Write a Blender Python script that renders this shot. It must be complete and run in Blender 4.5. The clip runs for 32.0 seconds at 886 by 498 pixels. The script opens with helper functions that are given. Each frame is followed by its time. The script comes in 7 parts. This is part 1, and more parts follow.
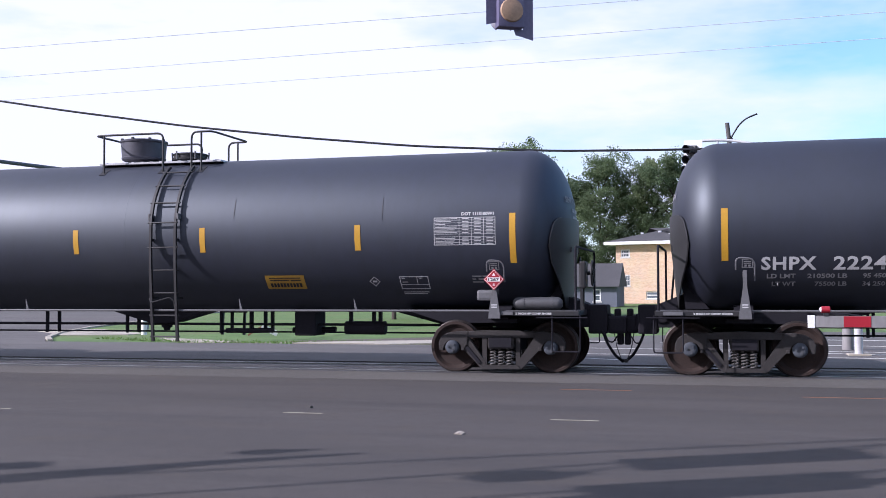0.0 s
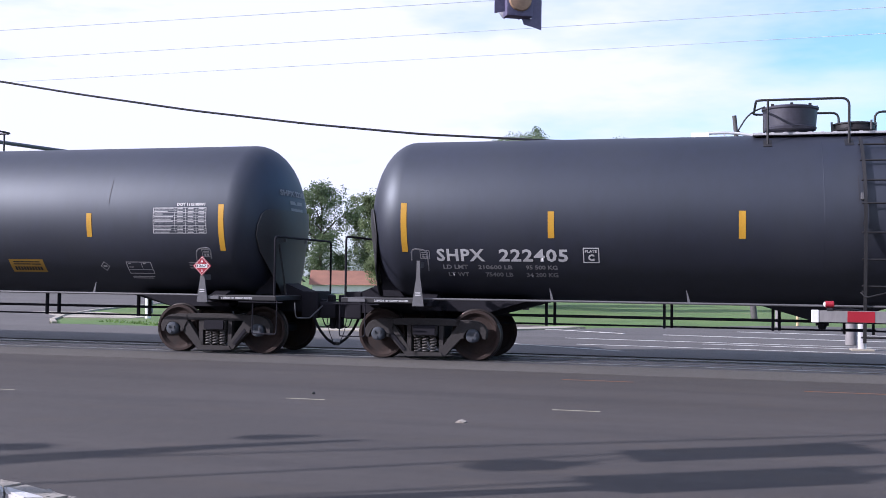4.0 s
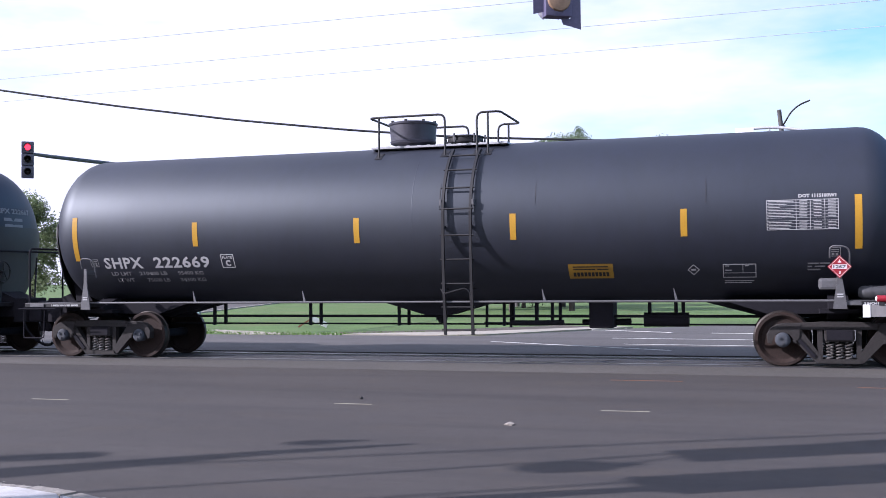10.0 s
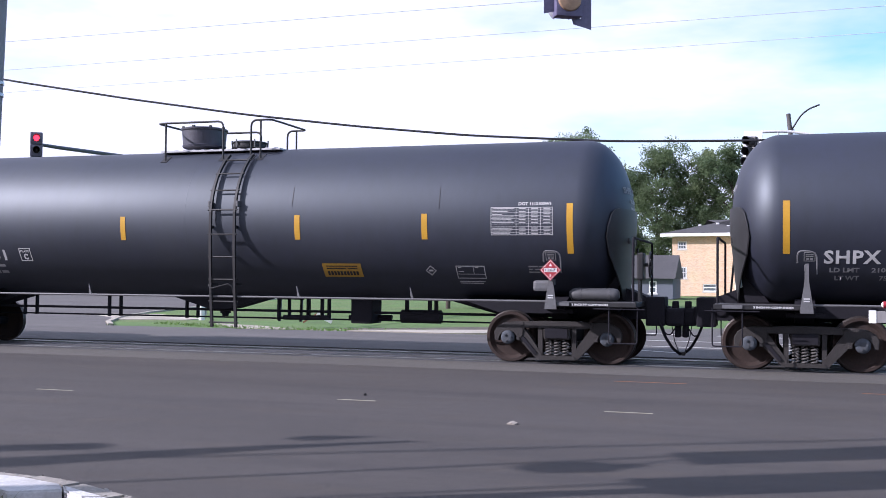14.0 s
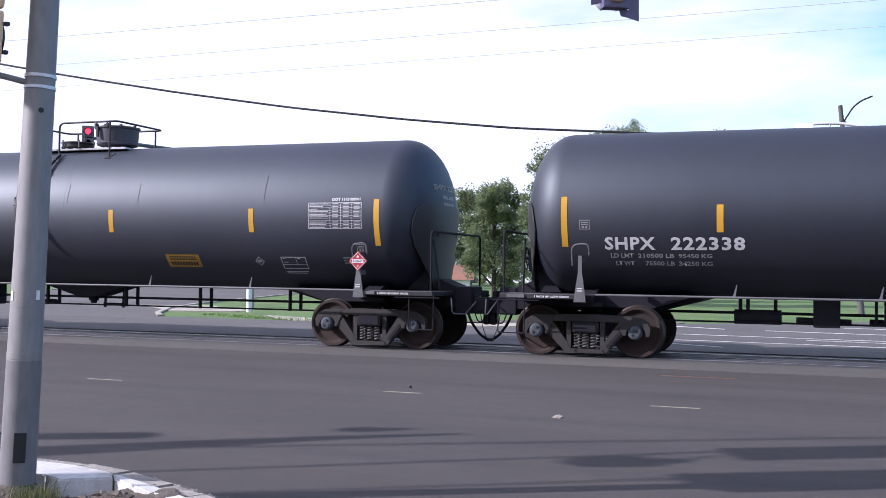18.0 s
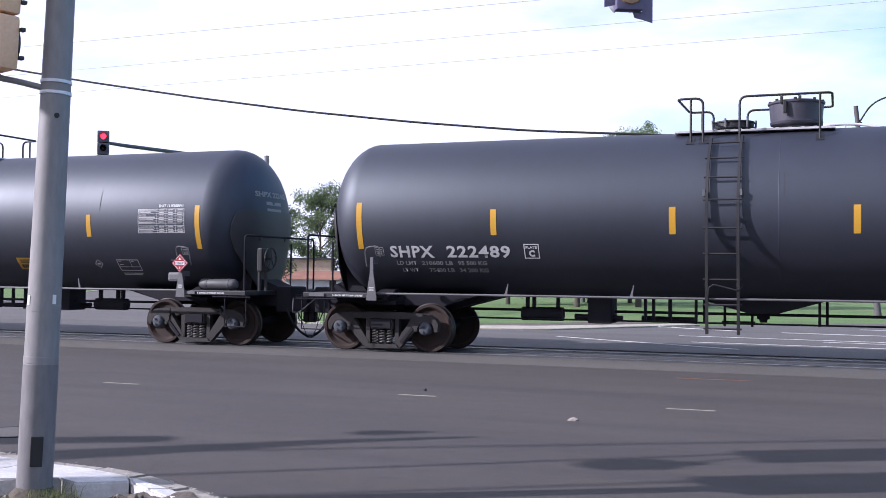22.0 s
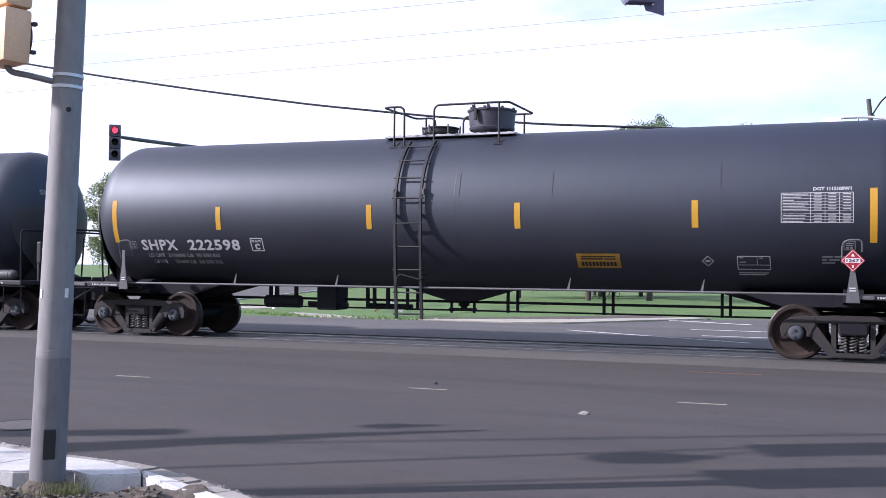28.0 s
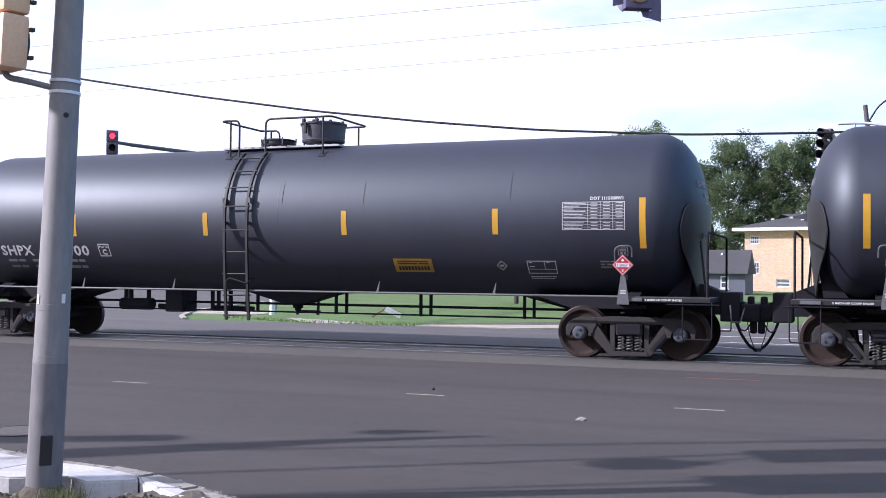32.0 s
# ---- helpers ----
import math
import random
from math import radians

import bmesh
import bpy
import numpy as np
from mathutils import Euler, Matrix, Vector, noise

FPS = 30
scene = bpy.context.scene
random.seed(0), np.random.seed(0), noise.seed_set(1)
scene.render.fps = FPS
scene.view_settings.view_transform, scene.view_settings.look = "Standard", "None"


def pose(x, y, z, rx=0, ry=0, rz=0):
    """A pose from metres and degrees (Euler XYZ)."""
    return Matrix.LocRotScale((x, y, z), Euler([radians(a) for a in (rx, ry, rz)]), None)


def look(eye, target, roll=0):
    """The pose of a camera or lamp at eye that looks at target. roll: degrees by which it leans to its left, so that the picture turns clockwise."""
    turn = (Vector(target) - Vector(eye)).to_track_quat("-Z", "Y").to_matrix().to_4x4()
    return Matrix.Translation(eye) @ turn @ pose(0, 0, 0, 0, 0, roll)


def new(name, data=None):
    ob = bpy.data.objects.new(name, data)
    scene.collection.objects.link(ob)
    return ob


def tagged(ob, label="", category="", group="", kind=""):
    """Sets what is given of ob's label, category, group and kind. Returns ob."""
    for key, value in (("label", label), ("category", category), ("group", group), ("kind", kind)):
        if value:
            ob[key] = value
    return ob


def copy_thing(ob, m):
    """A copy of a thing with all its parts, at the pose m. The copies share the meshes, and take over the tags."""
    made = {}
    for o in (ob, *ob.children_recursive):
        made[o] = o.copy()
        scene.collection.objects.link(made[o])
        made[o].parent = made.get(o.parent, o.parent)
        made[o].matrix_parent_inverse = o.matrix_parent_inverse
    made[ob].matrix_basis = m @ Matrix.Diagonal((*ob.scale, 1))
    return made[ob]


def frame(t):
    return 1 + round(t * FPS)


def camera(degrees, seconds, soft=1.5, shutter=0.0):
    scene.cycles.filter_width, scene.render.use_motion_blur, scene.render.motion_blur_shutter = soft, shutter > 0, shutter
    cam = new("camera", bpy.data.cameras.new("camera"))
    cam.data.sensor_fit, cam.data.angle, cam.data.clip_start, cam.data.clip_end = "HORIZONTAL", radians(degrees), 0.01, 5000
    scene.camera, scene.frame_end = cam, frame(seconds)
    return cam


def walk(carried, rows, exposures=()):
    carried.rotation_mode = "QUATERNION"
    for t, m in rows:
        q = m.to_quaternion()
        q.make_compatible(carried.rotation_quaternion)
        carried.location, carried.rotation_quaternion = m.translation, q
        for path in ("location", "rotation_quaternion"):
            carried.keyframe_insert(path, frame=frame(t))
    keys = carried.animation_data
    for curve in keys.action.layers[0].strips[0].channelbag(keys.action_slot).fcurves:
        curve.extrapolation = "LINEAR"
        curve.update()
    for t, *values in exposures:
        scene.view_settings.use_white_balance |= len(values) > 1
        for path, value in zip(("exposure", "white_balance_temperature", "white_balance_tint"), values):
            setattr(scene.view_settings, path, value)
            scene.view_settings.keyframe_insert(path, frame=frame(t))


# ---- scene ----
cam = camera(45.19, 32.0, soft=0.85)
PATH = [
    (0.0, pose(0, 0, 1.509, 92.12, 0.22, 14.37)),
    (0.5, pose(0, 0, 1.509, 91.98, 0.09, 14.26)),
    (1.0, pose(0, 0, 1.509, 91.99, -0.53, 14.48)),
    (1.5, pose(0, 0, 1.509, 91.81, -0.54, 15.56)),
    (2.0, pose(0, 0, 1.509, 91.48, -0.64, 16.50)),
    (2.5, pose(0, 0, 1.509, 91.82, -0.26, 17.01)),
    (4.5, pose(0, 0, 1.509, 91.46, -0.79, 14.13)),
    (5.0, pose(0, 0, 1.509, 92.17, -1.75, 16.13)),
    (5.5, pose(0, 0, 1.509, 91.77, -1.88, 15.79)),
    (6.0, pose(0, 0, 1.509, 91.51, -0.51, 15.90)),
    (6.5, pose(0, 0, 1.509, 91.16, 0.18, 15.95)),
    (7.0, pose(0, 0, 1.509, 91.21, 0.05, 16.43)),
    (7.5, pose(0, 0, 1.509, 91.20, -0.00, 16.06)),
    (8.0, pose(0, 0, 1.509, 91.41, 0.08, 16.11)),
    (8.5, pose(0, 0, 1.509, 91.48, 0.44, 16.28)),
    (9.0, pose(0, 0, 1.509, 91.50, 0.21, 16.48)),
    (9.5, pose(0, 0, 1.509, 91.59, 0.50, 16.93)),
    (10.0, pose(0, 0, 1.509, 91.66, 0.54, 16.99)),
    (10.5, pose(0, 0, 1.509, 91.47, 0.40, 16.93)),
    (11.0, pose(0, 0, 1.509, 91.37, 0.29, 16.91)),
    (11.5, pose(0, 0, 1.509, 91.47, 0.41, 17.24)),
    (12.0, pose(0, 0, 1.509, 91.67, -0.05, 17.40)),
    (12.5, pose(0, 0, 1.509, 91.41, -0.44, 17.15)),
    (13.0, pose(0, 0, 1.509, 91.27, -0.60, 16.82)),
    (13.5, pose(0, 0, 1.509, 91.42, -0.42, 16.74)),
    (14.0, pose(0, 0, 1.509, 91.55, -0.51, 17.29)),
    (14.5, pose(0, 0, 1.509, 91.59, -0.10, 17.67)),
    (16.5, pose(0, 0, 1.509, 91.40, -0.41, 17.97)),
    (17.0, pose(0, 0, 1.509, 91.39, -0.41, 18.29)),
    (17.5, pose(0, 0, 1.509, 91.24, -0.60, 18.91)),
    (18.0, pose(0, 0, 1.509, 91.14, -0.73, 19.74)),
    (18.5, pose(0, 0, 1.509, 91.12, -0.49, 19.68)),
    (19.0, pose(0, 0, 1.509, 91.21, -0.38, 19.77)),
    (19.5, pose(0, 0, 1.509, 91.12, -0.44, 19.58)),
    (20.0, pose(0, 0, 1.509, 91.05, -0.46, 19.86)),
    (20.5, pose(0, 0, 1.509, 91.26, -0.28, 20.13)),
    (21.0, pose(0, 0, 1.509, 91.55, -0.47, 20.44)),
    (21.5, pose(0, 0, 1.509, 91.24, -0.43, 20.47)),
    (22.0, pose(0, 0, 1.509, 91.29, -0.51, 20.51)),
    (22.5, pose(0, 0, 1.509, 90.92, -0.90, 20.58)),
    (23.0, pose(0, 0, 1.509, 90.82, -0.79, 20.44)),
    (23.5, pose(0, 0, 1.509, 91.02, -0.63, 20.77)),
    (24.0, pose(0, 0, 1.509, 90.78, -0.83, 19.83)),
    (24.5, pose(0, 0, 1.509, 90.87, -0.77, 20.02)),
    (25.0, pose(0, 0, 1.509, 90.98, -0.67, 20.38)),
    (25.5, pose(0, 0, 1.509, 91.15, -0.61, 20.62)),
    (27.5, pose(0, 0, 1.509, 91.02, -0.42, 20.98)),
    (28.0, pose(0, 0, 1.509, 90.94, -0.51, 21.09)),
    (28.5, pose(0, 0, 1.509, 90.81, -0.85, 20.65)),
    (29.0, pose(0, 0, 1.509, 90.76, -1.13, 20.21)),
    (29.5, pose(0, 0, 1.509, 90.69, -1.11, 20.68)),
    (30.0, pose(0, 0, 1.509, 90.79, -0.90, 20.72)),
    (30.5, pose(0, 0, 1.509, 90.95, -0.88, 20.78)),
    (31.0, pose(0, 0, 1.509, 90.92, -0.87, 20.78)),
    (31.5, pose(0, 0, 1.509, 91.04, -0.72, 20.77)),
    (32.0, pose(0, 0, 1.509, 91.25, -0.52, 20.95)),
]

walk(cam, PATH, [(0, 0.43, 5600, 26), (5.5, 0.45, 5600, 26), (7.5, 0.54, 5600, 26), (14, 0.55, 5600, 26), (32, 0.59, 5600, 26)])

# ---- world, sun, exposure ----
SUN_FROM = Vector((-0.87 * math.cos(radians(29)), -0.49 * math.cos(radians(29)), math.sin(radians(29)))).normalized()
world = bpy.data.worlds.new("sky")
scene.world = world
world.use_nodes = True


def build_sky():
    nt = world.node_tree
    nt.nodes.clear()
    out = nt.nodes.new("ShaderNodeOutputWorld")
    bg = nt.nodes.new("ShaderNodeBackground")
    sky = nt.nodes.new("ShaderNodeTexSky")
    sky.sky_type, sky.sun_disc = "NISHITA", False
    sky.sun_elevation = radians(29)
    sky.sun_rotation = math.atan2(SUN_FROM.x, SUN_FROM.y)
    sky.air_density, sky.dust_density, sky.ozone_density = 1.0, 1.5, 1.0
    co = nt.nodes.new("ShaderNodeTexCoord")
    mp = nt.nodes.new("ShaderNodeMapping")
    mp.inputs["Scale"].default_value = (1.0, 1.0, 3.4)
    mp.inputs["Location"].default_value = (0.35, 0.1, 0.2)
    n = nt.nodes.new("ShaderNodeTexNoise")
    n.inputs["Scale"].default_value, n.inputs["Detail"].default_value, n.inputs["Roughness"].default_value = 2.1, 6.0, 0.55
    ramp = nt.nodes.new("ShaderNodeValToRGB")
    ramp.color_ramp.elements[0].position, ramp.color_ramp.elements[1].position = 0.27, 0.48
    mix = nt.nodes.new("ShaderNodeMixRGB")
    mix.inputs["Color2"].default_value = (9.0, 9.2, 9.6, 1)
    nt.links.new(co.outputs["Generated"], mp.inputs["Vector"])
    nt.links.new(mp.outputs[0], n.inputs["Vector"])
    # haze is whiter towards the sun and thins out overhead
    glare = nt.nodes.new("ShaderNodeVectorMath")
    glare.operation = "DOT_PRODUCT"
    glare.inputs[1].default_value = (-0.87, -0.49, 0.0)
    nt.links.new(co.outputs["Generated"], glare.inputs[0])
    near = nt.nodes.new("ShaderNodeMath")
    near.operation = "MULTIPLY_ADD"
    near.inputs[1].default_value = 0.30
    nt.links.new(glare.outputs["Value"], near.inputs[0])
    nt.links.new(n.outputs["Fac"], near.inputs[2])
    nt.links.new(near.outputs[0], ramp.inputs["Fac"])
    sep = nt.nodes.new("ShaderNodeSeparateXYZ")
    nt.links.new(co.outputs["Generated"], sep.inputs[0])
    thin = nt.nodes.new("ShaderNodeMapRange")
    thin.interpolation_type = "SMOOTHSTEP"
    thin.inputs["From Min"].default_value, thin.inputs["From Max"].default_value = 0.25, 0.9
    thin.inputs["To Min"].default_value, thin.inputs["To Max"].default_value = 1.0, 0.8
    nt.links.new(sep.outputs["Z"], thin.inputs["Value"])
    both = nt.nodes.new("ShaderNodeMath")
    both.operation = "MULTIPLY"
    nt.links.new(ramp.outputs["Color"], both.inputs[0])
    nt.links.new(thin.outputs[0], both.inputs[1])
    nt.links.new(both.outputs[0], mix.inputs["Fac"])
    lift = nt.nodes.new("ShaderNodeMixRGB")
    lift.blend_type, lift.inputs["Fac"].default_value = "MULTIPLY", 1.0
    lift.inputs["Color2"].default_value = (1.55, 1.98, 2.0, 1)
    nt.links.new(sky.outputs[0], lift.inputs["Color1"])
    nt.links.new(lift.outputs[0], mix.inputs["Color1"])
    nt.links.new(mix.outputs[0], bg.inputs["Color"])
    bg.inputs["Strength"].default_value = 0.083
    nt.links.new(bg.outputs[0], out.inputs["Surface"])


build_sky()
sun = new("sun", bpy.data.lights.new("sun", "SUN"))
sun.data.energy, sun.data.angle, sun.data.color = 5.0, radians(0.6), (1.0, 0.93, 0.82)
sun.matrix_world = look((0, 0, 60), Vector((0, 0, 60)) - SUN_FROM)

# ---- materials ----
MATS = {}


def material(name, base, rough=0.6, metal=0.0, var=0.25, scale=6.0, bump=0.0, bump_scale=60.0, stain=None, stain_amt=0.0,
             stain_scale=1.2, coords="Object", spec=0.5, by_object=0.0, stretch=(1, 1, 1), rough_var=0.12):
    if name in MATS:
        return MATS[name]
    m = bpy.data.materials.new(name)
    m.use_nodes = True
    nt = m.node_tree
    b = nt.nodes["Principled BSDF"]
    b.inputs["Metallic"].default_value = metal
    b.inputs["Specular IOR Level"].default_value = spec
    co = nt.nodes.new("ShaderNodeTexCoord")
    mp = nt.nodes.new("ShaderNodeMapping")
    mp.inputs["Scale"].default_value = stretch
    nt.links.new(co.outputs[coords], mp.inputs["Vector"])

    def noise_node(s, detail=5.0):
        n = nt.nodes.new("ShaderNodeTexNoise")
        n.inputs["Scale"].default_value, n.inputs["Detail"].default_value, n.inputs["Roughness"].default_value = s, detail, 0.6
        nt.links.new(mp.outputs[0], n.inputs["Vector"])
        return n

    grain, large = noise_node(scale * 7), noise_node(scale * 0.35)
    add = nt.nodes.new("ShaderNodeMath")
    add.operation = "ADD"
    nt.links.new(grain.outputs["Fac"], add.inputs[0])
    nt.links.new(large.outputs["Fac"], add.inputs[1])
    rng = nt.nodes.new("ShaderNodeMapRange")
    rng.inputs["From Min"].default_value, rng.inputs["From Max"].default_value = 0.6, 1.4
    rng.inputs["To Min"].default_value, rng.inputs["To Max"].default_value = 1 - var, 1 + var
    nt.links.new(add.outputs[0], rng.inputs["Value"])
    mul = nt.nodes.new("ShaderNodeMixRGB")
    mul.blend_type = "MULTIPLY"
    mul.inputs["Fac"].default_value = 1.0
    mul.inputs["Color1"].default_value = (*base, 1)
    nt.links.new(rng.outputs[0], mul.inputs["Color2"])
    col = mul.outputs[0]
    if by_object:
        info = nt.nodes.new("ShaderNodeObjectInfo")
        r2 = nt.nodes.new("ShaderNodeMapRange")
        r2.inputs["To Min"].default_value, r2.inputs["To Max"].default_value = 1 - by_object, 1 + by_object
        nt.links.new(info.outputs["Random"], r2.inputs["Value"])
        m2 = nt.nodes.new("ShaderNodeMixRGB")
        m2.blend_type = "MULTIPLY"
        m2.inputs["Fac"].default_value = 1.0
        nt.links.new(col, m2.inputs["Color1"])
        nt.links.new(r2.outputs[0], m2.inputs["Color2"])
        col = m2.outputs[0]
    if stain:
        sn = noise_node(stain_scale, 8.0)
        rp = nt.nodes.new("ShaderNodeMapRange")
        rp.inputs["From Min"].default_value, rp.inputs["From Max"].default_value = 0.5, 0.72
        rp.inputs["To Max"].default_value = stain_amt
        nt.links.new(sn.outputs["Fac"], rp.inputs["Value"])
        m3 = nt.nodes.new("ShaderNodeMixRGB")
        nt.links.new(rp.outputs[0], m3.inputs["Fac"])
        nt.links.new(col, m3.inputs["Color1"])
        m3.inputs["Color2"].default_value = (*stain, 1)
        col = m3.outputs[0]
    nt.links.new(col, b.inputs["Base Color"])
    rr = nt.nodes.new("ShaderNodeMapRange")
    rr.inputs["To Min"].default_value, rr.inputs["To Max"].default_value = max(0.02, rough - rough_var), min(1, rough + rough_var)
    nt.links.new(large.outputs["Fac"], rr.inputs["Value"])
    nt.links.new(rr.outputs[0], b.inputs["Roughness"])
    if bump:
        bn = noise_node(bump_scale, 6.0)
        bp = nt.nodes.new("ShaderNodeBump")
        bp.inputs["Strength"].default_value, bp.inputs["Distance"].default_value = bump, 0.02
        nt.links.new(bn.outputs["Fac"], bp.inputs["Height"])
        nt.links.new(bp.outputs[0], b.inputs["Normal"])
    MATS[name] = m
    return m


def glow(name, colour, strength):
    m = bpy.data.materials.new(name)
    m.use_nodes = True
    b = m.node_tree.nodes["Principled BSDF"]
    b.inputs["Base Color"].default_value = (*colour, 1)
    b.inputs["Emission Color"].default_value = (*colour, 1)
    b.inputs["Emission Strength"].default_value = strength
    return m


def asphalt(name, base, light, dark, brown, rut):
    """Rolled asphalt: stone grain, mottling, traffic streaks along x, oily and brownish stains."""
    m = bpy.data.materials.new(name)
    m.use_nodes = True
    nt = m.node_tree
    b = nt.nodes["Principled BSDF"]
    co = nt.nodes.new("ShaderNodeTexCoord")

    def field(scale, stretch=(1, 1, 1), detail=5.0, rough=0.6):
        mp = nt.nodes.new("ShaderNodeMapping")
        mp.inputs["Scale"].default_value = stretch
        nt.links.new(co.outputs["Object"], mp.inputs["Vector"])
        n = nt.nodes.new("ShaderNodeTexNoise")
        n.inputs["Scale"].default_value, n.inputs["Detail"].default_value, n.inputs["Roughness"].default_value = scale, detail, rough
        nt.links.new(mp.outputs[0], n.inputs["Vector"])
        return n.outputs["Fac"]

    def over(col, fac, tint, lo, hi, amt):
        rp = nt.nodes.new("ShaderNodeMapRange")
        rp.inputs["From Min"].default_value, rp.inputs["From Max"].default_value, rp.inputs["To Max"].default_value = lo, hi, amt
        nt.links.new(fac, rp.inputs["Value"])
        mx = nt.nodes.new("ShaderNodeMixRGB")
        nt.links.new(rp.outputs[0], mx.inputs["Fac"])
        if col is None:
            mx.inputs["Color1"].default_value = (*base, 1)
        else:
            nt.links.new(col, mx.inputs["Color1"])
        mx.inputs["Color2"].default_value = (*tint, 1)
        return mx.outputs[0]

    col = over(None, field(0.33, (0.35, 1, 1)), light, 0.42, 0.72, 0.75)
    col = over(col, field(0.9, (0.12, 1.3, 1), 6.0), dark, 0.48, 0.68, rut)
    col = over(col, field(1.6, (0.5, 1, 1), 7.0), brown, 0.52, 0.70, 0.6)
    col = over(col, field(7.0, (0.6, 1, 1), 6.0, 0.7), dark, 0.50, 0.75, 0.55)
    col = over(col, field(38.0, (1, 1, 1), 4.0, 0.75), light, 0.55, 0.75, 0.7)
    col = over(col, field(75.0, (1, 1, 1), 2.0), dark, 0.58, 0.72, 0.6)
    # hairline cracks
    vo = nt.nodes.new("ShaderNodeTexVoronoi")
    vo.feature, vo.inputs["Scale"].default_value = "DISTANCE_TO_EDGE", 0.28
    wob = nt.nodes.new("ShaderNodeVectorMath")
    wob.operation = "ADD"
    nz = nt.nodes.new("ShaderNodeTexNoise")
    nz.inputs["Scale"].default_value, nz.inputs["Detail"].default_value = 1.4, 6.0
    nt.links.new(co.outputs["Object"], nz.inputs["Vector"])
    nt.links.new(co.outputs["Object"], wob.inputs[0])
    nt.links.new(nz.outputs["Color"], wob.inputs[1])
    nt.links.new(wob.outputs[0], vo.inputs["Vector"])
    col = over(col, vo.outputs["Distance"], dark, 0.006, 0.0, 0.45)
    nt.links.new(col, b.inputs["Base Color"])
    b.inputs["Roughness"].default_value = 0.85
    bp = nt.nodes.new("ShaderNodeBump")
    bp.inputs["Strength"].default_value, bp.inputs["Distance"].default_value = 0.6, 0.012
    nt.links.new(field(60.0, (1, 1, 1), 5.0, 0.7), bp.inputs["Height"])
    nt.links.new(bp.outputs[0], b.inputs["Normal"])
    MATS[name] = m
    return m


M_ASPHALT = asphalt("asphalt", (0.0478, 0.0412, 0.0372), (0.073, 0.063, 0.057), (0.029, 0.0252, 0.0242), (0.060, 0.047, 0.036), 0.65)
M_ASPHALT_FAR = asphalt("asphalt_pale", (0.090, 0.083, 0.077), (0.125, 0.116, 0.106), (0.052, 0.048, 0.046), (0.076, 0.064, 0.053), 0.5)
M_PATCH = material("asphalt_patch", (0.082, 0.075, 0.066), 0.9, var=0.3, scale=2.2, bump=0.4, bump_scale=70, stain=(0.07, 0.065, 0.06), stain_amt=0.7, stain_scale=0.6, stretch=(0.35, 1, 1))
M_CONCRETE = material("concrete", (0.49, 0.48, 0.465), 0.9, var=0.25, scale=5, bump=0.45, bump_scale=50, stain=(0.22, 0.20, 0.17), stain_amt=0.8, stain_scale=1.5, by_object=0.08)
M_KERB = material("weathered_kerb", (0.31, 0.285, 0.245), 0.95, var=0.4, scale=6, bump=0.9, bump_scale=22, stain=(0.12, 0.105, 0.09), stain_amt=0.9, stain_scale=5.0, by_object=0.12)
M_WALK = material("far_concrete", (0.36, 0.325, 0.265), 0.95, var=0.3, scale=2, bump=0.3, stain=(0.17, 0.16, 0.12), stain_amt=0.8, stain_scale=0.8)
M_RUBBLE = material("pale_rubble", (0.21, 0.185, 0.15), 0.95, var=0.5, scale=8, bump=0.5)
M_PALE_RUBBLE = material("pale_concrete_rubble", (0.27, 0.25, 0.20), 0.95, var=0.5, scale=6, bump=0.5)
M_PANEL = material("crossing_panel", (0.038, 0.037, 0.04), 0.7, var=0.3, scale=4, bump=0.3, stain=(0.075, 0.068, 0.062), stain_amt=0.6, by_object=0.1, stretch=(0.12, 2.5, 1))
M_BALLAST = material("ballast", (0.08, 0.076, 0.074), 0.95, var=0.6, scale=5, bump=1.0, bump_scale=18)
M_BALLAST_DARK = material("oily_ballast", (0.035, 0.035, 0.04), 0.9, var=0.6, scale=6, bump=1.0, bump_scale=20)
M_TIE = material("old_timber", (0.05, 0.043, 0.038), 0.9, var=0.4, scale=3, bump=0.5, bump_scale=20, by_object=0.25, stretch=(1, 0.3, 1))
M_GRASS = material("grass", (0.082, 0.148, 0.034), 0.95, var=0.4, scale=1.5, bump=0.8, bump_scale=30, stain=(0.15, 0.16, 0.06), stain_amt=0.7, stain_scale=0.3)
M_DIRT = material("dry_soil", (0.088, 0.072, 0.056), 0.95, var=0.75, scale=6, bump=1.0, bump_scale=25)
M_WHITE_LINE = material("road_paint", (0.60, 0.60, 0.57), 0.8, var=0.3, scale=8, stain=(0.15, 0.15, 0.14), stain_amt=0.8, stain_scale=3)
M_OLD_LINE = material("worn_road_paint", (0.26, 0.24, 0.18), 0.8, var=0.3, scale=8, stain=(0.1, 0.1, 0.09), stain_amt=0.7, stain_scale=6)
M_RAIL = material("rail_steel", (0.32, 0.31, 0.30), 0.35, metal=0.9, var=0.2, stain=(0.12, 0.07, 0.04), stain_amt=0.5, stain_scale=3)
M_TANK = material("tank_paint", (0.0066, 0.0070, 0.0165), 0.56, var=0.5, scale=0.8, spec=0.93, stain=(0.012, 0.012, 0.017), stain_amt=0.6, stain_scale=0.6, stretch=(1, 1, 0.35), by_object=0.12, rough_var=0.10)
M_TANK.node_tree.nodes["Principled BSDF"].inputs["Specular Tint"].default_value = (0.84, 0.93, 1.0, 1)
# dome set lighter and bluer than the tank
M_DOME = material("faded_dome_paint", (0.036, 0.035, 0.052), 0.55, var=0.35, scale=3, spec=0.7, stain=(0.02, 0.02, 0.028), stain_amt=0.6, stain_scale=2)
M_SCUFF = material("rubbed_paint", (0.028, 0.028, 0.034), 0.6, var=0.4, scale=6)
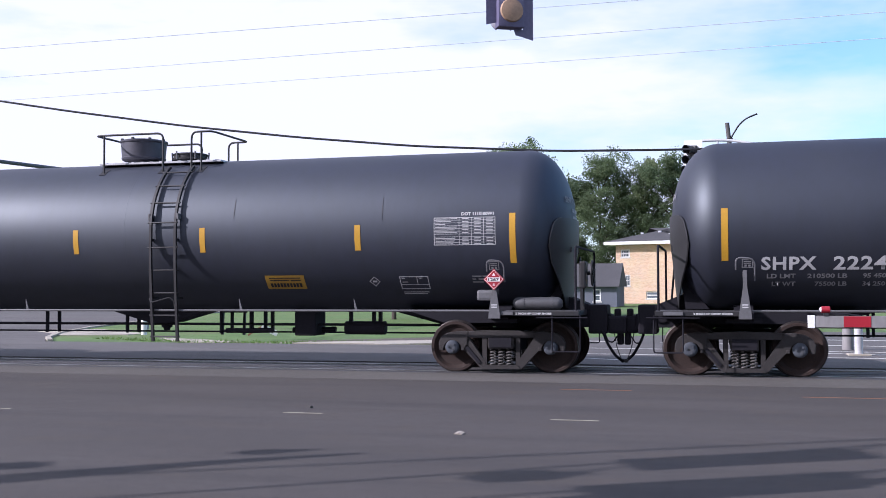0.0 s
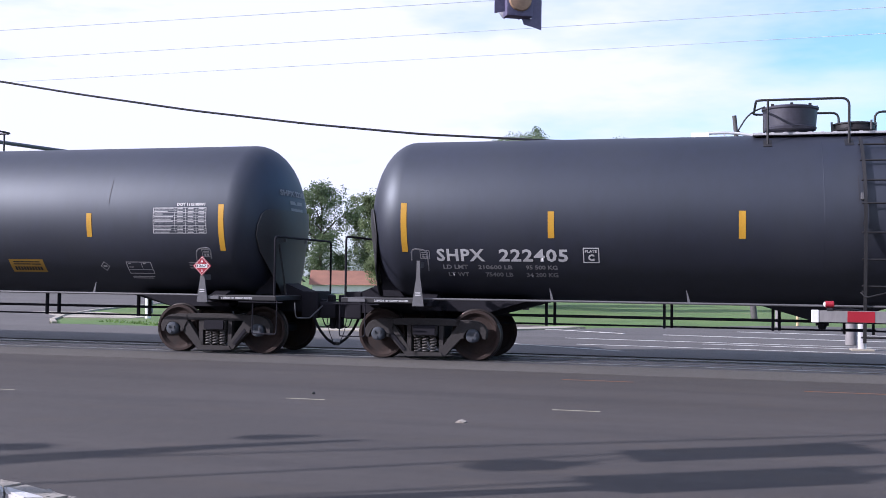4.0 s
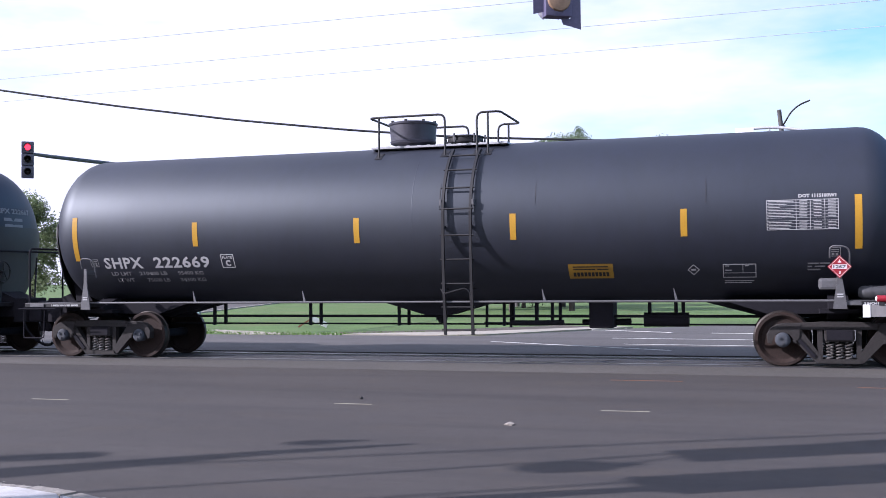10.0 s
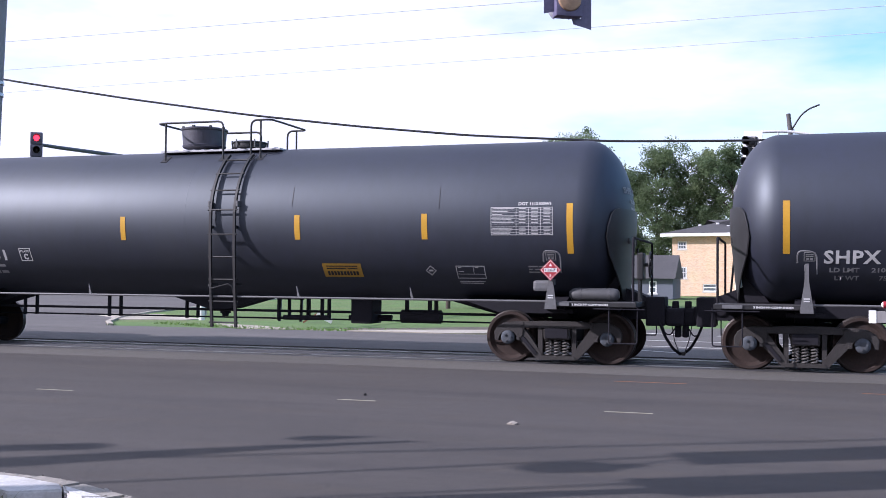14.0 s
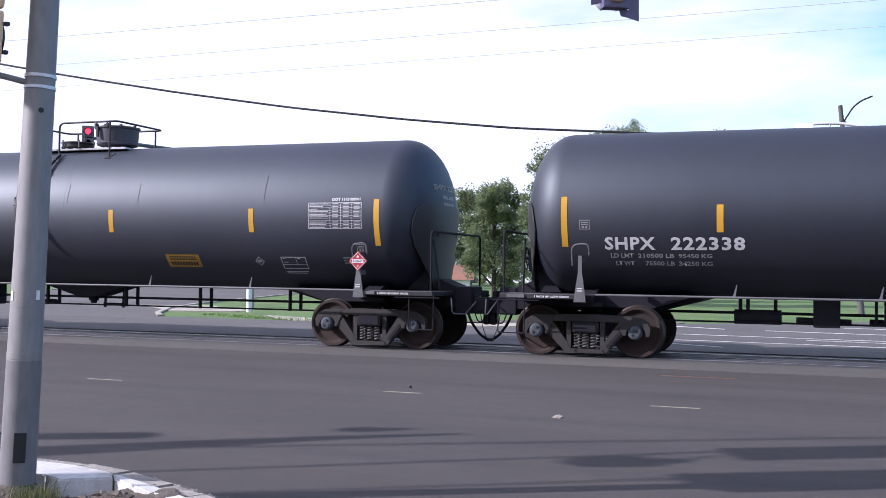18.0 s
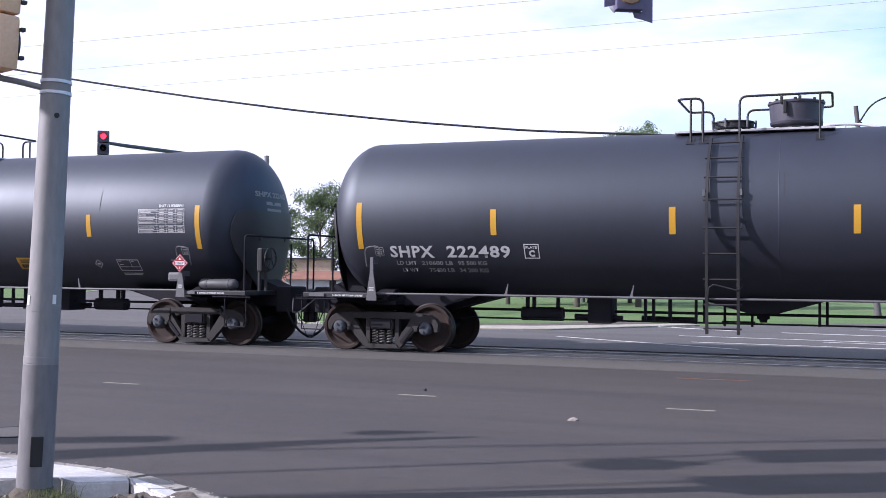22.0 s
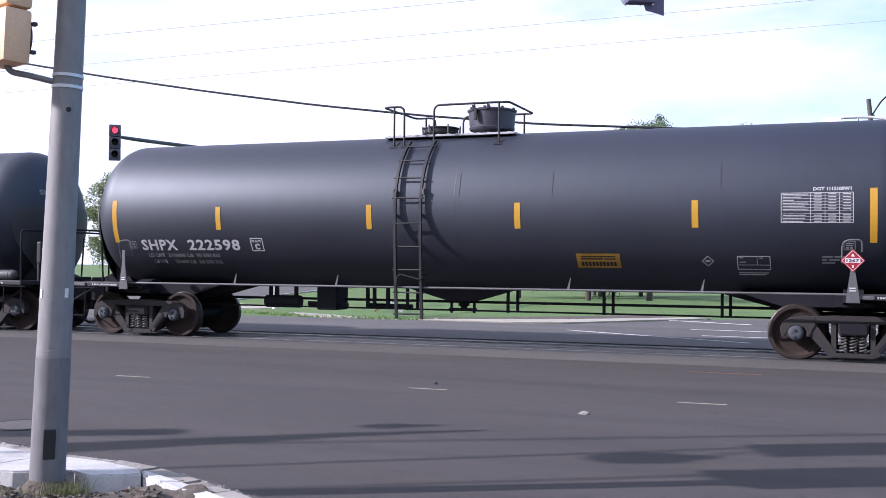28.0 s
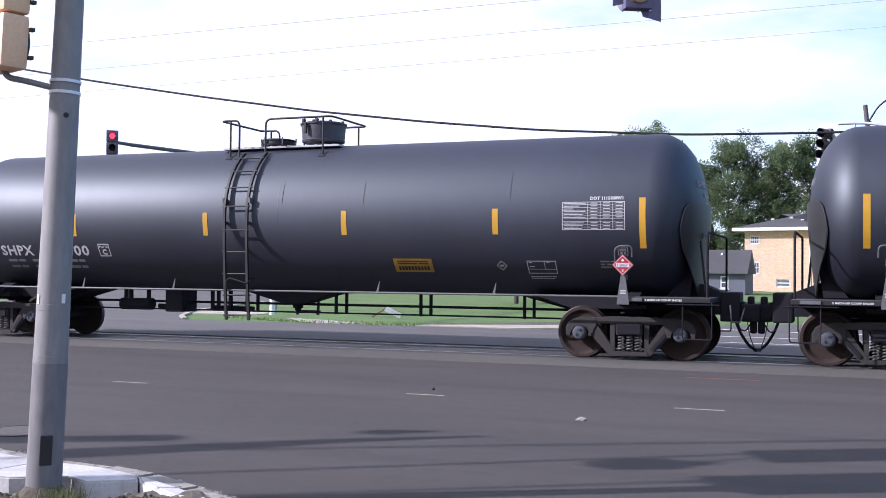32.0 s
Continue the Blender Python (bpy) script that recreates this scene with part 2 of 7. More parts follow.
M_BLACK = material("black_steel", (0.0105, 0.0102, 0.0118), 0.6, var=0.35, scale=5, stain=(0.026, 0.022, 0.02), stain_amt=0.5, stain_scale=2.5)
M_UNDER = material("underframe_paint", (0.016, 0.0152, 0.0195), 0.8, var=0.3, scale=5, spec=0.15)
M_GREYSTEEL = material("grey_bracket", (0.10, 0.10, 0.105), 0.6, var=0.25, scale=4, stain=(0.05, 0.045, 0.04), stain_amt=0.6)
M_RESERVOIR = material("dull_reservoir_paint", (0.060, 0.060, 0.063), 0.6, var=0.25, scale=4, stain=(0.03, 0.03, 0.03), stain_amt=0.5)
M_SHIELD = material("shield_paint", (0.015, 0.0145, 0.0165), 0.55, spec=0.8, var=0.25, scale=2, stain=(0.009, 0.009, 0.011), stain_amt=0.6, stain_scale=1.5)
M_TRUCK = material("dusty_cast_steel", (0.026, 0.0225, 0.0215), 0.85, var=0.5, scale=5, bump=0.4, bump_scale=40, stain=(0.028, 0.025, 0.024), stain_amt=0.8, stain_scale=3)
M_SPRING = material("spring_steel", (0.10, 0.093, 0.087), 0.6, metal=0.3, var=0.3)
M_WHEEL = material("rusty_wheel", (0.024, 0.0125, 0.0088), 0.85, var=0.6, scale=4, stain=(0.012, 0.011, 0.011), stain_amt=0.9, stain_scale=1.6, bump=0.2)
M_TREAD = material("wheel_tread", (0.040, 0.034, 0.031), 0.45, metal=0.6, var=0.15)
M_HUB = material("bearing_cap", (0.045, 0.053, 0.066), 0.8, metal=0.0, var=0.4, scale=8, stain=(0.05, 0.045, 0.04), stain_amt=0.7, stain_scale=6)
M_YELLOW = material("yellow_reflector", (0.50, 0.27, 0.016), 0.5, var=0.15, scale=6, stain=(0.35, 0.18, 0.02), stain_amt=0.5)
M_NOTICE = material("dull_yellow_notice", (0.33, 0.19, 0.018), 0.55, var=0.2, scale=6, stain=(0.2, 0.11, 0.02), stain_amt=0.6)
M_LETTER = material("white_lettering", (0.48, 0.48, 0.48), 0.6, var=0.12)
M_LETTER_DIM = material("dull_lettering", (0.22, 0.22, 0.225), 0.7, var=0.2)
M_PLACARD = material("red_placard", (0.30, 0.011, 0.022), 0.45, var=0.1)
M_WHITE = material("white_paint", (0.72, 0.72, 0.7), 0.6, var=0.1)
M_LITTER = material("stained_card", (0.30, 0.27, 0.23), 0.8, var=0.5, scale=10, stain=(0.02, 0.016, 0.014), stain_amt=1.0, stain_scale=16)
M_INK = material("black_ink", (0.015, 0.015, 0.015), 0.6, var=0.1)
M_GRATE = material("galvanised_grating", (0.42, 0.42, 0.43), 0.6, var=0.3, scale=6, stain=(0.12, 0.11, 0.1), stain_amt=0.6)
M_ARM = material("dark_mast_paint", (0.07, 0.072, 0.08), 0.6, var=0.2)
M_PLACARD_WHITE = material("placard_white", (0.68, 0.66, 0.66), 0.5, var=0.1)
M_GALV = material("galvanised_steel", (0.225, 0.216, 0.213), 0.6, metal=0.05, var=0.22, scale=3, stain=(0.15, 0.145, 0.15), stain_amt=0.6, stain_scale=2, stretch=(1, 1, 0.3))
M_GALV_DARK = material("weathered_galvanised_steel", (0.16, 0.154, 0.155), 0.7, var=0.3, scale=3, stain=(0.11, 0.105, 0.11), stain_amt=0.6, stain_scale=3, stretch=(1, 1, 0.3))
M_ZINC = material("pale_zinc", (0.46, 0.47, 0.49), 0.5, metal=0.1, var=0.15)
M_STRAP = material("bright_strap", (0.62, 0.62, 0.64), 0.35, metal=0.3, var=0.2)
M_TAN = material("tan_signal_paint", (0.74, 0.47, 0.28), 0.55, var=0.15)
M_NAVY = material("faded_navy_plate", (0.115, 0.105, 0.18), 0.55, var=0.25, scale=4, stain=(0.12, 0.115, 0.15), stain_amt=0.5)
M_TAN_DULL = material("faded_tan_paint", (0.33, 0.215, 0.135), 0.6, var=0.3, scale=4, stain=(0.2, 0.15, 0.12), stain_amt=0.7, stain_scale=6)
M_VISOR = material("grey_visor_paint", (0.30, 0.30, 0.34), 0.5, var=0.25)
M_CREAM = material("cream_paint", (0.50, 0.38, 0.22), 0.6, var=0.2)
M_SIGGREY = material("signal_grey", (0.10, 0.098, 0.125), 0.5, var=0.25)
M_FLASHER = material("dull_red_lens", (0.07, 0.022, 0.02), 0.4, var=0.2)
M_SIGBLACK = material("signal_black", (0.02, 0.02, 0.022), 0.5, var=0.2)
M_LENS_DARK = material("dark_lens", (0.03, 0.02, 0.015), 0.2, var=0.1)
M_RED_ON = glow("lit_red_lens", (1.0, 0.03, 0.05), 2.6)
M_SIGN = material("green_sign", (0.01, 0.22, 0.13), 0.45, var=0.1)
M_WIRE = material("cable", (0.005, 0.006, 0.010), 0.8, var=0.1)
M_WIRE_PALE = material("pale_wire", (0.45, 0.50, 0.53), 0.5, var=0.1)
M_BARK = material("bark", (0.06, 0.048, 0.038), 0.95, var=0.4, scale=3, bump=0.8, bump_scale=12, stretch=(1, 1, 0.25))
M_POLEWOOD = material("weathered_pole", (0.085, 0.08, 0.08), 0.85, var=0.3, scale=3, stretch=(1, 1, 0.2))
M_ROOF = material("grey_shingle", (0.062, 0.060, 0.062), 0.9, var=0.3, scale=2)
M_CREAM_WALL = material("cream_wall_paint", (0.72, 0.64, 0.44), 0.8, var=0.1, scale=2)
M_REDROOF = material("red_brown_shingle", (0.24, 0.115, 0.075), 0.9, var=0.3, scale=3)
M_SIDING = material("blue_grey_siding", (0.11, 0.12, 0.15), 0.8, var=0.15, scale=2)
M_GLASS = material("window_glass", (0.10, 0.12, 0.14), 0.08, var=0.2, spec=0.8)
M_RUST = material("rust_dust", (0.19, 0.09, 0.05), 0.9, var=0.3)


def leaf_material(name, base):
    m = material(name, base, 0.75, var=0.45, scale=0.6, spec=0.25)
    nt = m.node_tree
    b = nt.nodes["Principled BSDF"]
    g = nt.nodes.new("ShaderNodeNewGeometry")
    r = nt.nodes.new("ShaderNodeMapRange")
    r.inputs["To Min"].default_value, r.inputs["To Max"].default_value = 0.75, 1.25
    nt.links.new(g.outputs["Random Per Island"], r.inputs["Value"])
    src = b.inputs["Base Color"].links[0].from_socket
    mx = nt.nodes.new("ShaderNodeMixRGB")
    mx.blend_type = "MULTIPLY"
    mx.inputs["Fac"].default_value = 1.0
    nt.links.new(src, mx.inputs["Color1"])
    nt.links.new(r.outputs[0], mx.inputs["Color2"])
    nt.links.new(mx.outputs[0], b.inputs["Base Color"])
    # light comes through the thin blades
    tr = nt.nodes.new("ShaderNodeBsdfTranslucent")
    nt.links.new(mx.outputs[0], tr.inputs["Color"])
    sh = nt.nodes.new("ShaderNodeMixShader")
    sh.inputs["Fac"].default_value = 0.58
    nt.links.new(b.outputs[0], sh.inputs[1])
    nt.links.new(tr.outputs[0], sh.inputs[2])
    nt.links.new(sh.outputs[0], nt.nodes["Material Output"].inputs["Surface"])
    return m


M_LEAF = leaf_material("leaves", (0.195, 0.24, 0.125))
M_LEAF_DARK = leaf_material("dark_leaves", (0.150, 0.20, 0.105))
M_BLADE = leaf_material("grass_blades", (0.17, 0.19, 0.085))
M_VERGE = leaf_material("verge_blades", (0.13, 0.21, 0.06))


# ---- mesh helpers ----
def to_mesh(name, bm, mat, smooth=False):
    me = bpy.data.meshes.new(name)
    bmesh.ops.recalc_face_normals(bm, faces=bm.faces[:])
    bm.to_mesh(me)
    bm.free()
    for m in (mat if isinstance(mat, (list, tuple)) else [mat]):
        me.materials.append(m)
    if smooth:
        for p in me.polygons:
            p.use_smooth = True
        me.set_sharp_from_angle(angle=radians(smooth if smooth is not True else 40))
    return me


def part(name, bm, mat, parent=None, label="", smooth=False, m=None):
    ob = new(name, to_mesh(name, bm, mat, smooth))
    if parent is not None:
        ob.parent = parent
    if m is not None:
        ob.matrix_basis = m
    if label:
        tagged(ob, label)
    return ob


def thing(name, label, category, group="", kind="", m=None):
    ob = new(name)
    if m is not None:
        ob.matrix_basis = m
    return tagged(ob, label, category, group, kind)


def again(ob, parent, m, name=None):
    """One more object on the same mesh."""
    o = new(name or ob.name.split(".")[0], ob.data)
    o.parent = parent
    o.matrix_basis = m
    if "label" in ob:
        o["label"] = ob["label"]
    return o


def box(bm, x0, x1, y0, y1, z0, z1, bevel=0.0):
    v = [bm.verts.new((x, y, z)) for x in (x0, x1) for y in (y0, y1) for z in (z0, z1)]
    fs = [bm.faces.new([v[i] for i in f]) for f in ((0, 1, 3, 2), (4, 6, 7, 5), (0, 4, 5, 1), (2, 3, 7, 6), (0, 2, 6, 4), (1, 5, 7, 3))]
    if bevel:
        es = list({e for f in fs for e in f.edges})
        bmesh.ops.bevel(bm, geom=es, offset=bevel, segments=2, affect="EDGES", profile=0.6)
    return bm


def prism(bm, pts, axis, a, b):
    """A polygon in the two other axes, drawn out from a to b along an axis."""
    def at(p, d):
        return {"x": (d, p[0], p[1]), "y": (p[0], d, p[1]), "z": (p[0], p[1], d)}[axis]
    lo, hi = [bm.verts.new(at(p, a)) for p in pts], [bm.verts.new(at(p, b)) for p in pts]
    bm.faces.new(lo), bm.faces.new(hi[::-1])
    for i in range(len(pts)):
        j = (i + 1) % len(pts)
        bm.faces.new((lo[i], lo[j], hi[j], hi[i]))
    return bm


def beam(bm, p, q, w, h, bevel=0.0):
    """A bar of width w (across y where it can) and height h from p to q."""
    p, q = Vector(p), Vector(q)
    d = (q - p).normalized()
    side = Vector((0, 1, 0)) if abs(d.y) < 0.9 else Vector((1, 0, 0))
    side = (side - d * side.dot(d)).normalized()
    up = d.cross(side)
    vs = [bm.verts.new(c + side * (a * w / 2) + up * (b * h / 2)) for c in (p, q) for a, b in ((-1, -1), (1, -1), (1, 1), (-1, 1))]
    fs = [bm.faces.new([vs[i] for i in f]) for f in ((0, 1, 2, 3), (7, 6, 5, 4), (0, 4, 5, 1), (1, 5, 6, 2), (2, 6, 7, 3), (3, 7, 4, 0))]
    if bevel:
        bmesh.ops.bevel(bm, geom=list({e for f in fs for e in f.edges}), offset=bevel, segments=1, affect="EDGES")
    return bm


def tube(bm, pts, r, seg=8, r_end=None, cap=True):
    """A round bar along a line of points."""
    pts = [Vector(p) for p in pts]
    rings, n = [], len(pts)
    ref = None
    for i, p in enumerate(pts):
        d = (pts[min(i + 1, n - 1)] - pts[max(i - 1, 0)]).normalized()
        if ref is None:
            ref = Vector((0, 0, 1)) if abs(d.z) < 0.9 else Vector((1, 0, 0))
        a = (ref - d * ref.dot(d)).normalized()
        ref = a
        b = d.cross(a)
        rad = r if r_end is None else r + (r_end - r) * i / (n - 1)
        rings.append([bm.verts.new(p + (a * math.cos(2 * math.pi * k / seg) + b * math.sin(2 * math.pi * k / seg)) * rad) for k in range(seg)])
    for u, v in zip(rings, rings[1:]):
        for k in range(seg):
            bm.faces.new((u[k], u[(k + 1) % seg], v[(k + 1) % seg], v[k]))
    if cap:
        bm.faces.new(rings[0][::-1]), bm.faces.new(rings[-1])
    return bm


def rounded(pts, r, n=4):
    """The line of points with its corners rounded."""
    pts = [Vector(p) for p in pts]
    out = [pts[0]]
    for a, b, c in zip(pts, pts[1:], pts[2:]):
        u, v = (a - b), (c - b)
        k = min(r, u.length * 0.45, v.length * 0.45)
        s, e = b + u.normalized() * k, b + v.normalized() * k
        for i in range(n + 1):
            f = i / n
            out.append(s * (1 - f) ** 2 + b * (2 * f * (1 - f)) + e * f ** 2)
    out.append(pts[-1])
    return out


def revolve(bm, profile, axis="x", seg=48, centre=(0, 0, 0), closed=False):
    """A profile of (along, radius) turned round an axis."""
    c = Vector(centre)
    rings = []
    for a, r in profile:
        if r < 1e-5:
            rings.append([bm.verts.new(c + {"x": Vector((a, 0, 0)), "y": Vector((0, a, 0)), "z": Vector((0, 0, a))}[axis])])
            continue
        ring = []
        for k in range(seg):
            s, t = r * math.cos(2 * math.pi * k / seg), r * math.sin(2 * math.pi * k / seg)
            ring.append(bm.verts.new(c + {"x": Vector((a, s, t)), "y": Vector((s, a, t)), "z": Vector((s, t, a))}[axis]))
        rings.append(ring)
    pairs = list(zip(rings, rings[1:])) + ([(rings[-1], rings[0])] if closed else [])
    for u, v in pairs:
        for k in range(seg):
            j = (k + 1) % seg
            if len(u) == 1 and len(v) == 1:
                continue
            if len(u) == 1:
                bm.faces.new((u[0], v[j], v[k]))
            elif len(v) == 1:
                bm.faces.new((u[k], u[j], v[0]))
            else:
                bm.faces.new((u[k], u[j], v[j], v[k]))
    return bm


WORDS = {}


def text_mesh(body, size, bold=0.0, spacing=1.0):
    """A flat mesh of words in the x-y plane."""
    key = (body, size, bold, spacing)
    if key not in WORDS:
        cu = bpy.data.curves.new("words", "FONT")
        cu.body, cu.size, cu.offset, cu.space_character = body, size, bold, spacing
        cu.resolution_u = 2
        ob = bpy.data.objects.new("words", cu)
        scene.collection.objects.link(ob)
        bpy.context.view_layer.update()
        WORDS[key] = bpy.data.meshes.new_from_object(ob)
        bpy.data.objects.remove(ob)
    bm = bmesh.new()
    bm.from_mesh(WORDS[key])
    return bm


def fit_width(bm, x0, x1, z0, z1):
    """Scale flat words into a rectangle."""
    xs, ys = [v.co.x for v in bm.verts], [v.co.y for v in bm.verts]
    ax, bx, ay, by = min(xs), max(xs), min(ys), max(ys)
    for v in bm.verts:
        v.co.x = x0 + (v.co.x - ax) / (bx - ax) * (x1 - x0)
        v.co.y = z0 + (v.co.y - ay) / max(1e-6, by - ay) * (z1 - z0)
    return bm


# ---- the tank car ----
CAR_LENGTH, TRUCK, AXLE, WHEEL_R = 18.229, 7.03, 0.889, 0.457
TANK_R, TANK_Z, SHELL, CAP = 1.5, 2.58, 7.42, 0.82
TRACK_Y = 19.7


def skin_y(z, side, lift=0.004):
    """y on the tank's side at a height."""
    r = TANK_R + lift
    return side * math.sqrt(max(0.01, r * r - (z - TANK_Z) ** 2))


def wrapped(bm, side, lift=0.004):
    """Lay a flat drawing (x, height) on the tank's side; side -1 is drawn as seen, side 1 turned round."""
    for v in bm.verts:
        x, z = v.co.x, v.co.y
        v.co = Vector((x if side < 0 else -x, skin_y(z, side, lift), z))
    return bm


def flat_rect(bm, x0, x1, z0, z1, rows=1):
    for i in range(rows):
        a, b = z0 + (z1 - z0) * i / rows, z0 + (z1 - z0) * (i + 1) / rows
        bm.faces.new([bm.verts.new(p) for p in ((x0, a, 0), (x1, a, 0), (x1, b, 0), (x0, b, 0))])
    return bm


def cap_profile(end):
    """The dished end from the shell's edge to the axis, with a knuckle."""
    out = []
    for i in range(0, 13):
        a = i / 12 * math.pi / 2
        out.append((end * (SHELL + CAP * math.sin(a) ** 1.0), TANK_R * max(0.0, math.cos(a)) ** 0.9 if i < 12 else 0.0))
    return out


def tank_bm():
    bm = bmesh.new()
    left = cap_profile(-1)[::-1]
    mid = []
    for x in (-5.0, -2.5, 0.0, 2.5, 5.0):
        mid.append((x, TANK_R))
    return revolve(bm, left + mid + cap_profile(1), "x", 72, (0, 0, TANK_Z))


def cap_x(y, z):
    """How far out the dished end reaches at a point of it."""
    rr = min(0.999, math.hypot(y, z - TANK_Z) / TANK_R)
    return SHELL + CAP * math.sin(math.acos(rr ** (1 / 0.9)))


def shield_bm(end):
    """The guard before the tank's lower end: a dished plate that narrows to its foot, standing clear of the dish."""
    bm = bmesh.new()
    rows_at = ((2.76, 0.92), (2.74, 1.05), (2.66, 1.15), (2.45, 1.22), (2.25, 1.22), (1.95, 1.10), (1.65, 0.88), (1.35, 0.60), (1.14, 0.40))
    n = 16
    layers = []

    def out(y, z):
        return cap_x(y * 0.985, max(z, 2.1)) + 0.04 - 0.10 * max(0.0, 2.1 - z)

    for back in (0.0, 0.02):
        layers.append([[bm.verts.new((end * (out(half * (2 * i / n - 1), z) - back), half * (2 * i / n - 1), z)) for i in range(n + 1)] for z, half in rows_at])
    for rows in layers:
        for u, v in zip(rows, rows[1:]):
            for i in range(n):
                bm.faces.new((u[i], u[i + 1], v[i + 1], v[i]))
    rims = [[q[0] for q in rows] + rows[-1][1:] + [q[-1] for q in rows[::-1]][1:] + rows[0][1:-1][::-1] for rows in layers]
    for i in range(len(rims[0])):
        j = (i + 1) % len(rims[0])
        bm.faces.new((rims[0][i], rims[0][j], rims[1][j], rims[1][i]))
    # stand-offs to the dish
    for y in (-0.5, 0.5):
        x = cap_x(y, 2.2) - 0.05
        box(bm, min(end * x, end * (x + 0.11)), max(end * x, end * (x + 0.11)), y - 0.04, y + 0.04, 2.15, 2.25)
    return bm


def wheel_bm():
    """A forged wheel, its axis along y, outside face towards -y."""
    prof = [(-0.075, 0.0), (-0.075, 0.10), (-0.02, 0.14), (0.0, 0.24), (-0.012, 0.34), (-0.055, 0.385), (-0.07, 0.40),
            (-0.07, 0.445), (-0.062, 0.453), (0.035, 0.459), (0.045, 0.475), (0.062, 0.482), (0.07, 0.47), (0.07, 0.40),
            (0.04, 0.385), (0.03, 0.34), (0.04, 0.24), (0.05, 0.13), (0.075, 0.10), (0.075, 0.0)]
    bm = revolve(bmesh.new(), prof, "y", 48)
    for f in bm.faces:
        c = f.calc_center_median()
        r = math.hypot(c.x, c.z)
        if r > 0.452 and abs(c.y) < 0.06:
            f.material_index = 1
    return bm


def axle_bm():
    bm = revolve(bmesh.new(), [(-1.02, 0.0), (-1.02, 0.07), (-0.75, 0.085), (-0.6, 0.09), (0, 0.08), (0.6, 0.09), (0.75, 0.085), (1.02, 0.07), (1.02, 0.0)], "y", 20)
    return bm


def bearing_bm():
    """The bearing's end cap with its three bolts, facing -y."""
    bm = revolve(bmesh.new(), [(0.1, 0.0), (0.1, 0.12), (-0.03, 0.125), (-0.05, 0.115), (-0.065, 0.09), (-0.068, 0.045), (-0.06, 0.0)], "y", 24)
    for k in range(3):
        a = 2 * math.pi * k / 3 + 0.4
        revolve(bm, [(-0.055, 0.0), (-0.055, 0.022), (-0.088, 0.022), (-0.088, 0.0)], "y", 6, (0.062 * math.cos(a), 0, 0.062 * math.sin(a)))
    return bm


def side_frame_bm():
    """A cast side frame in the x-z plane, thickness along y, centred on the truck: a top member that curls down round
    each bearing, slanting tension members, two columns and a spring seat."""
    bm = bmesh.new()

    def plate(pts, half, bevel=0.014):
        n = len(bm.verts)
        prism(bm, pts, "y", -half, half)
        bm.verts.ensure_lookup_table()
        mine = set(bm.verts[n:])
        es = [e for e in bm.edges if e.verts[0] in mine and e.verts[1] in mine]
        bmesh.ops.bevel(bm, geom=es, offset=bevel, segments=2, affect="EDGES", profile=0.6)

    plate([(-0.64, 0.625), (0.64, 0.625), (0.66, 0.735), (0.3, 0.755), (-0.3, 0.755), (-0.66, 0.735)], 0.072)
    plate([(-0.34, 0.075), (0.34, 0.075), (0.30, 0.145), (-0.30, 0.145)], 0.085)
    for e in (-1, 1):
        k = [(0.60, 0.735), (0.83, 0.735), (0.98, 0.71), (1.09, 0.645), (1.145, 0.54), (1.13, 0.40), (1.065, 0.39), (1.05, 0.50), (1.0, 0.565), (0.89, 0.59), (0.775, 0.565), (0.725, 0.49), (0.72, 0.40), (0.66, 0.40), (0.645, 0.50), (0.59, 0.60)]
        plate([(e * x, z) for x, z in k][::e], 0.082)
        plate([(e * x, z) for x, z in ((0.735, 0.47), (0.72, 0.62), (0.60, 0.635), (0.29, 0.20), (0.27, 0.085), (0.37, 0.085))][::e], 0.064)
        plate([(e * x, z) for x, z in ((0.262, 0.64), (0.345, 0.64), (0.335, 0.10), (0.262, 0.10))][::e], 0.058)
        box(bm, e * 0.889 - 0.11, e * 0.889 + 0.11, -0.07, 0.07, 0.54, 0.585, 0.012)
        # bearing adapter lugs
        box(bm, e * 0.70 - 0.03, e * 0.70 + 0.03, -0.095, 0.095, 0.40, 0.46, 0.01)
    return bm


def bolster_end_bm():
    """The bolster's end in the frame's window: a rim round two dark pockets."""
    bm = bmesh.new()
    for x0, x1, z0, z1, d in ((-0.235, 0.235, 0.575, 0.615, 0.105), (-0.225, 0.225, 0.435, 0.475, 0.10), (-0.235, -0.185, 0.47, 0.58, 0.095), (0.185, 0.235, 0.47, 0.58, 0.095), (-0.19, 0.19, 0.515, 0.54, 0.085)):
        box(bm, x0, x1, -d, d, z0, z1, 0.008)
    return bm


def spring_bm():
    """One coil of the spring nest."""
    bm = bmesh.new()
    pts = []
    turns, steps = 5.2, 10
    for i in range(int(turns * steps) + 1):
        a = 2 * math.pi * i / steps
        pts.append((0.052 * math.cos(a), 0.052 * math.sin(a), 0.155 + 0.27 * i / (turns * steps)))
    return tube(bm, pts, 0.0145, 6)


def bolster_bm():
    bm = bmesh.new()
    prism(bm, [(-1.12, 0.46), (-0.95, 0.44), (-0.5, 0.36), (0.5, 0.36), (0.95, 0.44), (1.12, 0.46), (1.12, 0.62), (0.6, 0.70), (-0.6, 0.70), (-1.12, 0.62)], "x", -0.2, 0.2)
    return bm


def ladder_path(side):
    """The line of a ladder stile from its foot up and over the tank, as (y, z)."""
    pts = [(side * 1.46, 0.53), (side * 1.52, 1.2), (side * 1.57, 2.0), (side * 1.575, 2.45)]
    for i in range(1, 12):
        a = i / 11 * radians(58)
        pts.append((side * 1.575 * math.cos(a), TANK_Z + 1.565 * math.sin(a)))
    return pts


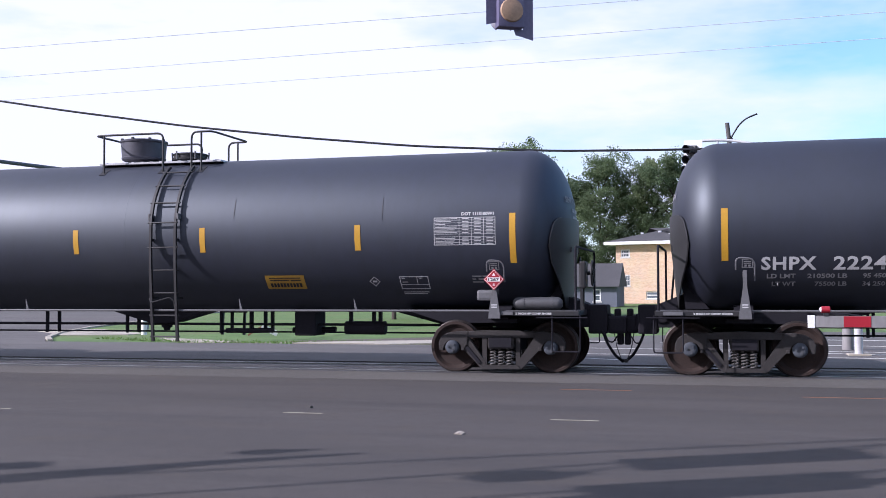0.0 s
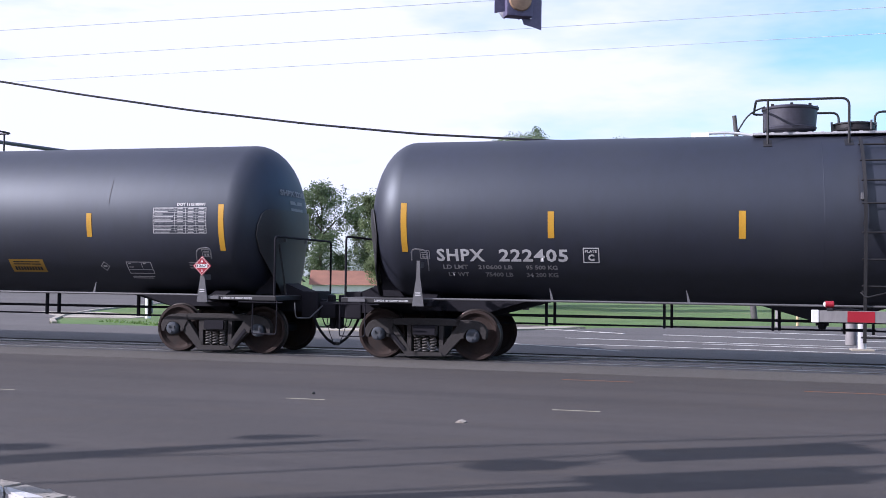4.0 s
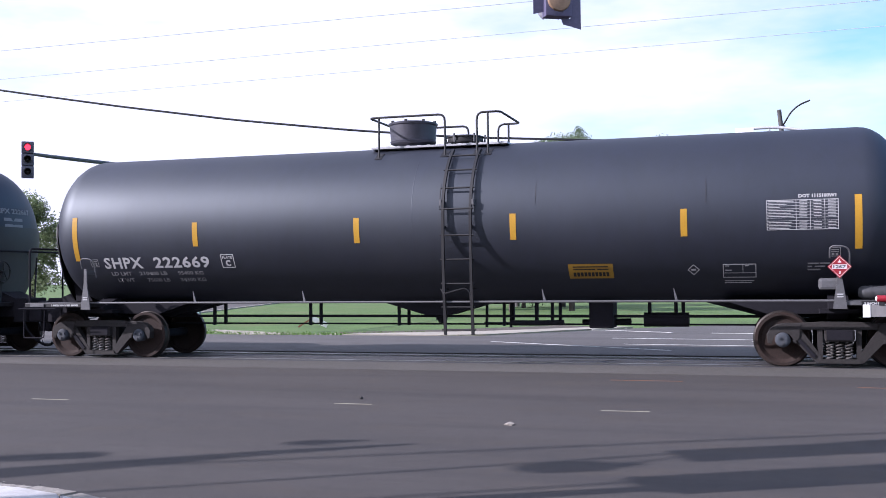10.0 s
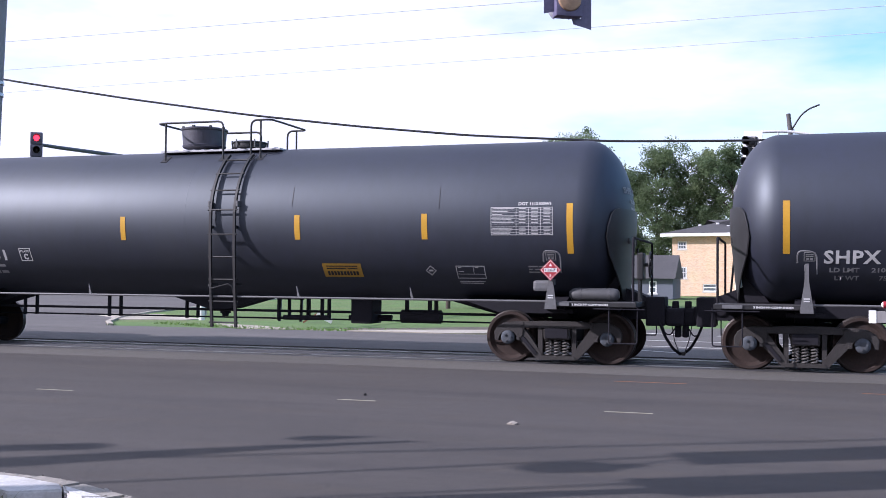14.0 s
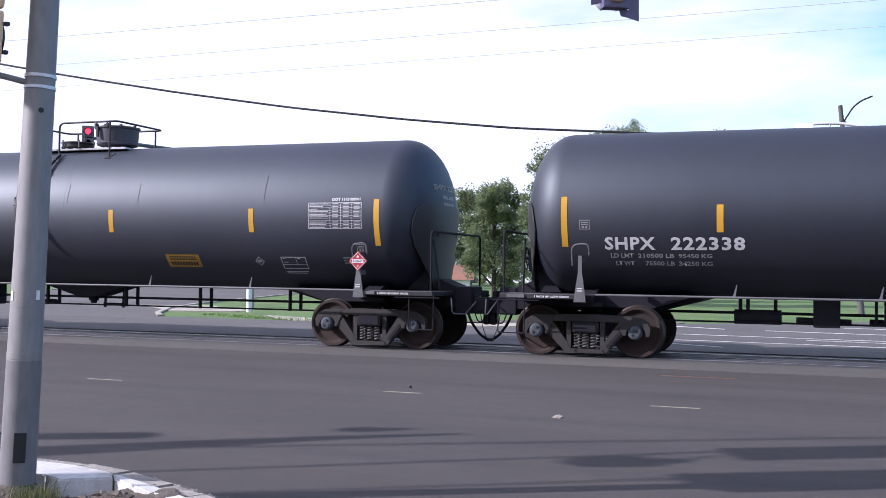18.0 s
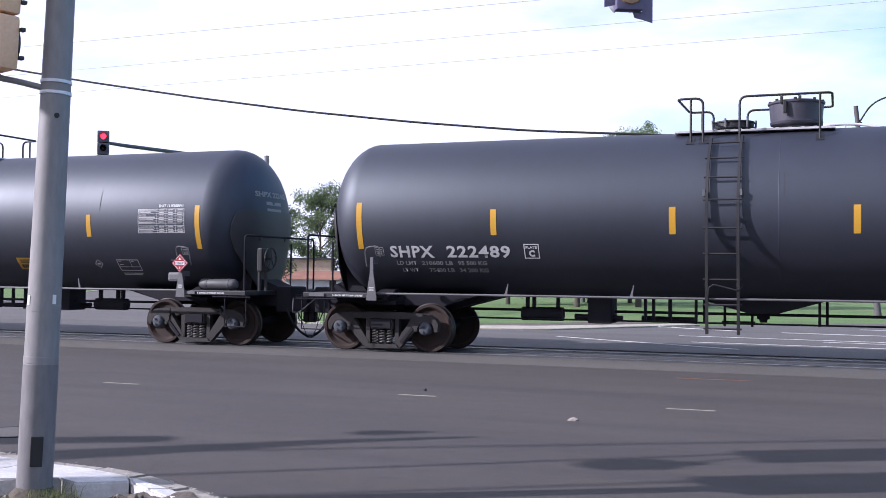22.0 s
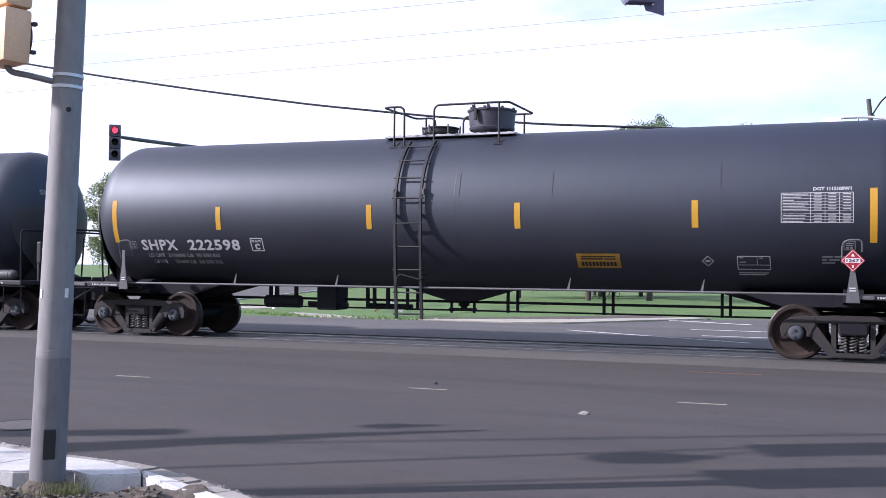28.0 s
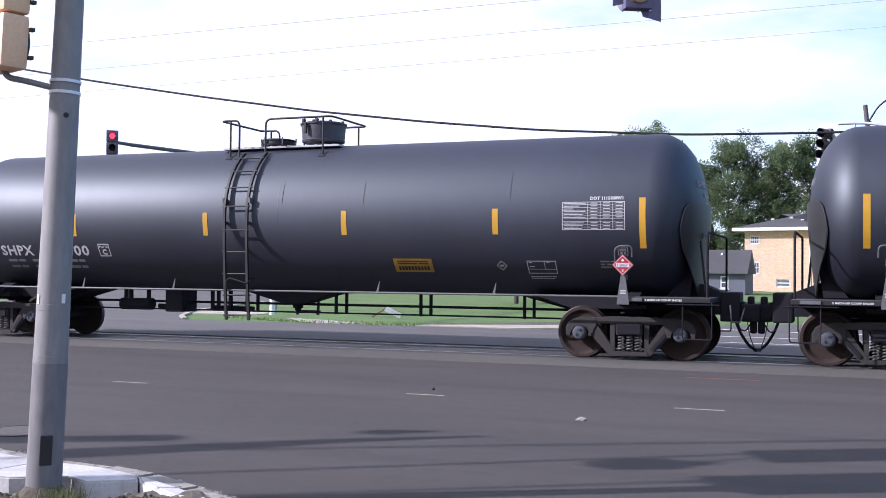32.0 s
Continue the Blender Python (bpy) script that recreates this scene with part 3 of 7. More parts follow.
def build_car():
    car = thing("tank_car", "black railway tank car rolling on the track", "tank car", "tank cars of the train")
    part("tank", tank_bm(), M_TANK, car, "glossy black welded tank shell", smooth=30)
    for x in (0.22,):
        bm = revolve(bmesh.new(), [(x - 0.012, TANK_R - 0.002), (x - 0.004, TANK_R + 0.0015), (x + 0.004, TANK_R + 0.0015), (x + 0.012, TANK_R - 0.002)], "x", 72, (0, 0, TANK_Z), closed=True)
        part("weld_seam", bm, M_TANK, car, smooth=30)
    for e in (-1, 1):
        part("head_shield", shield_bm(e), M_SHIELD, car, "grey folded steel plate over the tank's lower end", smooth=30)
        for y in (-0.5, 0.5):
            bm = prism(bmesh.new(), [(e * (cap_x(0.5, 2.4) - 0.06), 2.4), (e * 8.18, 2.4), (e * 8.14, 2.1), (e * 8.06, 1.5), (e * 8.0, 1.13), (e * 7.6, 1.13), (e * (cap_x(0.5, 1.6) - 0.06), 1.6)], "y", y - 0.01, y + 0.01)
            part("shield_web", bm, M_UNDER, car)
        # stub sill, tapered where it meets the tank
        bm = bmesh.new()
        prism(bm, [(e * 4.75, 1.16), (e * 4.75, 1.10), (e * 5.9, 0.80), (e * 8.72, 0.80), (e * 8.72, 1.12), (e * 7.9, 1.45), (e * 6.2, 1.45)], "y", -0.32, 0.32)
        prism(bm, [(e * 5.2, 1.10), (e * 5.9, 0.88), (e * 8.1, 0.88), (e * 8.1, 1.10)], "y", -0.7, 0.7)
        part("stub_sill", bm, M_UNDER, car)
        # body bolster wings with webs up to the tank
        bm = bmesh.new()
        prism(bm, [(-1.2, 0.98), (-1.15, 1.05), (-0.7, 1.2), (0.7, 1.2), (1.15, 1.05), (1.2, 0.98), (0.6, 0.78), (-0.6, 0.78)], "x", e * TRUCK - 0.16, e * TRUCK + 0.16)
        box(bm, e * TRUCK - 0.3, e * TRUCK + 0.3, -1.1, 1.1, 0.90, 0.97)
        part("body_bolster", bm, M_UNDER, car)
        # end platform
        bm = box(bmesh.new(), min(e * 6.95, e * 8.48), max(e * 6.95, e * 8.48), -1.53, 1.53, 1.03, 1.115, 0.01)
        plat = part("end_platform", bm, M_BLACK, car)
        for side in (-1, 1):
            sx = e if side < 0 else -e
            t0 = 7.38 if sx > 0 else 7.22
            t = fit_width(text_mesh("2 INCH HF COMP SHOES", 0.08, 0.004), *sorted((sx * t0, sx * (t0 + 0.63))), 1.052, 1.088)
            for v in t.verts:
                v.co = Vector((v.co.x if side < 0 else -v.co.x, side * 1.535, v.co.y))
            part("lettering", t, M_LETTER, plat, "small white lettering on the platform edge")
            # pale edge plate
            p0, p1 = (7.12, 7.34) if sx > 0 else (8.02, 8.34)
            bm = box(bmesh.new(), min(e * p0, e * p1), max(e * p0, e * p1), side * 1.545 - 0.01, side * 1.545 + 0.01, 1.045, 1.105)
            part("edge_plate", bm, M_GREYSTEEL, plat)
            part("tread_edge", box(bmesh.new(), min(e * 7.0, e * 8.46), max(e * 7.0, e * 8.46), side * 1.50 - 0.02, side * 1.50 + 0.02, 1.113, 1.122), M_GREYSTEEL, plat, "thin pale strip along the platform edge")
            # sill step
            bm = tube(bmesh.new(), rounded([(e * 8.02, side * 1.52, 1.05), (e * 8.02, side * 1.54, 0.42), (e * 8.5, side * 1.54, 0.42), (e * 8.5, side * 1.52, 1.05)], 0.05), 0.0115, 8)
            tube(bm, [(e * 7.75, side * 1.55, 1.0), (e * 8.62, side * 1.55, 1.0)], 0.011, 6)
            box(bm, min(e * 8.03, e * 8.49), max(e * 8.03, e * 8.49), side * 1.54 - 0.03, side * 1.54 + 0.03, 0.413, 0.425)
            part("sill_step", bm, M_UNDER, car)
            # tapered bracket and wire arch
            bx, tall = e * 7.02, e * side > 0
            top = 1.79 if tall else 1.52
            bm = prism(bmesh.new(), [(bx - 0.105, 0.985), (bx + 0.105, 0.985), (bx + 0.10, 1.06), (bx + 0.035, 1.50), (bx + 0.03, top), (bx - 0.03, top), (bx - 0.035, 1.50), (bx - 0.10, 1.06)], "y", side * 1.575 - 0.012, side * 1.575 + 0.012)
            box(bm, bx - 0.03, bx + 0.03, min(side * 1.3, side * 1.565), max(side * 1.3, side * 1.565), top - 0.12, top - 0.02)
            brk = part("bracket", bm, M_GREYSTEEL, car, "grey tapered steel bracket")
            bm = bmesh.new()
            for z in (1.17, 1.21):
                box(bm, e * 7.02 - 0.05, e * 7.02 + 0.05, side * 1.59 - 0.004, side * 1.59 + 0.004, z, z + 0.02)
            part("stencil_bar", bm, M_LETTER, brk)
            bm = tube(bmesh.new(), rounded([(e * 7.02 - 0.16, side * 1.45, 1.62), (e * 7.02 - 0.16, side * 1.56, 1.98), (e * 7.02 + 0.14, side * 1.56, 2.0), (e * 7.02 + 0.14, side * 1.5, 1.8)], 0.13, 6), 0.014, 6)
            part("wire_arch", bm, M_GREYSTEEL, car, smooth=True)
        # arch of pipe across the platform's outer end, with a lower bar
        bm = tube(bmesh.new(), rounded([(e * 8.42, -1.46, 1.1), (e * 8.42, -1.46, 2.22), (e * 8.42, 1.46, 2.22), (e * 8.42, 1.46, 1.1)], 0.1), 0.021, 8)
        part("end_handrail", bm, M_UNDER, car, "black pipe rail across the end", smooth=True)
        # draft gear housing, coupler and air hose
        bm = box(bmesh.new(), min(e * 8.5, e * 8.84), max(e * 8.5, e * 8.84), -0.34, 0.34, 0.68, 1.2, 0.03)
        part("striker", bm, M_UNDER, car)
        bm = bmesh.new()
        beam(bm, (e * 8.7, 0, 0.86), (e * 9.0, 0, 0.86), 0.24, 0.24, 0.02)
        box(bm, min(e * 8.84, e * 9.18), max(e * 8.84, e * 9.18), -0.28 if e > 0 else -0.14, 0.14 if e > 0 else 0.28, 0.68, 1.0, 0.06)
        box(bm, min(e * 8.78, e * 8.9), max(e * 8.78, e * 8.9), -0.2, 0.2, 0.74, 1.04, 0.05)
        part("coupler", bm, M_UNDER, car)
        bm = box(bmesh.new(), min(e * 8.945, e * 9.06), max(e * 8.945, e * 9.06), -0.1, 0.1, 0.98, 1.13, 0.035)
        part("lock_lift", bm, M_UNDER, car)
        bm = box(bmesh.new(), min(e * 8.99, e * 9.105), max(e * 8.99, e * 9.105), -0.09, 0.09, 0.47, 0.70, 0.035)
        part("lock_toggle", bm, M_UNDER, car)
        bm = tube(bmesh.new(), rounded([(e * 8.70, -e * 0.30, 0.80), (e * 8.77, -e * 0.34, 0.70), (e * 8.84, -e * 0.30, 0.50), (e * 8.97, -e * 0.16, 0.27), (e * 9.08, -e * 0.05, 0.18), (e * 9.115, 0, 0.175)], 0.10, 4), 0.026, 8)
        hose = part("air_hose", bm, M_UNDER, car, smooth=True)
        part("glad_hand", box(bmesh.new(), min(e * 9.05, e * 9.118), max(e * 9.05, e * 9.118), -0.05, 0.05, 0.145, 0.215, 0.02), M_BLACK, hose)
        bm = tube(bmesh.new(), rounded([(e * 8.94, -e * 0.1, 0.72), (e * 8.99, -e * 0.1, 0.42), (e * 9.06, -e * 0.06, 0.22)], 0.08, 3), 0.008, 6)
        part("support_strap", bm, M_BLACK, car, smooth=True)
        bm = tube(bmesh.new(), rounded([(e * 8.74, e * 0.16, 0.70), (e * 8.80, e * 0.18, 0.52), (e * 8.9, e * 0.14, 0.50), (e * 8.98, e * 0.06, 0.62)], 0.08, 4), 0.013, 6)
        part("safety_chain", bm, M_UNDER, car, smooth=True)
        bm = tube(bmesh.new(), rounded([(e * 8.78, -1.35, 1.0), (e * 8.8, -1.35, 0.72), (e * 8.9, -0.9, 0.7), (e * 8.92, 0.0, 1.02)], 0.08), 0.013, 6)
        part("uncoupling_lever", bm, M_GREYSTEEL, car, smooth=True)
        # trucks
        for side in (-1, 1):
            frame_part = part("side_frame", side_frame_bm(), M_TRUCK, car, "dusty cast-steel truck side frame", m=pose(e * TRUCK, side * 0.98, 0))
            sp = None
            for x in (-0.148, 0.0, 0.148):
                if sp is None:
                    sp = part("spring", spring_bm(), M_SPRING, frame_part, "coil spring", smooth=True, m=pose(x, side * 0.03, 0))
                else:
                    again(sp, frame_part, pose(x, side * 0.03, 0))
            for x in (-0.09, 0.08):
                again(sp, frame_part, pose(x, -side * 0.12, 0))
            part("bolster_end", bolster_end_bm(), M_TRUCK, frame_part, m=pose(0, side * 0.012, 0))
            # solid dark panel stands in for shade inside the hollow
            part("bolster_pocket", box(bmesh.new(), -0.2, 0.2, -0.05, 0.05, 0.46, 0.59), M_UNDER, frame_part, "dark panel standing for the bolster end's shaded hollow")
            # brake beam strut seen through the frame
            bm = beam(bmesh.new(), (0.39, 0, 0.18), (0.63, 0, 0.46), 0.05, 0.06)
            part("brake_hanger", bm, M_UNDER, frame_part, m=pose(0, side * 0.06, 0, 0, 0, 0))
        part("truck_bolster", bolster_bm(), M_UNDER, car, m=pose(e * TRUCK, 0, 0))
    # wheelsets
    proto = None
    for e in (-1, 1):
        for a in (-1, 1):
            ws = part("wheelset", axle_bm(), M_UNDER, car, "steel axle with two rusty wheels", smooth=True, m=pose(e * TRUCK + a * AXLE, 0, WHEEL_R))
            if proto is None:
                proto = [part("wheel", wheel_bm(), [M_WHEEL, M_TREAD], ws, "rusty steel rail wheel", smooth=35, m=pose(0, -0.76, 0)), None]
                proto[1] = part("bearing_cap", bearing_bm(), M_HUB, ws, "bolted bearing end cap", smooth=35, m=pose(0, -1.05, 0))
            else:
                again(proto[0], ws, pose(0, -0.76, 0)), again(proto[1], ws, pose(0, -1.05, 0))
            again(proto[0], ws, pose(0, 0.76, 0, 0, 0, 180)), again(proto[1], ws, pose(0, 1.05, 0, 0, 0, 180))
    # side rails along the tank's foot with small brackets
    for side in (-1, 1):
        bm = tube(bmesh.new(), [(-6.95, side * 1.47, 1.115), (6.95, side * 1.47, 1.115)], 0.02, 8)
        rail = part("side_rail", bm, M_GREYSTEEL, car, "thin grey pipe rail along the tank", smooth=True)
        for x in (-4.45, -2.2, 2.35, 4.65):
            bm = prism(bmesh.new(), [(x - 0.025, 1.12), (x + 0.025, 1.12), (x + 0.05, 1.33), (x + 0.04, 1.33)], "y", side * 1.44 - 0.008, side * 1.44 + 0.008)
            part("rail_bracket", bm, M_GREYSTEEL, rail)
    # ladders with rungs
    for side in (-1, 1):
        ladder = new("ladder", bpy.data.meshes.new("ladder"))
        bm = bmesh.new()
        for x in (-0.905, -0.395):
            p = ladder_path(side)
            prev = None
            for i, (y, z) in enumerate(p):
                a = Vector(p[max(i - 1, 0)])
                b = Vector(p[min(i + 1, len(p) - 1)])
                d = (b - a).normalized()
                nrm = Vector((-d.y, d.x)) * 0.026
                ring = [bm.verts.new((x + sx * 0.024, y + sn * nrm.x, z + sn * nrm.y)) for sx, sn in ((-1, -1), (1, -1), (1, 1), (-1, 1))]
                if prev:
                    for k in range(4):
                        bm.faces.new((prev[k], prev[(k + 1) % 4], ring[(k + 1) % 4], ring[k]))
                else:
                    bm.faces.new(ring)
                prev = ring
            bm.faces.new(prev)
        # standoffs
        for z in (1.35, 2.45):
            for x in (-0.905, -0.395):
                box(bm, x - 0.03, x + 0.03, min(side * 1.30, side * 1.55), max(side * 1.30, side * 1.55), z - 0.02, z + 0.02)
        bmesh.ops.recalc_face_normals(bm, faces=bm.faces[:])
        bm.to_mesh(ladder.data)
        bm.free()
        ladder.data.materials.append(M_BLACK)
        ladder.parent = car
        tagged(ladder, "black steel ladder bent over the tank")
        rung = None
        for z in (0.62, 1.02, 1.44, 1.87, 2.30, 2.77, 3.15, 3.49, 3.78):
            y = side * (1.46 + 0.062 * (z - 0.53)) if z < 2.5 else side * 1.575 * math.sqrt(max(0.0, 1 - ((z - TANK_Z) / 1.565) ** 2))
            m = pose(-0.65, y + side * 0.012, z)
            if rung is None:
                rung = part("rung", tube(bmesh.new(), [(-0.31, 0, 0), (0.31, 0, 0)], 0.016, 8), M_BLACK, ladder, m=m, smooth=True)
            else:
                again(rung, ladder, m)
        for x in (-0.95, -0.35):
            part("ladder_clip", box(bmesh.new(), x - 0.02, x + 0.02, min(side * 1.46, side * 1.575), max(side * 1.46, side * 1.575), 2.83, 2.94, 0.006), M_GREYSTEEL, ladder, "small grey clip on the stile")
        bm = tube(bmesh.new(), rounded([(-0.89, side * 1.50, 1.02), (-0.87, side * 1.55, 1.30), (-0.79, side * 1.56, 1.36), (-0.40, side * 1.56, 1.26), (-0.33, side * 1.5, 1.34)], 0.04), 0.013, 6)
        part("foot_brace", bm, M_BLACK, ladder, smooth=True)
    # walkway on top, dome, vent
    bm = box(bmesh.new(), -1.36, 1.32, -0.60, 0.60, 4.022, 4.058, 0.004)
    plat = part("top_platform", bm, M_GRATE, car, "grey steel grating walkway")
    slat = None
    for i in range(13):
        m = pose(-1.26 + 0.205 * i, 0, 4.060)
        if slat is None:
            slat = part("slat", box(bmesh.new(), -0.03, 0.03, -0.58, 0.58, 0.0, 0.010), M_GRATE, plat, m=m)
        else:
            again(slat, plat, m)
    for x in (-1.05, -0.84, -0.225, 1.08):
        for side in (-1, 1):
            bm = prism(bmesh.new(), [(side * 0.90, 3.79), (side * 0.70, 3.92), (side * 0.66, 3.90), (side * 0.86, 3.77)], "x", x - 0.07, x + 0.07)
            part("foot_pad", bm, M_BLACK, plat)
    bm = revolve(bmesh.new(), [(4.0, 0.30), (4.13, 0.30), (4.15, 0.40), (4.165, 0.435), (4.205, 0.45), (4.22, 0.435), (4.26, 0.44), (4.505, 0.46), (4.525, 0.482), (4.555, 0.486), (4.563, 0.46), (4.585, 0.38), (4.60, 0.0)], "z", 40, (0.67, 0, 0))
    dome = part("dome", bm, M_DOME, car, "black domed valve housing", smooth=35)
    bm = box(bmesh.new(), 0.42, 0.47, -0.49, -0.40, 4.50, 4.62, 0.01)
    box(bm, 0.72, 0.77, -0.49, -0.40, 4.53, 4.62, 0.01)
    tube(bm, rounded([(0.445, -0.45, 4.60), (0.47, -0.45, 4.64), (0.72, -0.45, 4.64), (0.745, -0.45, 4.60)], 0.02), 0.012, 6)
    box(bm, 0.47, 0.53, -0.505, -0.45, 4.32, 4.54, 0.012)
    part("hasp", bm, M_BLACK, dome)
    for k in range(8):
        a = 2 * math.pi * k / 8
        bm = box(bmesh.new(), 0.67 + 0.44 * math.cos(a) - 0.025, 0.67 + 0.44 * math.cos(a) + 0.025, 0.44 * math.sin(a) - 0.025, 0.44 * math.sin(a) + 0.025, 4.55, 4.60, 0.006)
        part("lid_bolt", bm, M_BLACK, dome)
    bm = revolve(bmesh.new(), [(4.0, 0.31), (4.10, 0.315), (4.12, 0.33), (4.13, 0.36), (4.155, 0.365), (4.165, 0.34), (4.225, 0.34), (4.235, 0.36), (4.255, 0.36), (4.265, 0.33), (4.28, 0.2), (4.285, 0.0)], "z", 32, (-0.39, 0, 0))
    vent = part("manway", bm, M_BLACK, car, "low black bolted manway", smooth=35)
    for k in range(6):
        a = 2 * math.pi * k / 6 + 0.2
        bm = tube(bmesh.new(), [(-0.39 + 0.37 * math.cos(a), 0.37 * math.sin(a), 4.13), (-0.39 + 0.38 * math.cos(a), 0.38 * math.sin(a), 4.29)], 0.018, 6)
        part("eye_bolt", bm, M_GREYSTEEL, vent)
    # handrails round the walkway
    rail_pts = [
        [(-0.225, -0.82, 3.74), (-0.225, -0.82, 4.59), (1.27, -0.82, 4.59), (1.27, 0.82, 4.59), (-0.225, 0.82, 4.59), (-0.225, 0.82, 3.74)],
        [(-0.84, -0.82, 3.74), (-0.84, -0.82, 4.59), (-1.28, -0.82, 4.59), (-1.28, 0.82, 4.59), (-0.84, 0.82, 4.59), (-0.84, 0.82, 3.74)],
    ]
    for pts in rail_pts:
        part("walkway_rail", tube(bmesh.new(), rounded(pts, 0.13, 4), 0.021, 8), M_BLACK, car, "black pipe handrail", smooth=True)
    for x in (1.08, -1.05):
        for y in (-0.82, 0.82):
            part("rail_post", tube(bmesh.new(), [(x, y, 3.74), (x, y, 4.585)], 0.02, 8), M_BLACK, car, smooth=True)
    # bottom outlet and skid
    bm = bmesh.new()
    prism(bm, [(-1.05, 1.12), (-0.85, 1.05), (-0.1, 0.84), (0.35, 0.84), (1.15, 1.07), (1.35, 1.12)], "y", -0.30, 0.30)
    part("outlet_skid", bm, M_UNDER, car)
    part("bottom_outlet", revolve(bmesh.new(), [(0.86, 0.0), (0.86, 0.11), (0.74, 0.11), (0.74, 0.075), (0.68, 0.06), (0.68, 0.0)], "z", 16, (0.12, 0, 0)), M_UNDER, car)
    # brake pipe, rod and their hangers
    part("brake_pipe", tube(bmesh.new(), [(-8.5, 0.12, 0.815), (8.5, 0.12, 0.815)], 0.026, 8), M_UNDER, car, smooth=True)
    part("brake_rod", tube(bmesh.new(), [(-6.3, -0.12, 0.655), (6.3, -0.12, 0.655)], 0.017, 8), M_UNDER, car, smooth=True)
    for x in (0.88, 2.75, 4.89, -1.22):
        for dx, y in ((-0.05, -0.12), (0.07, 0.12)):
            part("pipe_hanger", box(bmesh.new(), x + dx - 0.024, x + dx + 0.024, y - 0.035, y + 0.035, 0.63, 1.14, 0.006), M_UNDER, car)
    # brake cylinder, valve and reservoir below the tank
    bm = box(bmesh.new(), -3.22, -2.78, -0.28, 0.28, 0.60, 1.16, 0.03)
    tube(bm, [(-3.5, -0.1, 0.72), (-2.6, -0.1, 0.70)], 0.05, 10)
    part("brake_valve", bm, M_UNDER, car)
    part("brake_cylinder", tube(bmesh.new(), [(-4.55, 0.0, 0.75), (-3.75, 0.0, 0.75)], 0.13, 16), M_UNDER, car, smooth=35)
    for x, w in ((-4.45, 0.03), (-4.32, 0.03), (-3.85, 0.03), (-2.2, 0.025), (-2.05, 0.025), (-1.75, 0.03)):
        part("equipment_hanger", box(bmesh.new(), x - w, x + w, -0.04, 0.04, 0.66, 1.16), M_UNDER, car)
    part("slack_adjuster", tube(bmesh.new(), rounded([(-2.3, 0.2, 0.70), (-1.85, 0.2, 0.69), (-1.3, 0.2, 0.69)], 0.1), 0.05, 10), M_UNDER, car, smooth=True)
    # air reservoir and valve box on one end platform, and the hand brake housing
    bm = revolve(bmesh.new(), [(-8.17, 0.0), (-8.17, 0.06), (-8.13, 0.10), (-8.08, 0.112), (-7.40, 0.112), (-7.35, 0.10), (-7.31, 0.06), (-7.31, 0.0)], "x", 24, (0, 1.32, 1.24))
    for x in (-8.0, -7.5):
        revolve(bm, [(x - 0.02, 0.110), (x - 0.02, 0.118), (x + 0.02, 0.118), (x + 0.02, 0.110)], "x", 24, (0, 1.32, 1.24), closed=True)
    part("air_reservoir", bm, M_RESERVOIR, car, "grey air reservoir on the platform", smooth=35)
    part("valve_box", box(bmesh.new(), -7.03, -6.70, 1.40, 1.56, 1.29, 1.48, 0.05), M_GREYSTEEL, car)
    bm = box(bmesh.new(), -8.54, -8.42, 0.66, 1.0, 1.50, 1.98, 0.03)
    for y in (0.70, 0.96):
        box(bm, -8.48, -8.44, y - 0.03, y + 0.03, 1.12, 1.52)
    tube(bm, [(-8.54, 0.83, 1.77), (-8.66, 0.83, 1.77)], 0.035, 10)
    brake = part("hand_brake", bm, M_BLACK, car)
    bm = tube(bmesh.new(), [(-8.64, 0.83 + 0.22 * math.cos(k * math.pi / 10), 1.77 + 0.22 * math.sin(k * math.pi / 10)) for k in range(21)], 0.016, 8)
    for k in range(5):
        a = k * 2 * math.pi / 5 + 0.3
        tube(bm, [(-8.655, 0.83, 1.77), (-8.64, 0.83 + 0.22 * math.cos(a), 1.77 + 0.22 * math.sin(a))], 0.012, 6)
    part("brake_wheel", bm, M_BLACK, brake, smooth=True)
    for x in (-8.3, 8.3):
        part("shield_stay", tube(bmesh.new(), [(x, -0.62, 1.1), (x * 0.99, -0.8, 2.1)], 0.02, 8), M_BLACK, car)
    # decals that all cars share, on both sides
    for side in (-1, 1):
        for x, z0, z1 in ((-7.33, 1.95, 2.82), (-4.68, 2.20, 2.66), (-1.5, 2.20, 2.66), (1.42, 2.20, 2.66), (4.68, 2.20, 2.66), (7.33, 1.95, 2.82)):
            part("yellow_stripe", wrapped(flat_rect(bmesh.new(), x - 0.055, x + 0.055, z0, z1, 10), side), M_YELLOW, car, "yellow reflective stripe")
        part("data_table", wrapped(table_bm(), side), M_LETTER, car, "white stencilled data table")
        part("data_box", wrapped(databox_bm(), side), M_LETTER, car, "white outlined stencil box")
        bm = fit_width(text_mesh("DOT 111S100W1", 0.1, 0.004), 6.42, 7.0, 2.79, 2.85)
        part("lettering", wrapped(bm, side), M_LETTER, car, "small white lettering")
        for x0, x1, z0, z1 in ((6.55, 6.72, 1.71, 1.735), (6.74, 6.9, 1.71, 1.735), (6.55, 6.62, 1.66, 1.685), (6.66, 6.82, 1.66, 1.685), (6.55, 6.75, 1.61, 1.635)):
            part("stencil_line", wrapped(flat_rect(bmesh.new(), x0, x1, z0, z1), side), M_LETTER_DIM, car)
        # yellow notice with dark bars
        notice = part("yellow_notice", wrapped(flat_rect(bmesh.new(), 2.58, 3.36, 1.51, 1.76, 4), side), M_NOTICE, car, "yellow rectangular notice")
        bm = bmesh.new()
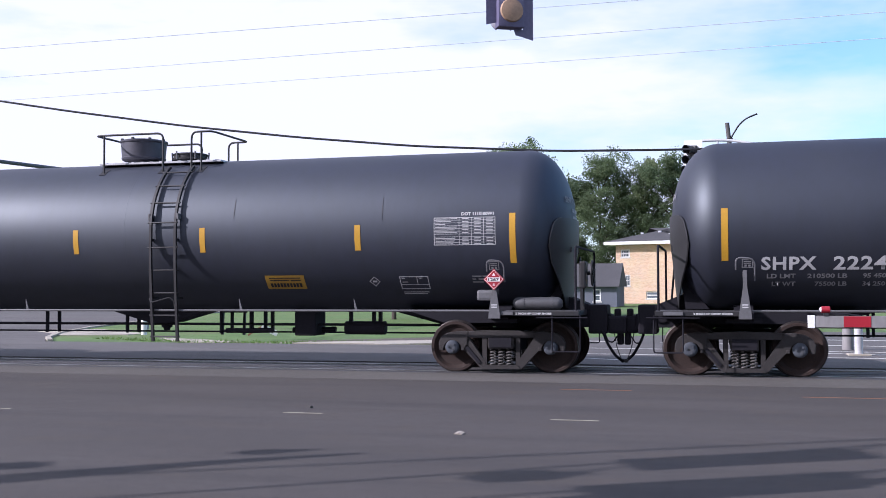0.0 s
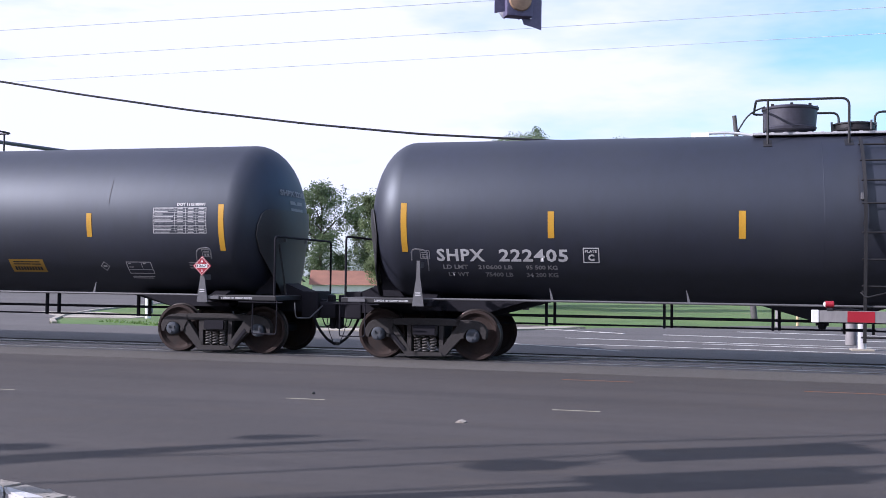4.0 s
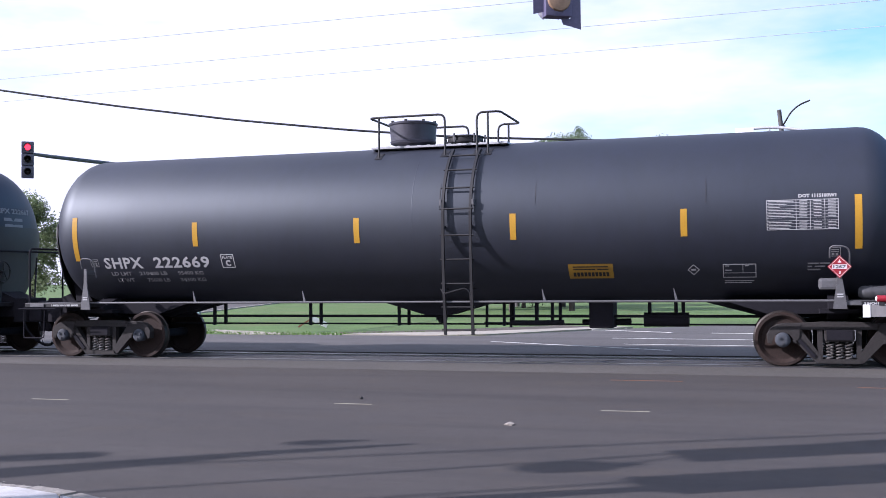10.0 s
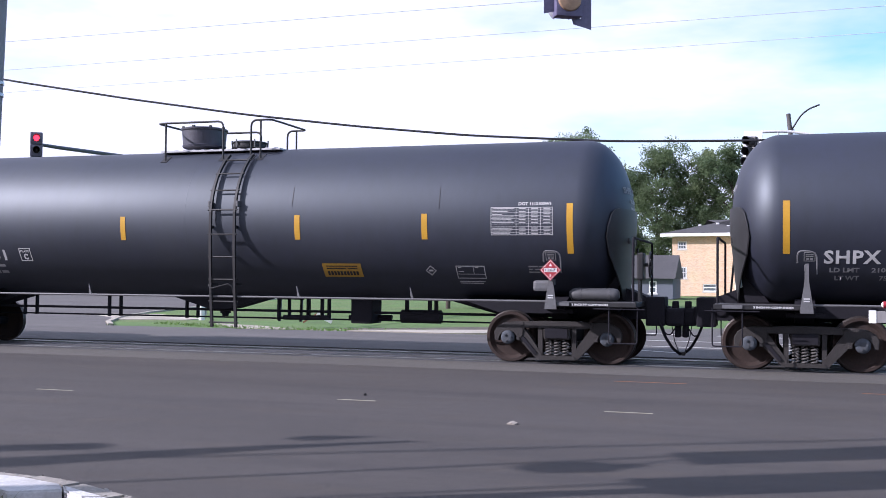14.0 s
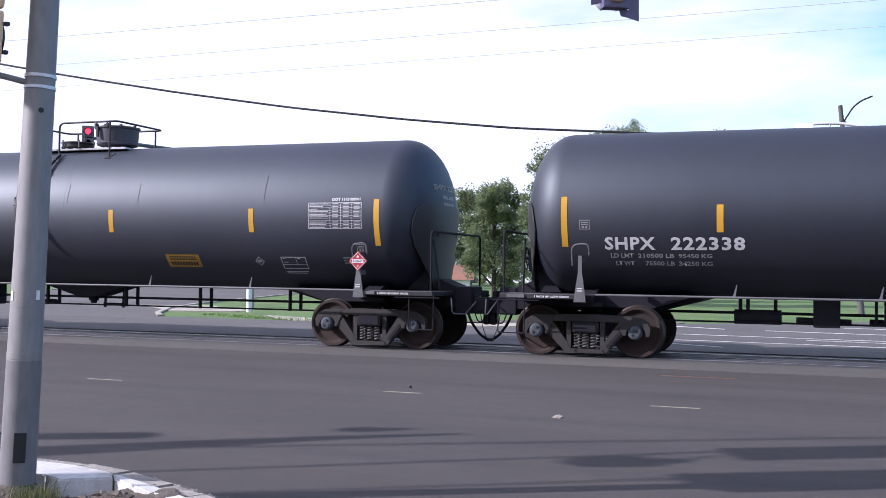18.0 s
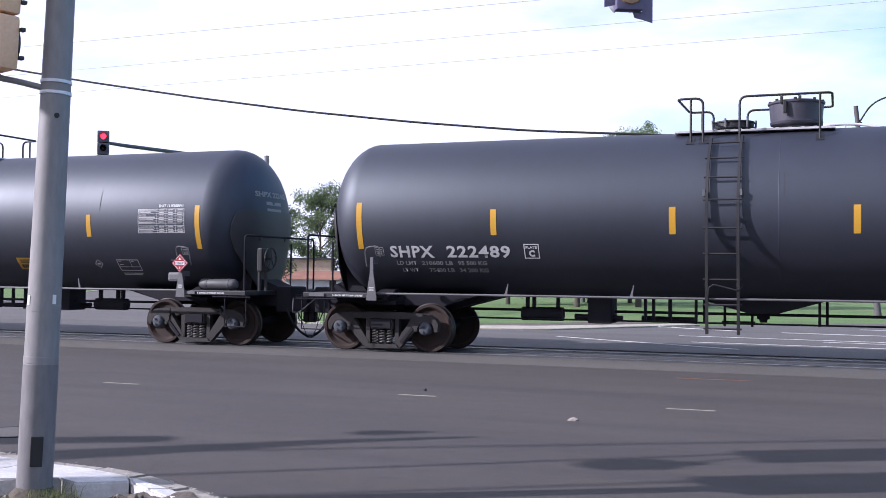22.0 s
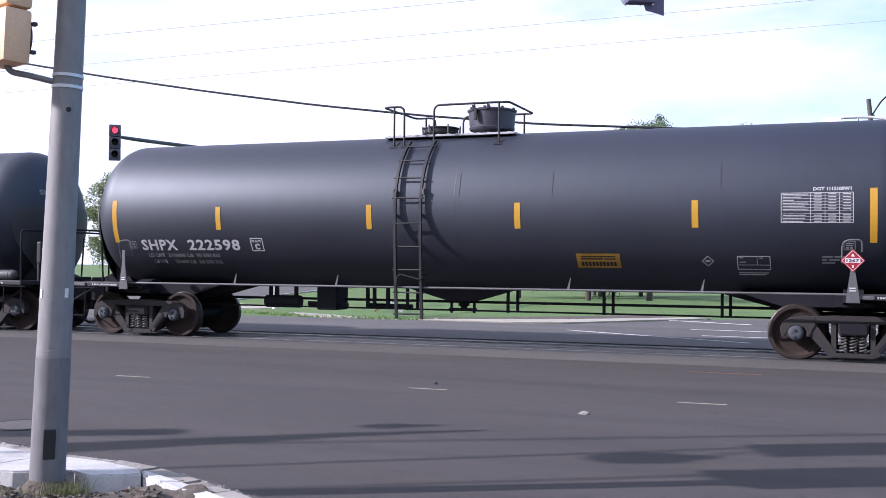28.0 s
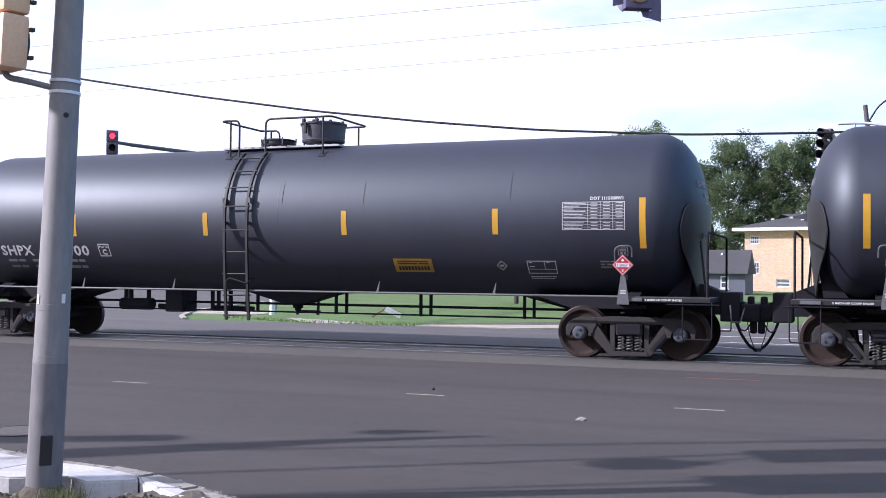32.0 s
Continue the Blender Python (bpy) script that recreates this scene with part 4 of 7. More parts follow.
        for x0, x1, z0, z1 in ((2.66, 3.28, 1.70, 1.72), (2.66, 3.05, 1.655, 1.675), (3.08, 3.28, 1.655, 1.675)):
            flat_rect(bm, x0, x1, z0, z1)
        for i in range(10):
            flat_rect(bm, 2.66 + i * 0.064, 2.66 + i * 0.064 + 0.046, 1.545, 1.615)
        part("notice_bar", wrapped(bm, side, 0.008), M_INK, notice)
        bm = bmesh.new()
        for r0, r1 in ((0.075, 0.09),):
            for k in range(4):
                a, b = math.pi / 2 * k, math.pi / 2 * (k + 1)
                bm.faces.new([bm.verts.new((4.72 + r * 1.15 * math.cos(t), 1.64 + r * math.sin(t), 0)) for r, t in ((r0, a), (r1, a), (r1, b), (r0, b))])
        flat_rect(bm, 4.68, 4.76, 1.625, 1.655)
        part("diamond_mark", wrapped(bm, side), M_LETTER, car)
        for x in (-6.97, 6.97):
            bm = bmesh.new()
            outline(bm, x - 0.09, x + 0.09, 1.83, 1.98, 0.012)
            flat_rect(bm, x - 0.06, x + 0.06, 1.93, 1.945), flat_rect(bm, x - 0.06, x + 0.06, 1.90, 1.915), flat_rect(bm, x - 0.05, x - 0.01, 1.85, 1.885), flat_rect(bm, x + 0.01, x + 0.05, 1.85, 1.885)
            part("emblem", wrapped(bm, side), M_LETTER_DIM, car)
        rnd = random.Random(11 + side)
        for x in (0.3, 2.05, 4.95):
            z, tall = rnd.uniform(2.74, 2.85), rnd.uniform(0.06, 0.085)
            bm = bmesh.new()
            rows = [[bm.verts.new((x + w * (1 - 0.12 * abs(i - 3)), z + i * tall, 0)) for w in (0.0, 0.014)] for i in range(7)]
            for u, v in zip(rows, rows[1:]):
                bm.faces.new((u[0], u[1], v[1], v[0]))
            part("scuff", wrapped(bm, side), M_SCUFF, car, "short pale rubbed streak on the paint")
        placard(car, side)
    return car


def outline(bm, x0, x1, z0, z1, w):
    flat_rect(bm, x0, x1, z0, z0 + w), flat_rect(bm, x0, x1, z1 - w, z1)
    flat_rect(bm, x0, x0 + w, z0 + w, z1 - w, 3), flat_rect(bm, x1 - w, x1, z0 + w, z1 - w, 3)
    return bm


def table_bm():
    """Ruled rows with short bars in the columns."""
    bm = bmesh.new()
    x0, x1, z0, z1 = 5.92, 7.03, 2.27, 2.76
    outline(bm, x0, x1, z0, z1, 0.010)
    rnd = random.Random(5)
    cols = (x0, x0 + 0.46, x0 + 0.68, x0 + 0.90, x1)
    for i in range(1, 10):
        z = z0 + (z1 - z0) * i / 10
        flat_rect(bm, x0, x1, z - 0.003, z + 0.003)
    for c in cols[1:-1]:
        flat_rect(bm, c - 0.004, c + 0.004, z0, z1, 4)
    for i in range(10):
        z = z0 + (z1 - z0) * (i + 0.5) / 10
        if i == 3:
            continue
        flat_rect(bm, x0 + 0.03, x0 + 0.2 + 0.24 * rnd.random(), z - 0.006, z + 0.006)
        for a in cols[1:-1]:
            flat_rect(bm, a + 0.05, a + 0.17, z - 0.007, z + 0.007)
    return bm


def databox_bm():
    bm = bmesh.new()
    outline(bm, 5.2, 5.74, 1.50, 1.73, 0.014)
    flat_rect(bm, 5.2, 5.74, 1.575, 1.585)
    flat_rect(bm, 5.52, 5.53, 1.585, 1.72)
    for x0, x1, z in ((5.24, 5.30, 1.69), (5.56, 5.62, 1.69), (5.24, 5.34, 1.62), (5.22, 5.7, 1.44), (5.22, 5.66, 1.41)):
        flat_rect(bm, x0, x1, z, z + 0.014)
    return bm


def placard(car, side):
    """The red diamond board with its number, on the bracket's head."""
    x, y, z, r = (7.02 if side < 0 else -7.02), side * 1.60, 1.66, 0.185
    flip = 1 if side < 0 else -1
    bm = prism(bmesh.new(), [(x - r, z), (x, z - r), (x + r, z), (x, z + r)], "y", y - 0.008, y + 0.008)
    board = part("placard", bm, M_PLACARD, car, "red diamond hazard placard")
    bm = bmesh.new()
    for k in range(4):
        a, b = math.pi / 2 * k, math.pi / 2 * (k + 1)
        bm.faces.new([bm.verts.new((x + q * math.cos(t), y + side * 0.012, z + q * math.sin(t))) for q, t in ((0.158, a), (0.167, a), (0.167, b), (0.158, b))])
    bm.faces.new([bm.verts.new((x + dx, y + side * 0.012, z + dz)) for dx, dz in ((-0.112, -0.036), (0.112, -0.036), (0.112, 0.036), (-0.112, 0.036))])
    bm.faces.new([bm.verts.new((x + dx, y + side * 0.012, z + dz)) for dx, dz in ((-0.03, 0.065), (0.03, 0.065), (0.0, 0.115))])
    part("placard_border", bm, M_PLACARD_WHITE, board)
    for words, w, zz, mat, lift in (("1267", 0.095, (-0.027, 0.027), M_INK, 0.016), ("3", 0.016, (-0.115, -0.07), M_WHITE, 0.013)):
        t = fit_width(text_mesh(words, 0.1, 0.003), -w, w, *zz)
        for v in t.verts:
            v.co = Vector((x + flip * v.co.x, y + side * lift, z + v.co.y))
        part("placard_number", t, mat, board)


NUMBERS = [
    (-1, "2224", "L", ("210500 LB", "95 450 KG", "75500 LB", "34 250 KG")), (0, "222412", "L", ("210600 LB", "95500 KG", "75400 LB", "34200 KG")), (1, "222405", "L", ("210600 LB", "95 500 KG", "75400 LB", "34 200 KG")),
    (2, "222658", "R", ("210400 LB", "95 400 KG", "75600 LB", "34 300 KG")), (3, "222670", "R", ("210200 LB", "95 300 KG", "75800 LB", "34 400 KG")),
    (4, "222669", "L", ("210400 LB", "95400 KG", "75600 LB", "34300 KG")), (5, "222667", "L", ("210400 LB", "95400 KG", "75600 LB", "34300 KG")),
    (6, "222451", "L", None), (7, "222338", "R", ("210500 LB", "95450 KG", "75500 LB", "34250 KG")),
    (8, "222725", "R", ("210400 LB", "95 400 KG", "75600 LB", "34 300 KG")), (9, "222489", "R", ("210600 LB", "95 500 KG", "75400 LB", "34 200 KG")), (10, "222463", "L", ("210900 LB", "95 650 KG", "75100 LB", "34 050 KG")),
    (11, "222597", "R", None), (12, "222598", "R", ("210600 LB", "95 500 KG", "75400 LB", "34 200 KG")),
    (13, "222311", "L", ("210100 LB", "95250 KG", "75900 LB", "34450 KG")), (14, "222500", "R", None)]


def warm_words():
    """Make all the words while the scene is still empty, which is quick."""
    for words in ("2 INCH HF COMP SHOES",):
        text_mesh(words, 0.08, 0.004)
    text_mesh("DOT 111S100W1", 0.1, 0.004), text_mesh("1267", 0.1, 0.003), text_mesh("3", 0.1, 0.003), text_mesh("SHPX", 0.25, 0.007, 1.1)
    text_mesh("PLATE", 0.1, 0.003), text_mesh("C", 0.1, 0.006), text_mesh("LD LMT", 0.1, 0.003), text_mesh("LT WT", 0.1, 0.003)
    for _, number, _, load in NUMBERS:
        text_mesh(number, 0.25, 0.007, 1.1), text_mesh("SHPX " + number, 0.1, 0.004)
        for words in load or ():
            text_mesh(words, 0.1, 0.003)


warm_words()


def run_of(t):
    """How far the train has come at t seconds, in metres."""
    return -10.747 + 7.6609 * t + 0.01185 * t * t - 0.0000607 * t ** 3


# cars whose side marks sit elsewhere: part, its usual x and height, its x and height there
OTHER_MARKS = {
    12: (("yellow_notice", 2.97, 1.635, 2.83, 1.635),),
    7: (("yellow_notice", 2.97, 1.635, 0.525, 1.56), ("diamond_mark", 4.72, 1.64, 4.76, 1.94), ("data_box", 5.47, 1.615, 5.67, 1.935), ("data_table", 6.475, 2.515, 6.20, 2.515), ("lettering", 6.7, 2.82, 6.43, 2.82), ("stencil_line", 6.7, 1.67, 6.7, 2.01), ("emblem", 6.97, 1.905, 6.97, 2.33)),
    13: (("yellow_notice", 2.97, 1.635, 1.755, 1.60), ("diamond_mark", 4.72, 1.64, 4.77, 1.84), ("data_box", 5.47, 1.615, 5.645, 1.875), ("data_table", 6.475, 2.515, 6.13, 2.44), ("lettering", 6.7, 2.82, 6.36, 2.745), ("stencil_line", 6.7, 1.67, 5.92, 1.50), ("emblem", 6.97, 1.905, 6.98, 2.40))}


# stripes that sit off their usual place: car, usual x, shift as seen
OTHER_STRIPES = {
    0: ((-1.5, 0.235), (4.68, -0.19)), 2: ((4.68, -0.14),), 3: ((1.42, 0.12), (4.68, -0.07)), 4: ((-4.68, 0.05), (-1.5, 0.21), (1.42, 0.235), (4.68, -0.09)),
    5: ((-4.68, -0.15), (-1.5, 0.20), (1.42, 0.05)), 6: ((-1.5, -0.10), (1.42, 0.75)), 8: ((-4.68, -0.42), (-1.5, -0.12)), 10: ((-1.5, 0.33), (1.42, 0.375)),
    12: ((-4.68, -0.14), (4.68, -0.14)), 13: ((-1.5, -0.12), (1.42, 0.14)), 14: ((-1.5, 0.07), (1.42, 0.235))}


def move_stripes(car, rows):
    for x0, dx in rows:
        for o in car.children:
            if o.name.split(".")[0] == "yellow_stripe":
                side = 1 if o.data.vertices[0].co.y > 0 else -1
                if abs(o.data.vertices[0].co.x * -side - x0) < 0.12:
                    o.matrix_basis = Matrix.Translation((-dx * side, 0, 0))


def move_marks(car, rows):
    """Slide marks along the tank and round it."""
    for name, x0, z0, x1, z1 in rows:
        turn = math.asin((z1 - TANK_Z) / TANK_R) - math.asin((z0 - TANK_Z) / TANK_R)
        for o in car.children:
            if o.name.split(".")[0] == name:
                side = 1 if o.data.vertices[0].co.y > 0 else -1
                c = Matrix.Translation((0, 0, TANK_Z))
                o.matrix_basis = Matrix.Translation(((x0 - x1) * side, 0, 0)) @ c @ Matrix.Rotation(turn * side, 4, "X") @ c.inverted()


def letter_car(car, number, load):
    """The car's own marks on both sides and on its ends."""
    dx, up, plate = {"222338": (0.12, 0.11, False), "222311": (0.04, 0.21, True)}.get(number, (0.0, 0.0, True))

    def mark(words, size, bold, space, x0, x1, z0, z1, side, mat, label=""):
        part("lettering", wrapped(fit_width(text_mesh(words, size, bold, space), x0 + dx, x1 + dx, z0 + up, z1 + up), side), mat, car, label)

    for side in (-1, 1):
        mark("SHPX", 0.25, 0.007, 1.1, -6.75, -5.88, 1.79, 2.01, side, M_LETTER, "white stencilled reporting mark")
        wide = sum(0.55 if c == "1" else 1.0 for c in number)
        mark(number, 0.25, 0.007, 1.1, -5.62, -5.62 + 0.2035 * wide, 1.79, 2.01, side, M_LETTER, "white stencilled car number")
        if len(number) < 6:
            for i in (4, 5):
                part("number_bar", wrapped(flat_rect(bmesh.new(), -5.62 + 0.2035 * i + 0.03, -5.62 + 0.2035 * i + 0.18, 1.79, 2.01, 3), side), M_LETTER, car)
        if plate:
            bm = bmesh.new()
            near = -0.17 if up else 0.0
            outline(bm, -4.14 + dx + near, -3.86 + dx + near, 1.78 + up, 2.04 + up, 0.018)
            part("plate_frame", wrapped(bm, side), M_LETTER, car)
            mark("PLATE", 0.1, 0.003, 1.0, -4.105 + near, -3.895 + near, 1.955, 2.0, side, M_LETTER)
            mark("C", 0.1, 0.006, 1.0, -4.055 + near, -3.945 + near, 1.81, 1.93, side, M_LETTER)
        if load:
            tight = {"222311": 0.14, "222489": 0.14, "222338": 0.17, "222598": 0.17}.get(number, 0.0)
            for i, z in ((0, 1.655), (2, 1.525)):
                head = ("LD LMT", "LT WT")[i // 2]
                for words, x0, x1 in ((head, -6.66 + 0.04 * i, -6.2 - (0.06 if tight else 0.0)), (load[i], -6.02 + 0.06 * i - tight, -5.4 - tight), (load[i + 1], -5.16 - 2.0 * tight, -4.6 - 2.0 * tight)):
                    mark(words, 0.1, 0.003, 1.0, x0, x1, z, z + 0.075, side, M_LETTER_DIM)
        else:
            for z in (1.655, 1.525):
                for x0, x1 in ((-6.66, -6.42), (-6.38, -6.2), (-6.0, -5.6), (-5.55, -5.4), (-5.16, -4.8), (-4.76, -4.6)):
                    part("stencil_line", wrapped(flat_rect(bmesh.new(), x0, x1, z + 0.008, z + 0.062, 1), side), M_LETTER_DIM, car)
    # small marks on the dished ends
    for e in (-1, 1):
        t = fit_width(text_mesh("SHPX " + number, 0.1, 0.004), -0.62, 0.62, 0, 0.12)
        flat_rect(t, -0.3, 0.3, -0.16, -0.09), flat_rect(t, -0.28, 0.3, -0.3, -0.23)
        for v in t.verts:
            y, z = v.co.x * e, 3.05 + v.co.y
            rr = min(0.999, math.hypot(y, z - TANK_Z) / TANK_R)
            a = math.acos(rr ** (1 / 0.9))
            v.co = Vector((e * (SHELL + CAP * math.sin(a) + 0.012), y, z))
        part("end_mark", t, M_LETTER_DIM, car)


def car_pose(k, kind, t):
    return pose(run_of(t) - CAR_LENGTH * k, TRACK_Y, 0, 0, 0, 0 if kind == "R" else 180)


# what sits a little further back on the cars with the dome ahead
TOP_WORK = ("ladder", "top_platform", "dome", "manway", "walkway_rail", "rail_post", "outlet_skid", "bottom_outlet")


def build_train():
    cars = []
    first = build_car()
    for k, number, kind, load in NUMBERS:
        c = first if not cars else copy_thing(first, car_pose(k, kind, 0))
        c.matrix_basis = car_pose(k, kind, 0)
        cars.append((c, k, kind))
    for (c, k, kind), (_, number, _, load) in zip(cars, NUMBERS):
        if kind == "R":
            for o in c.children:
                if o.name.split(".")[0] in TOP_WORK:
                    o.matrix_basis = Matrix.Translation((-0.02 if o.name.startswith("ladder") else -0.235, 0, 0)) @ o.matrix_basis
        move_stripes(c, OTHER_STRIPES.get(k, ()))
        move_marks(c, OTHER_MARKS.get(k, ()))
        letter_car(c, number, load)
        tagged(c, "black tank car with white lettering, " + ("dome ahead of ladder" if kind == "R" else "dome behind ladder"))
    return cars


# ---- the setting ----
def slab(name, pts, z0, z1, mat, label, category, parent=None):
    bm = prism(bmesh.new(), pts, "z", z0, z1)
    ob = part(name, bm, mat, parent)
    return tagged(ob, label, category, kind="structure") if parent is None else ob


def rect(x0, x1, y0, y1):
    return [(x0, y0), (x1, y0), (x1, y1), (x0, y1)]


def build_ground():
    bm = bmesh.new()
    cross = [[bm.verts.new((x, y, z)) for x in (-900, 900)] for y, z in ((-900, -0.03), (14.0, -0.03), (14.1, -0.28), (24.0, -0.28), (24.1, -0.03), (1500, -0.03))]
    for u, v in zip(cross, cross[1:]):
        bm.faces.new((u[0], u[1], v[1], v[0]))
    tagged(part("ground", bm, M_GRASS), "wide green grass field with dry patches", "ground", kind="structure")
    slab("road", rect(-120, 120, -14, 17.0), -0.3, -0.004, M_ASPHALT, "dark worn asphalt road beside the railway", "road")
    slab("road_far", [(-120, 21.2), (12.0, 21.2), (13.5, 22.3), (120, 22.3), (120, 27.6), (-120, 27.6)], -0.3, -0.006, M_ASPHALT_FAR, "pale asphalt road behind the railway", "road")
    slab("cross_street", [(-33.5, 27.6), (-19.2, 27.6), (-20.6, 29.7), (-22.5, 33.1), (-24.5, 38.1), (-28.5, 52), (-34, 72), (-60, 140), (-90, 140), (-66, 90), (-52, 66), (-40, 45), (-35.5, 37)], -0.3, -0.008, M_ASPHALT_FAR, "pale asphalt side street running away", "road")
    slab("parking_area", [(-7.5, 27.6), (60, 27.6), (60, 38), (2, 38), (-3.5, 33.0)], -0.3, -0.009, M_ASPHALT_FAR, "pale asphalt parking area with white lines", "road")
    # repaired strip before the rails
    slab("apron", rect(-120, 120, 17.0, 18.55), -0.3, -0.001, M_PATCH, "pale patched asphalt strip before the rails", "road")
    # track bed
    slab("track_bed", [(-120, 18.55), (12.0, 18.55), (12.0, 21.2), (-120, 21.2)], -0.3, -0.05, M_BALLAST, "dark track bed between the rails", "track bed")
    slab("open_track_bed", [(12.0, 18.55), (120, 18.55), (120, 22.3), (13.5, 22.3), (12.0, 21.2)], -0.3, -0.12, M_BALLAST_DARK, "darker ballast beyond the crossing", "track bed")
    ties = tagged(new("sleepers"), "old dark timber sleepers in the ballast", "sleepers", kind="structure")
    tie = None
    for i in range(26):
        m = pose(12.3 + i * 0.53, TRACK_Y, 0, 0, 0, 0.6 * math.sin(i * 2.3))
        if tie is None:
            tie = part("sleeper", box(bmesh.new(), -0.11, 0.11, -1.1, 1.1, -0.2, -0.052, 0.01), M_TIE, ties, m=m)
        else:
            again(tie, ties, m)
    for y in (TRACK_Y - 0.7525, TRACK_Y + 0.7525):
        bm = bmesh.new()
        prism(bm, [(y - 0.036, 0.0), (y - 0.036, -0.035), (y - 0.01, -0.045), (y - 0.01, -0.05), (y + 0.01, -0.05), (y + 0.01, -0.045), (y + 0.036, -0.035), (y + 0.036, 0.0), (y + 0.028, 0.006), (y - 0.028, 0.006)], "x", -120, 120)
        tagged(part("rail", bm, M_RAIL), "worn steel rail set flush in the crossing", "rail", "rails of the track", "structure")
    # crossing panels between and beside the rails, one plank each
    deck = tagged(new("crossing_deck"), "dark rubber and timber crossing panels between the rails", "crossing deck", kind="structure")
    proto = None
    for i in range(28):
        x = -34 + i * 2.44
        if x > 10.8:
            continue
        for y, w in ((TRACK_Y - 0.985, 0.36), (TRACK_Y - 0.36, 0.5), (TRACK_Y + 0.24, 0.5), (TRACK_Y + 0.985, 0.36)):
            if w not in (proto or {}):
                proto = proto or {}
                proto[w] = part("panel", box(bmesh.new(), -1.2185, 1.2185, -w / 2, w / 2, -0.05, -0.004, 0.004), M_PANEL, deck, m=pose(x, y, 0))
            else:
                again(proto[w], deck, pose(x, y, 0.0))
    # far kerbs, pavements and worn ground
    slab("pavement_far", [(-11.4, 27.62), (-8.6, 27.62), (-7.4, 28.1), (-4.0, 32.9), (-4.6, 33.2), (-8.2, 29.6), (-9.3, 29.2), (-11.2, 28.15)], -0.1, 0.02, M_WALK, "pale sandy concrete pavement at the corner of the field", "pavement")
    slab("bare_patch", [(-11.2, 28.15), (-9.3, 29.2), (-8.2, 29.6), (-4.6, 33.2), (-6.5, 34.6), (-8.6, 32.2), (-10.4, 30.6), (-12.2, 29.3)], -0.1, -0.012, M_DIRT, "trampled dry soil at the field's edge", "ground")
    slab("crossing_path", [(-16.9, 30.4), (-15.0, 29.6), (-13.2, 28.2), (-14.7, 28.05), (-15.6, 28.6)], -0.1, -0.01, M_WALK, "grey concrete path worn into the grass", "pavement")
    slab("street_mouth", [(-25.5, 35.6), (-23.0, 36.6), (-19.3, 33.4), (-19.3, 32.3), (-21.4, 31.6)], -0.1, -0.006, M_WALK, "grey concrete strip at the side street's edge", "pavement")
    for name, pts in (("kerb_street", [(-19.4, 28.0), (-20.6, 29.6), (-22.5, 33.0), (-24.5, 38), (-28.5, 52), (-34, 72)]), ("kerb_opposite", [(-33, 33.0), (-35.5, 37), (-40, 45), (-52, 66), (-66, 90)])):
        inner = offset_line(pts, 0.16)
        slab(name, [Vector(p) for p in pts] + inner[::-1], -0.1, 0.03, M_WALK, "weathered concrete edge along the side street", "kerb")
    # rough grass along the field's front edge
    rnd = random.Random(8)
    bm = bmesh.new()
    edge = [(-18.97, 29.84), (-17.02, 28.91), (-15.22, 28.06), (-13.31, 28.02), (-12.16, 28.0), (-11.3, 28.1), (-9.4, 29.35)]
    for a, b in zip(edge, edge[1:]):
        for i in range(150):
            p = Vector(a).lerp(Vector(b), rnd.random()) + Vector((rnd.gauss(0, 0.15), abs(rnd.gauss(0, 0.6)) - 0.18))
            an, h = rnd.uniform(0, 6.28), rnd.uniform(0.03, 0.09)
            dx, dy, w = math.cos(an), math.sin(an), rnd.uniform(0.012, 0.03)
            v = [bm.verts.new(q) for q in ((p.x - dy * w, p.y + dx * w, -0.03), (p.x + dy * w, p.y - dx * w, -0.03), (p.x + dx * h * 0.6, p.y + dy * h * 0.6, h - 0.03))]
            bm.faces.new(v)
    tagged(part("verge_grass", bm, M_VERGE), "uneven grass growing over the road's far edge", "grass", kind="stuff")
    bm = bmesh.new()
    for a, b in (((-12.4, 28.0), (-9.0, 28.9)), ((-9.0, 28.9), (-4.4, 33.0)), ((-8.6, 27.75), (-4.2, 32.7)), ((-16.9, 30.0), (-12.4, 28.1))):
        for i in range(45):
            p = Vector(a).lerp(Vector(b), rnd.random()) + Vector((rnd.gauss(0, 0.25), rnd.gauss(0, 0.3)))
            r, h = rnd.uniform(0.04, 0.10), rnd.uniform(-0.005, 0.02)
            ring = [bm.verts.new((p.x + r * rnd.uniform(0.6, 1.2) * math.cos(k * 1.256), p.y + r * rnd.uniform(0.6, 1.2) * math.sin(k * 1.256), -0.03)) for k in range(5)]
            top = bm.verts.new((p.x + rnd.uniform(-0.4, 0.4) * r, p.y, h))
            for k in range(5):
                bm.faces.new((ring[k], ring[(k + 1) % 5], top))
    tagged(part("far_rubble", bm, M_PALE_RUBBLE), "pale broken concrete and stones along the field's edge", "stones", kind="stuff")
    # white lines on the parking area and old marks on the near road
    for (x0, y0), (x1, y1), w in (((-3.2, 24.6), (14, 23.2), 0.07), ((-3.8, 27.0), (14, 25.4), 0.075), ((-1.5, 29.8), (16, 27.4), 0.075), ((-6.0, 32.0), (-2.6, 30.0), 0.075), ((-0.4, 26.0), (14, 24.2), 0.07), ((0.5, 32.6), (16, 30.4), 0.075), ((1.0, 35.2), (18, 33.4), 0.075), ((-6.5, 25.2), (-2.0, 22.6), 0.075)):
        d = Vector((x1 - x0, y1 - y0)).normalized()
        n = Vector((-d.y, d.x)) * w
        slab("road_line", [(x0, y0), (x1, y1), (x1 + n.x, y1 + n.y), (x0 + n.x, y0 + n.y)], -0.02, -0.002, M_WHITE_LINE, "faded white painted line on asphalt", "road marking")
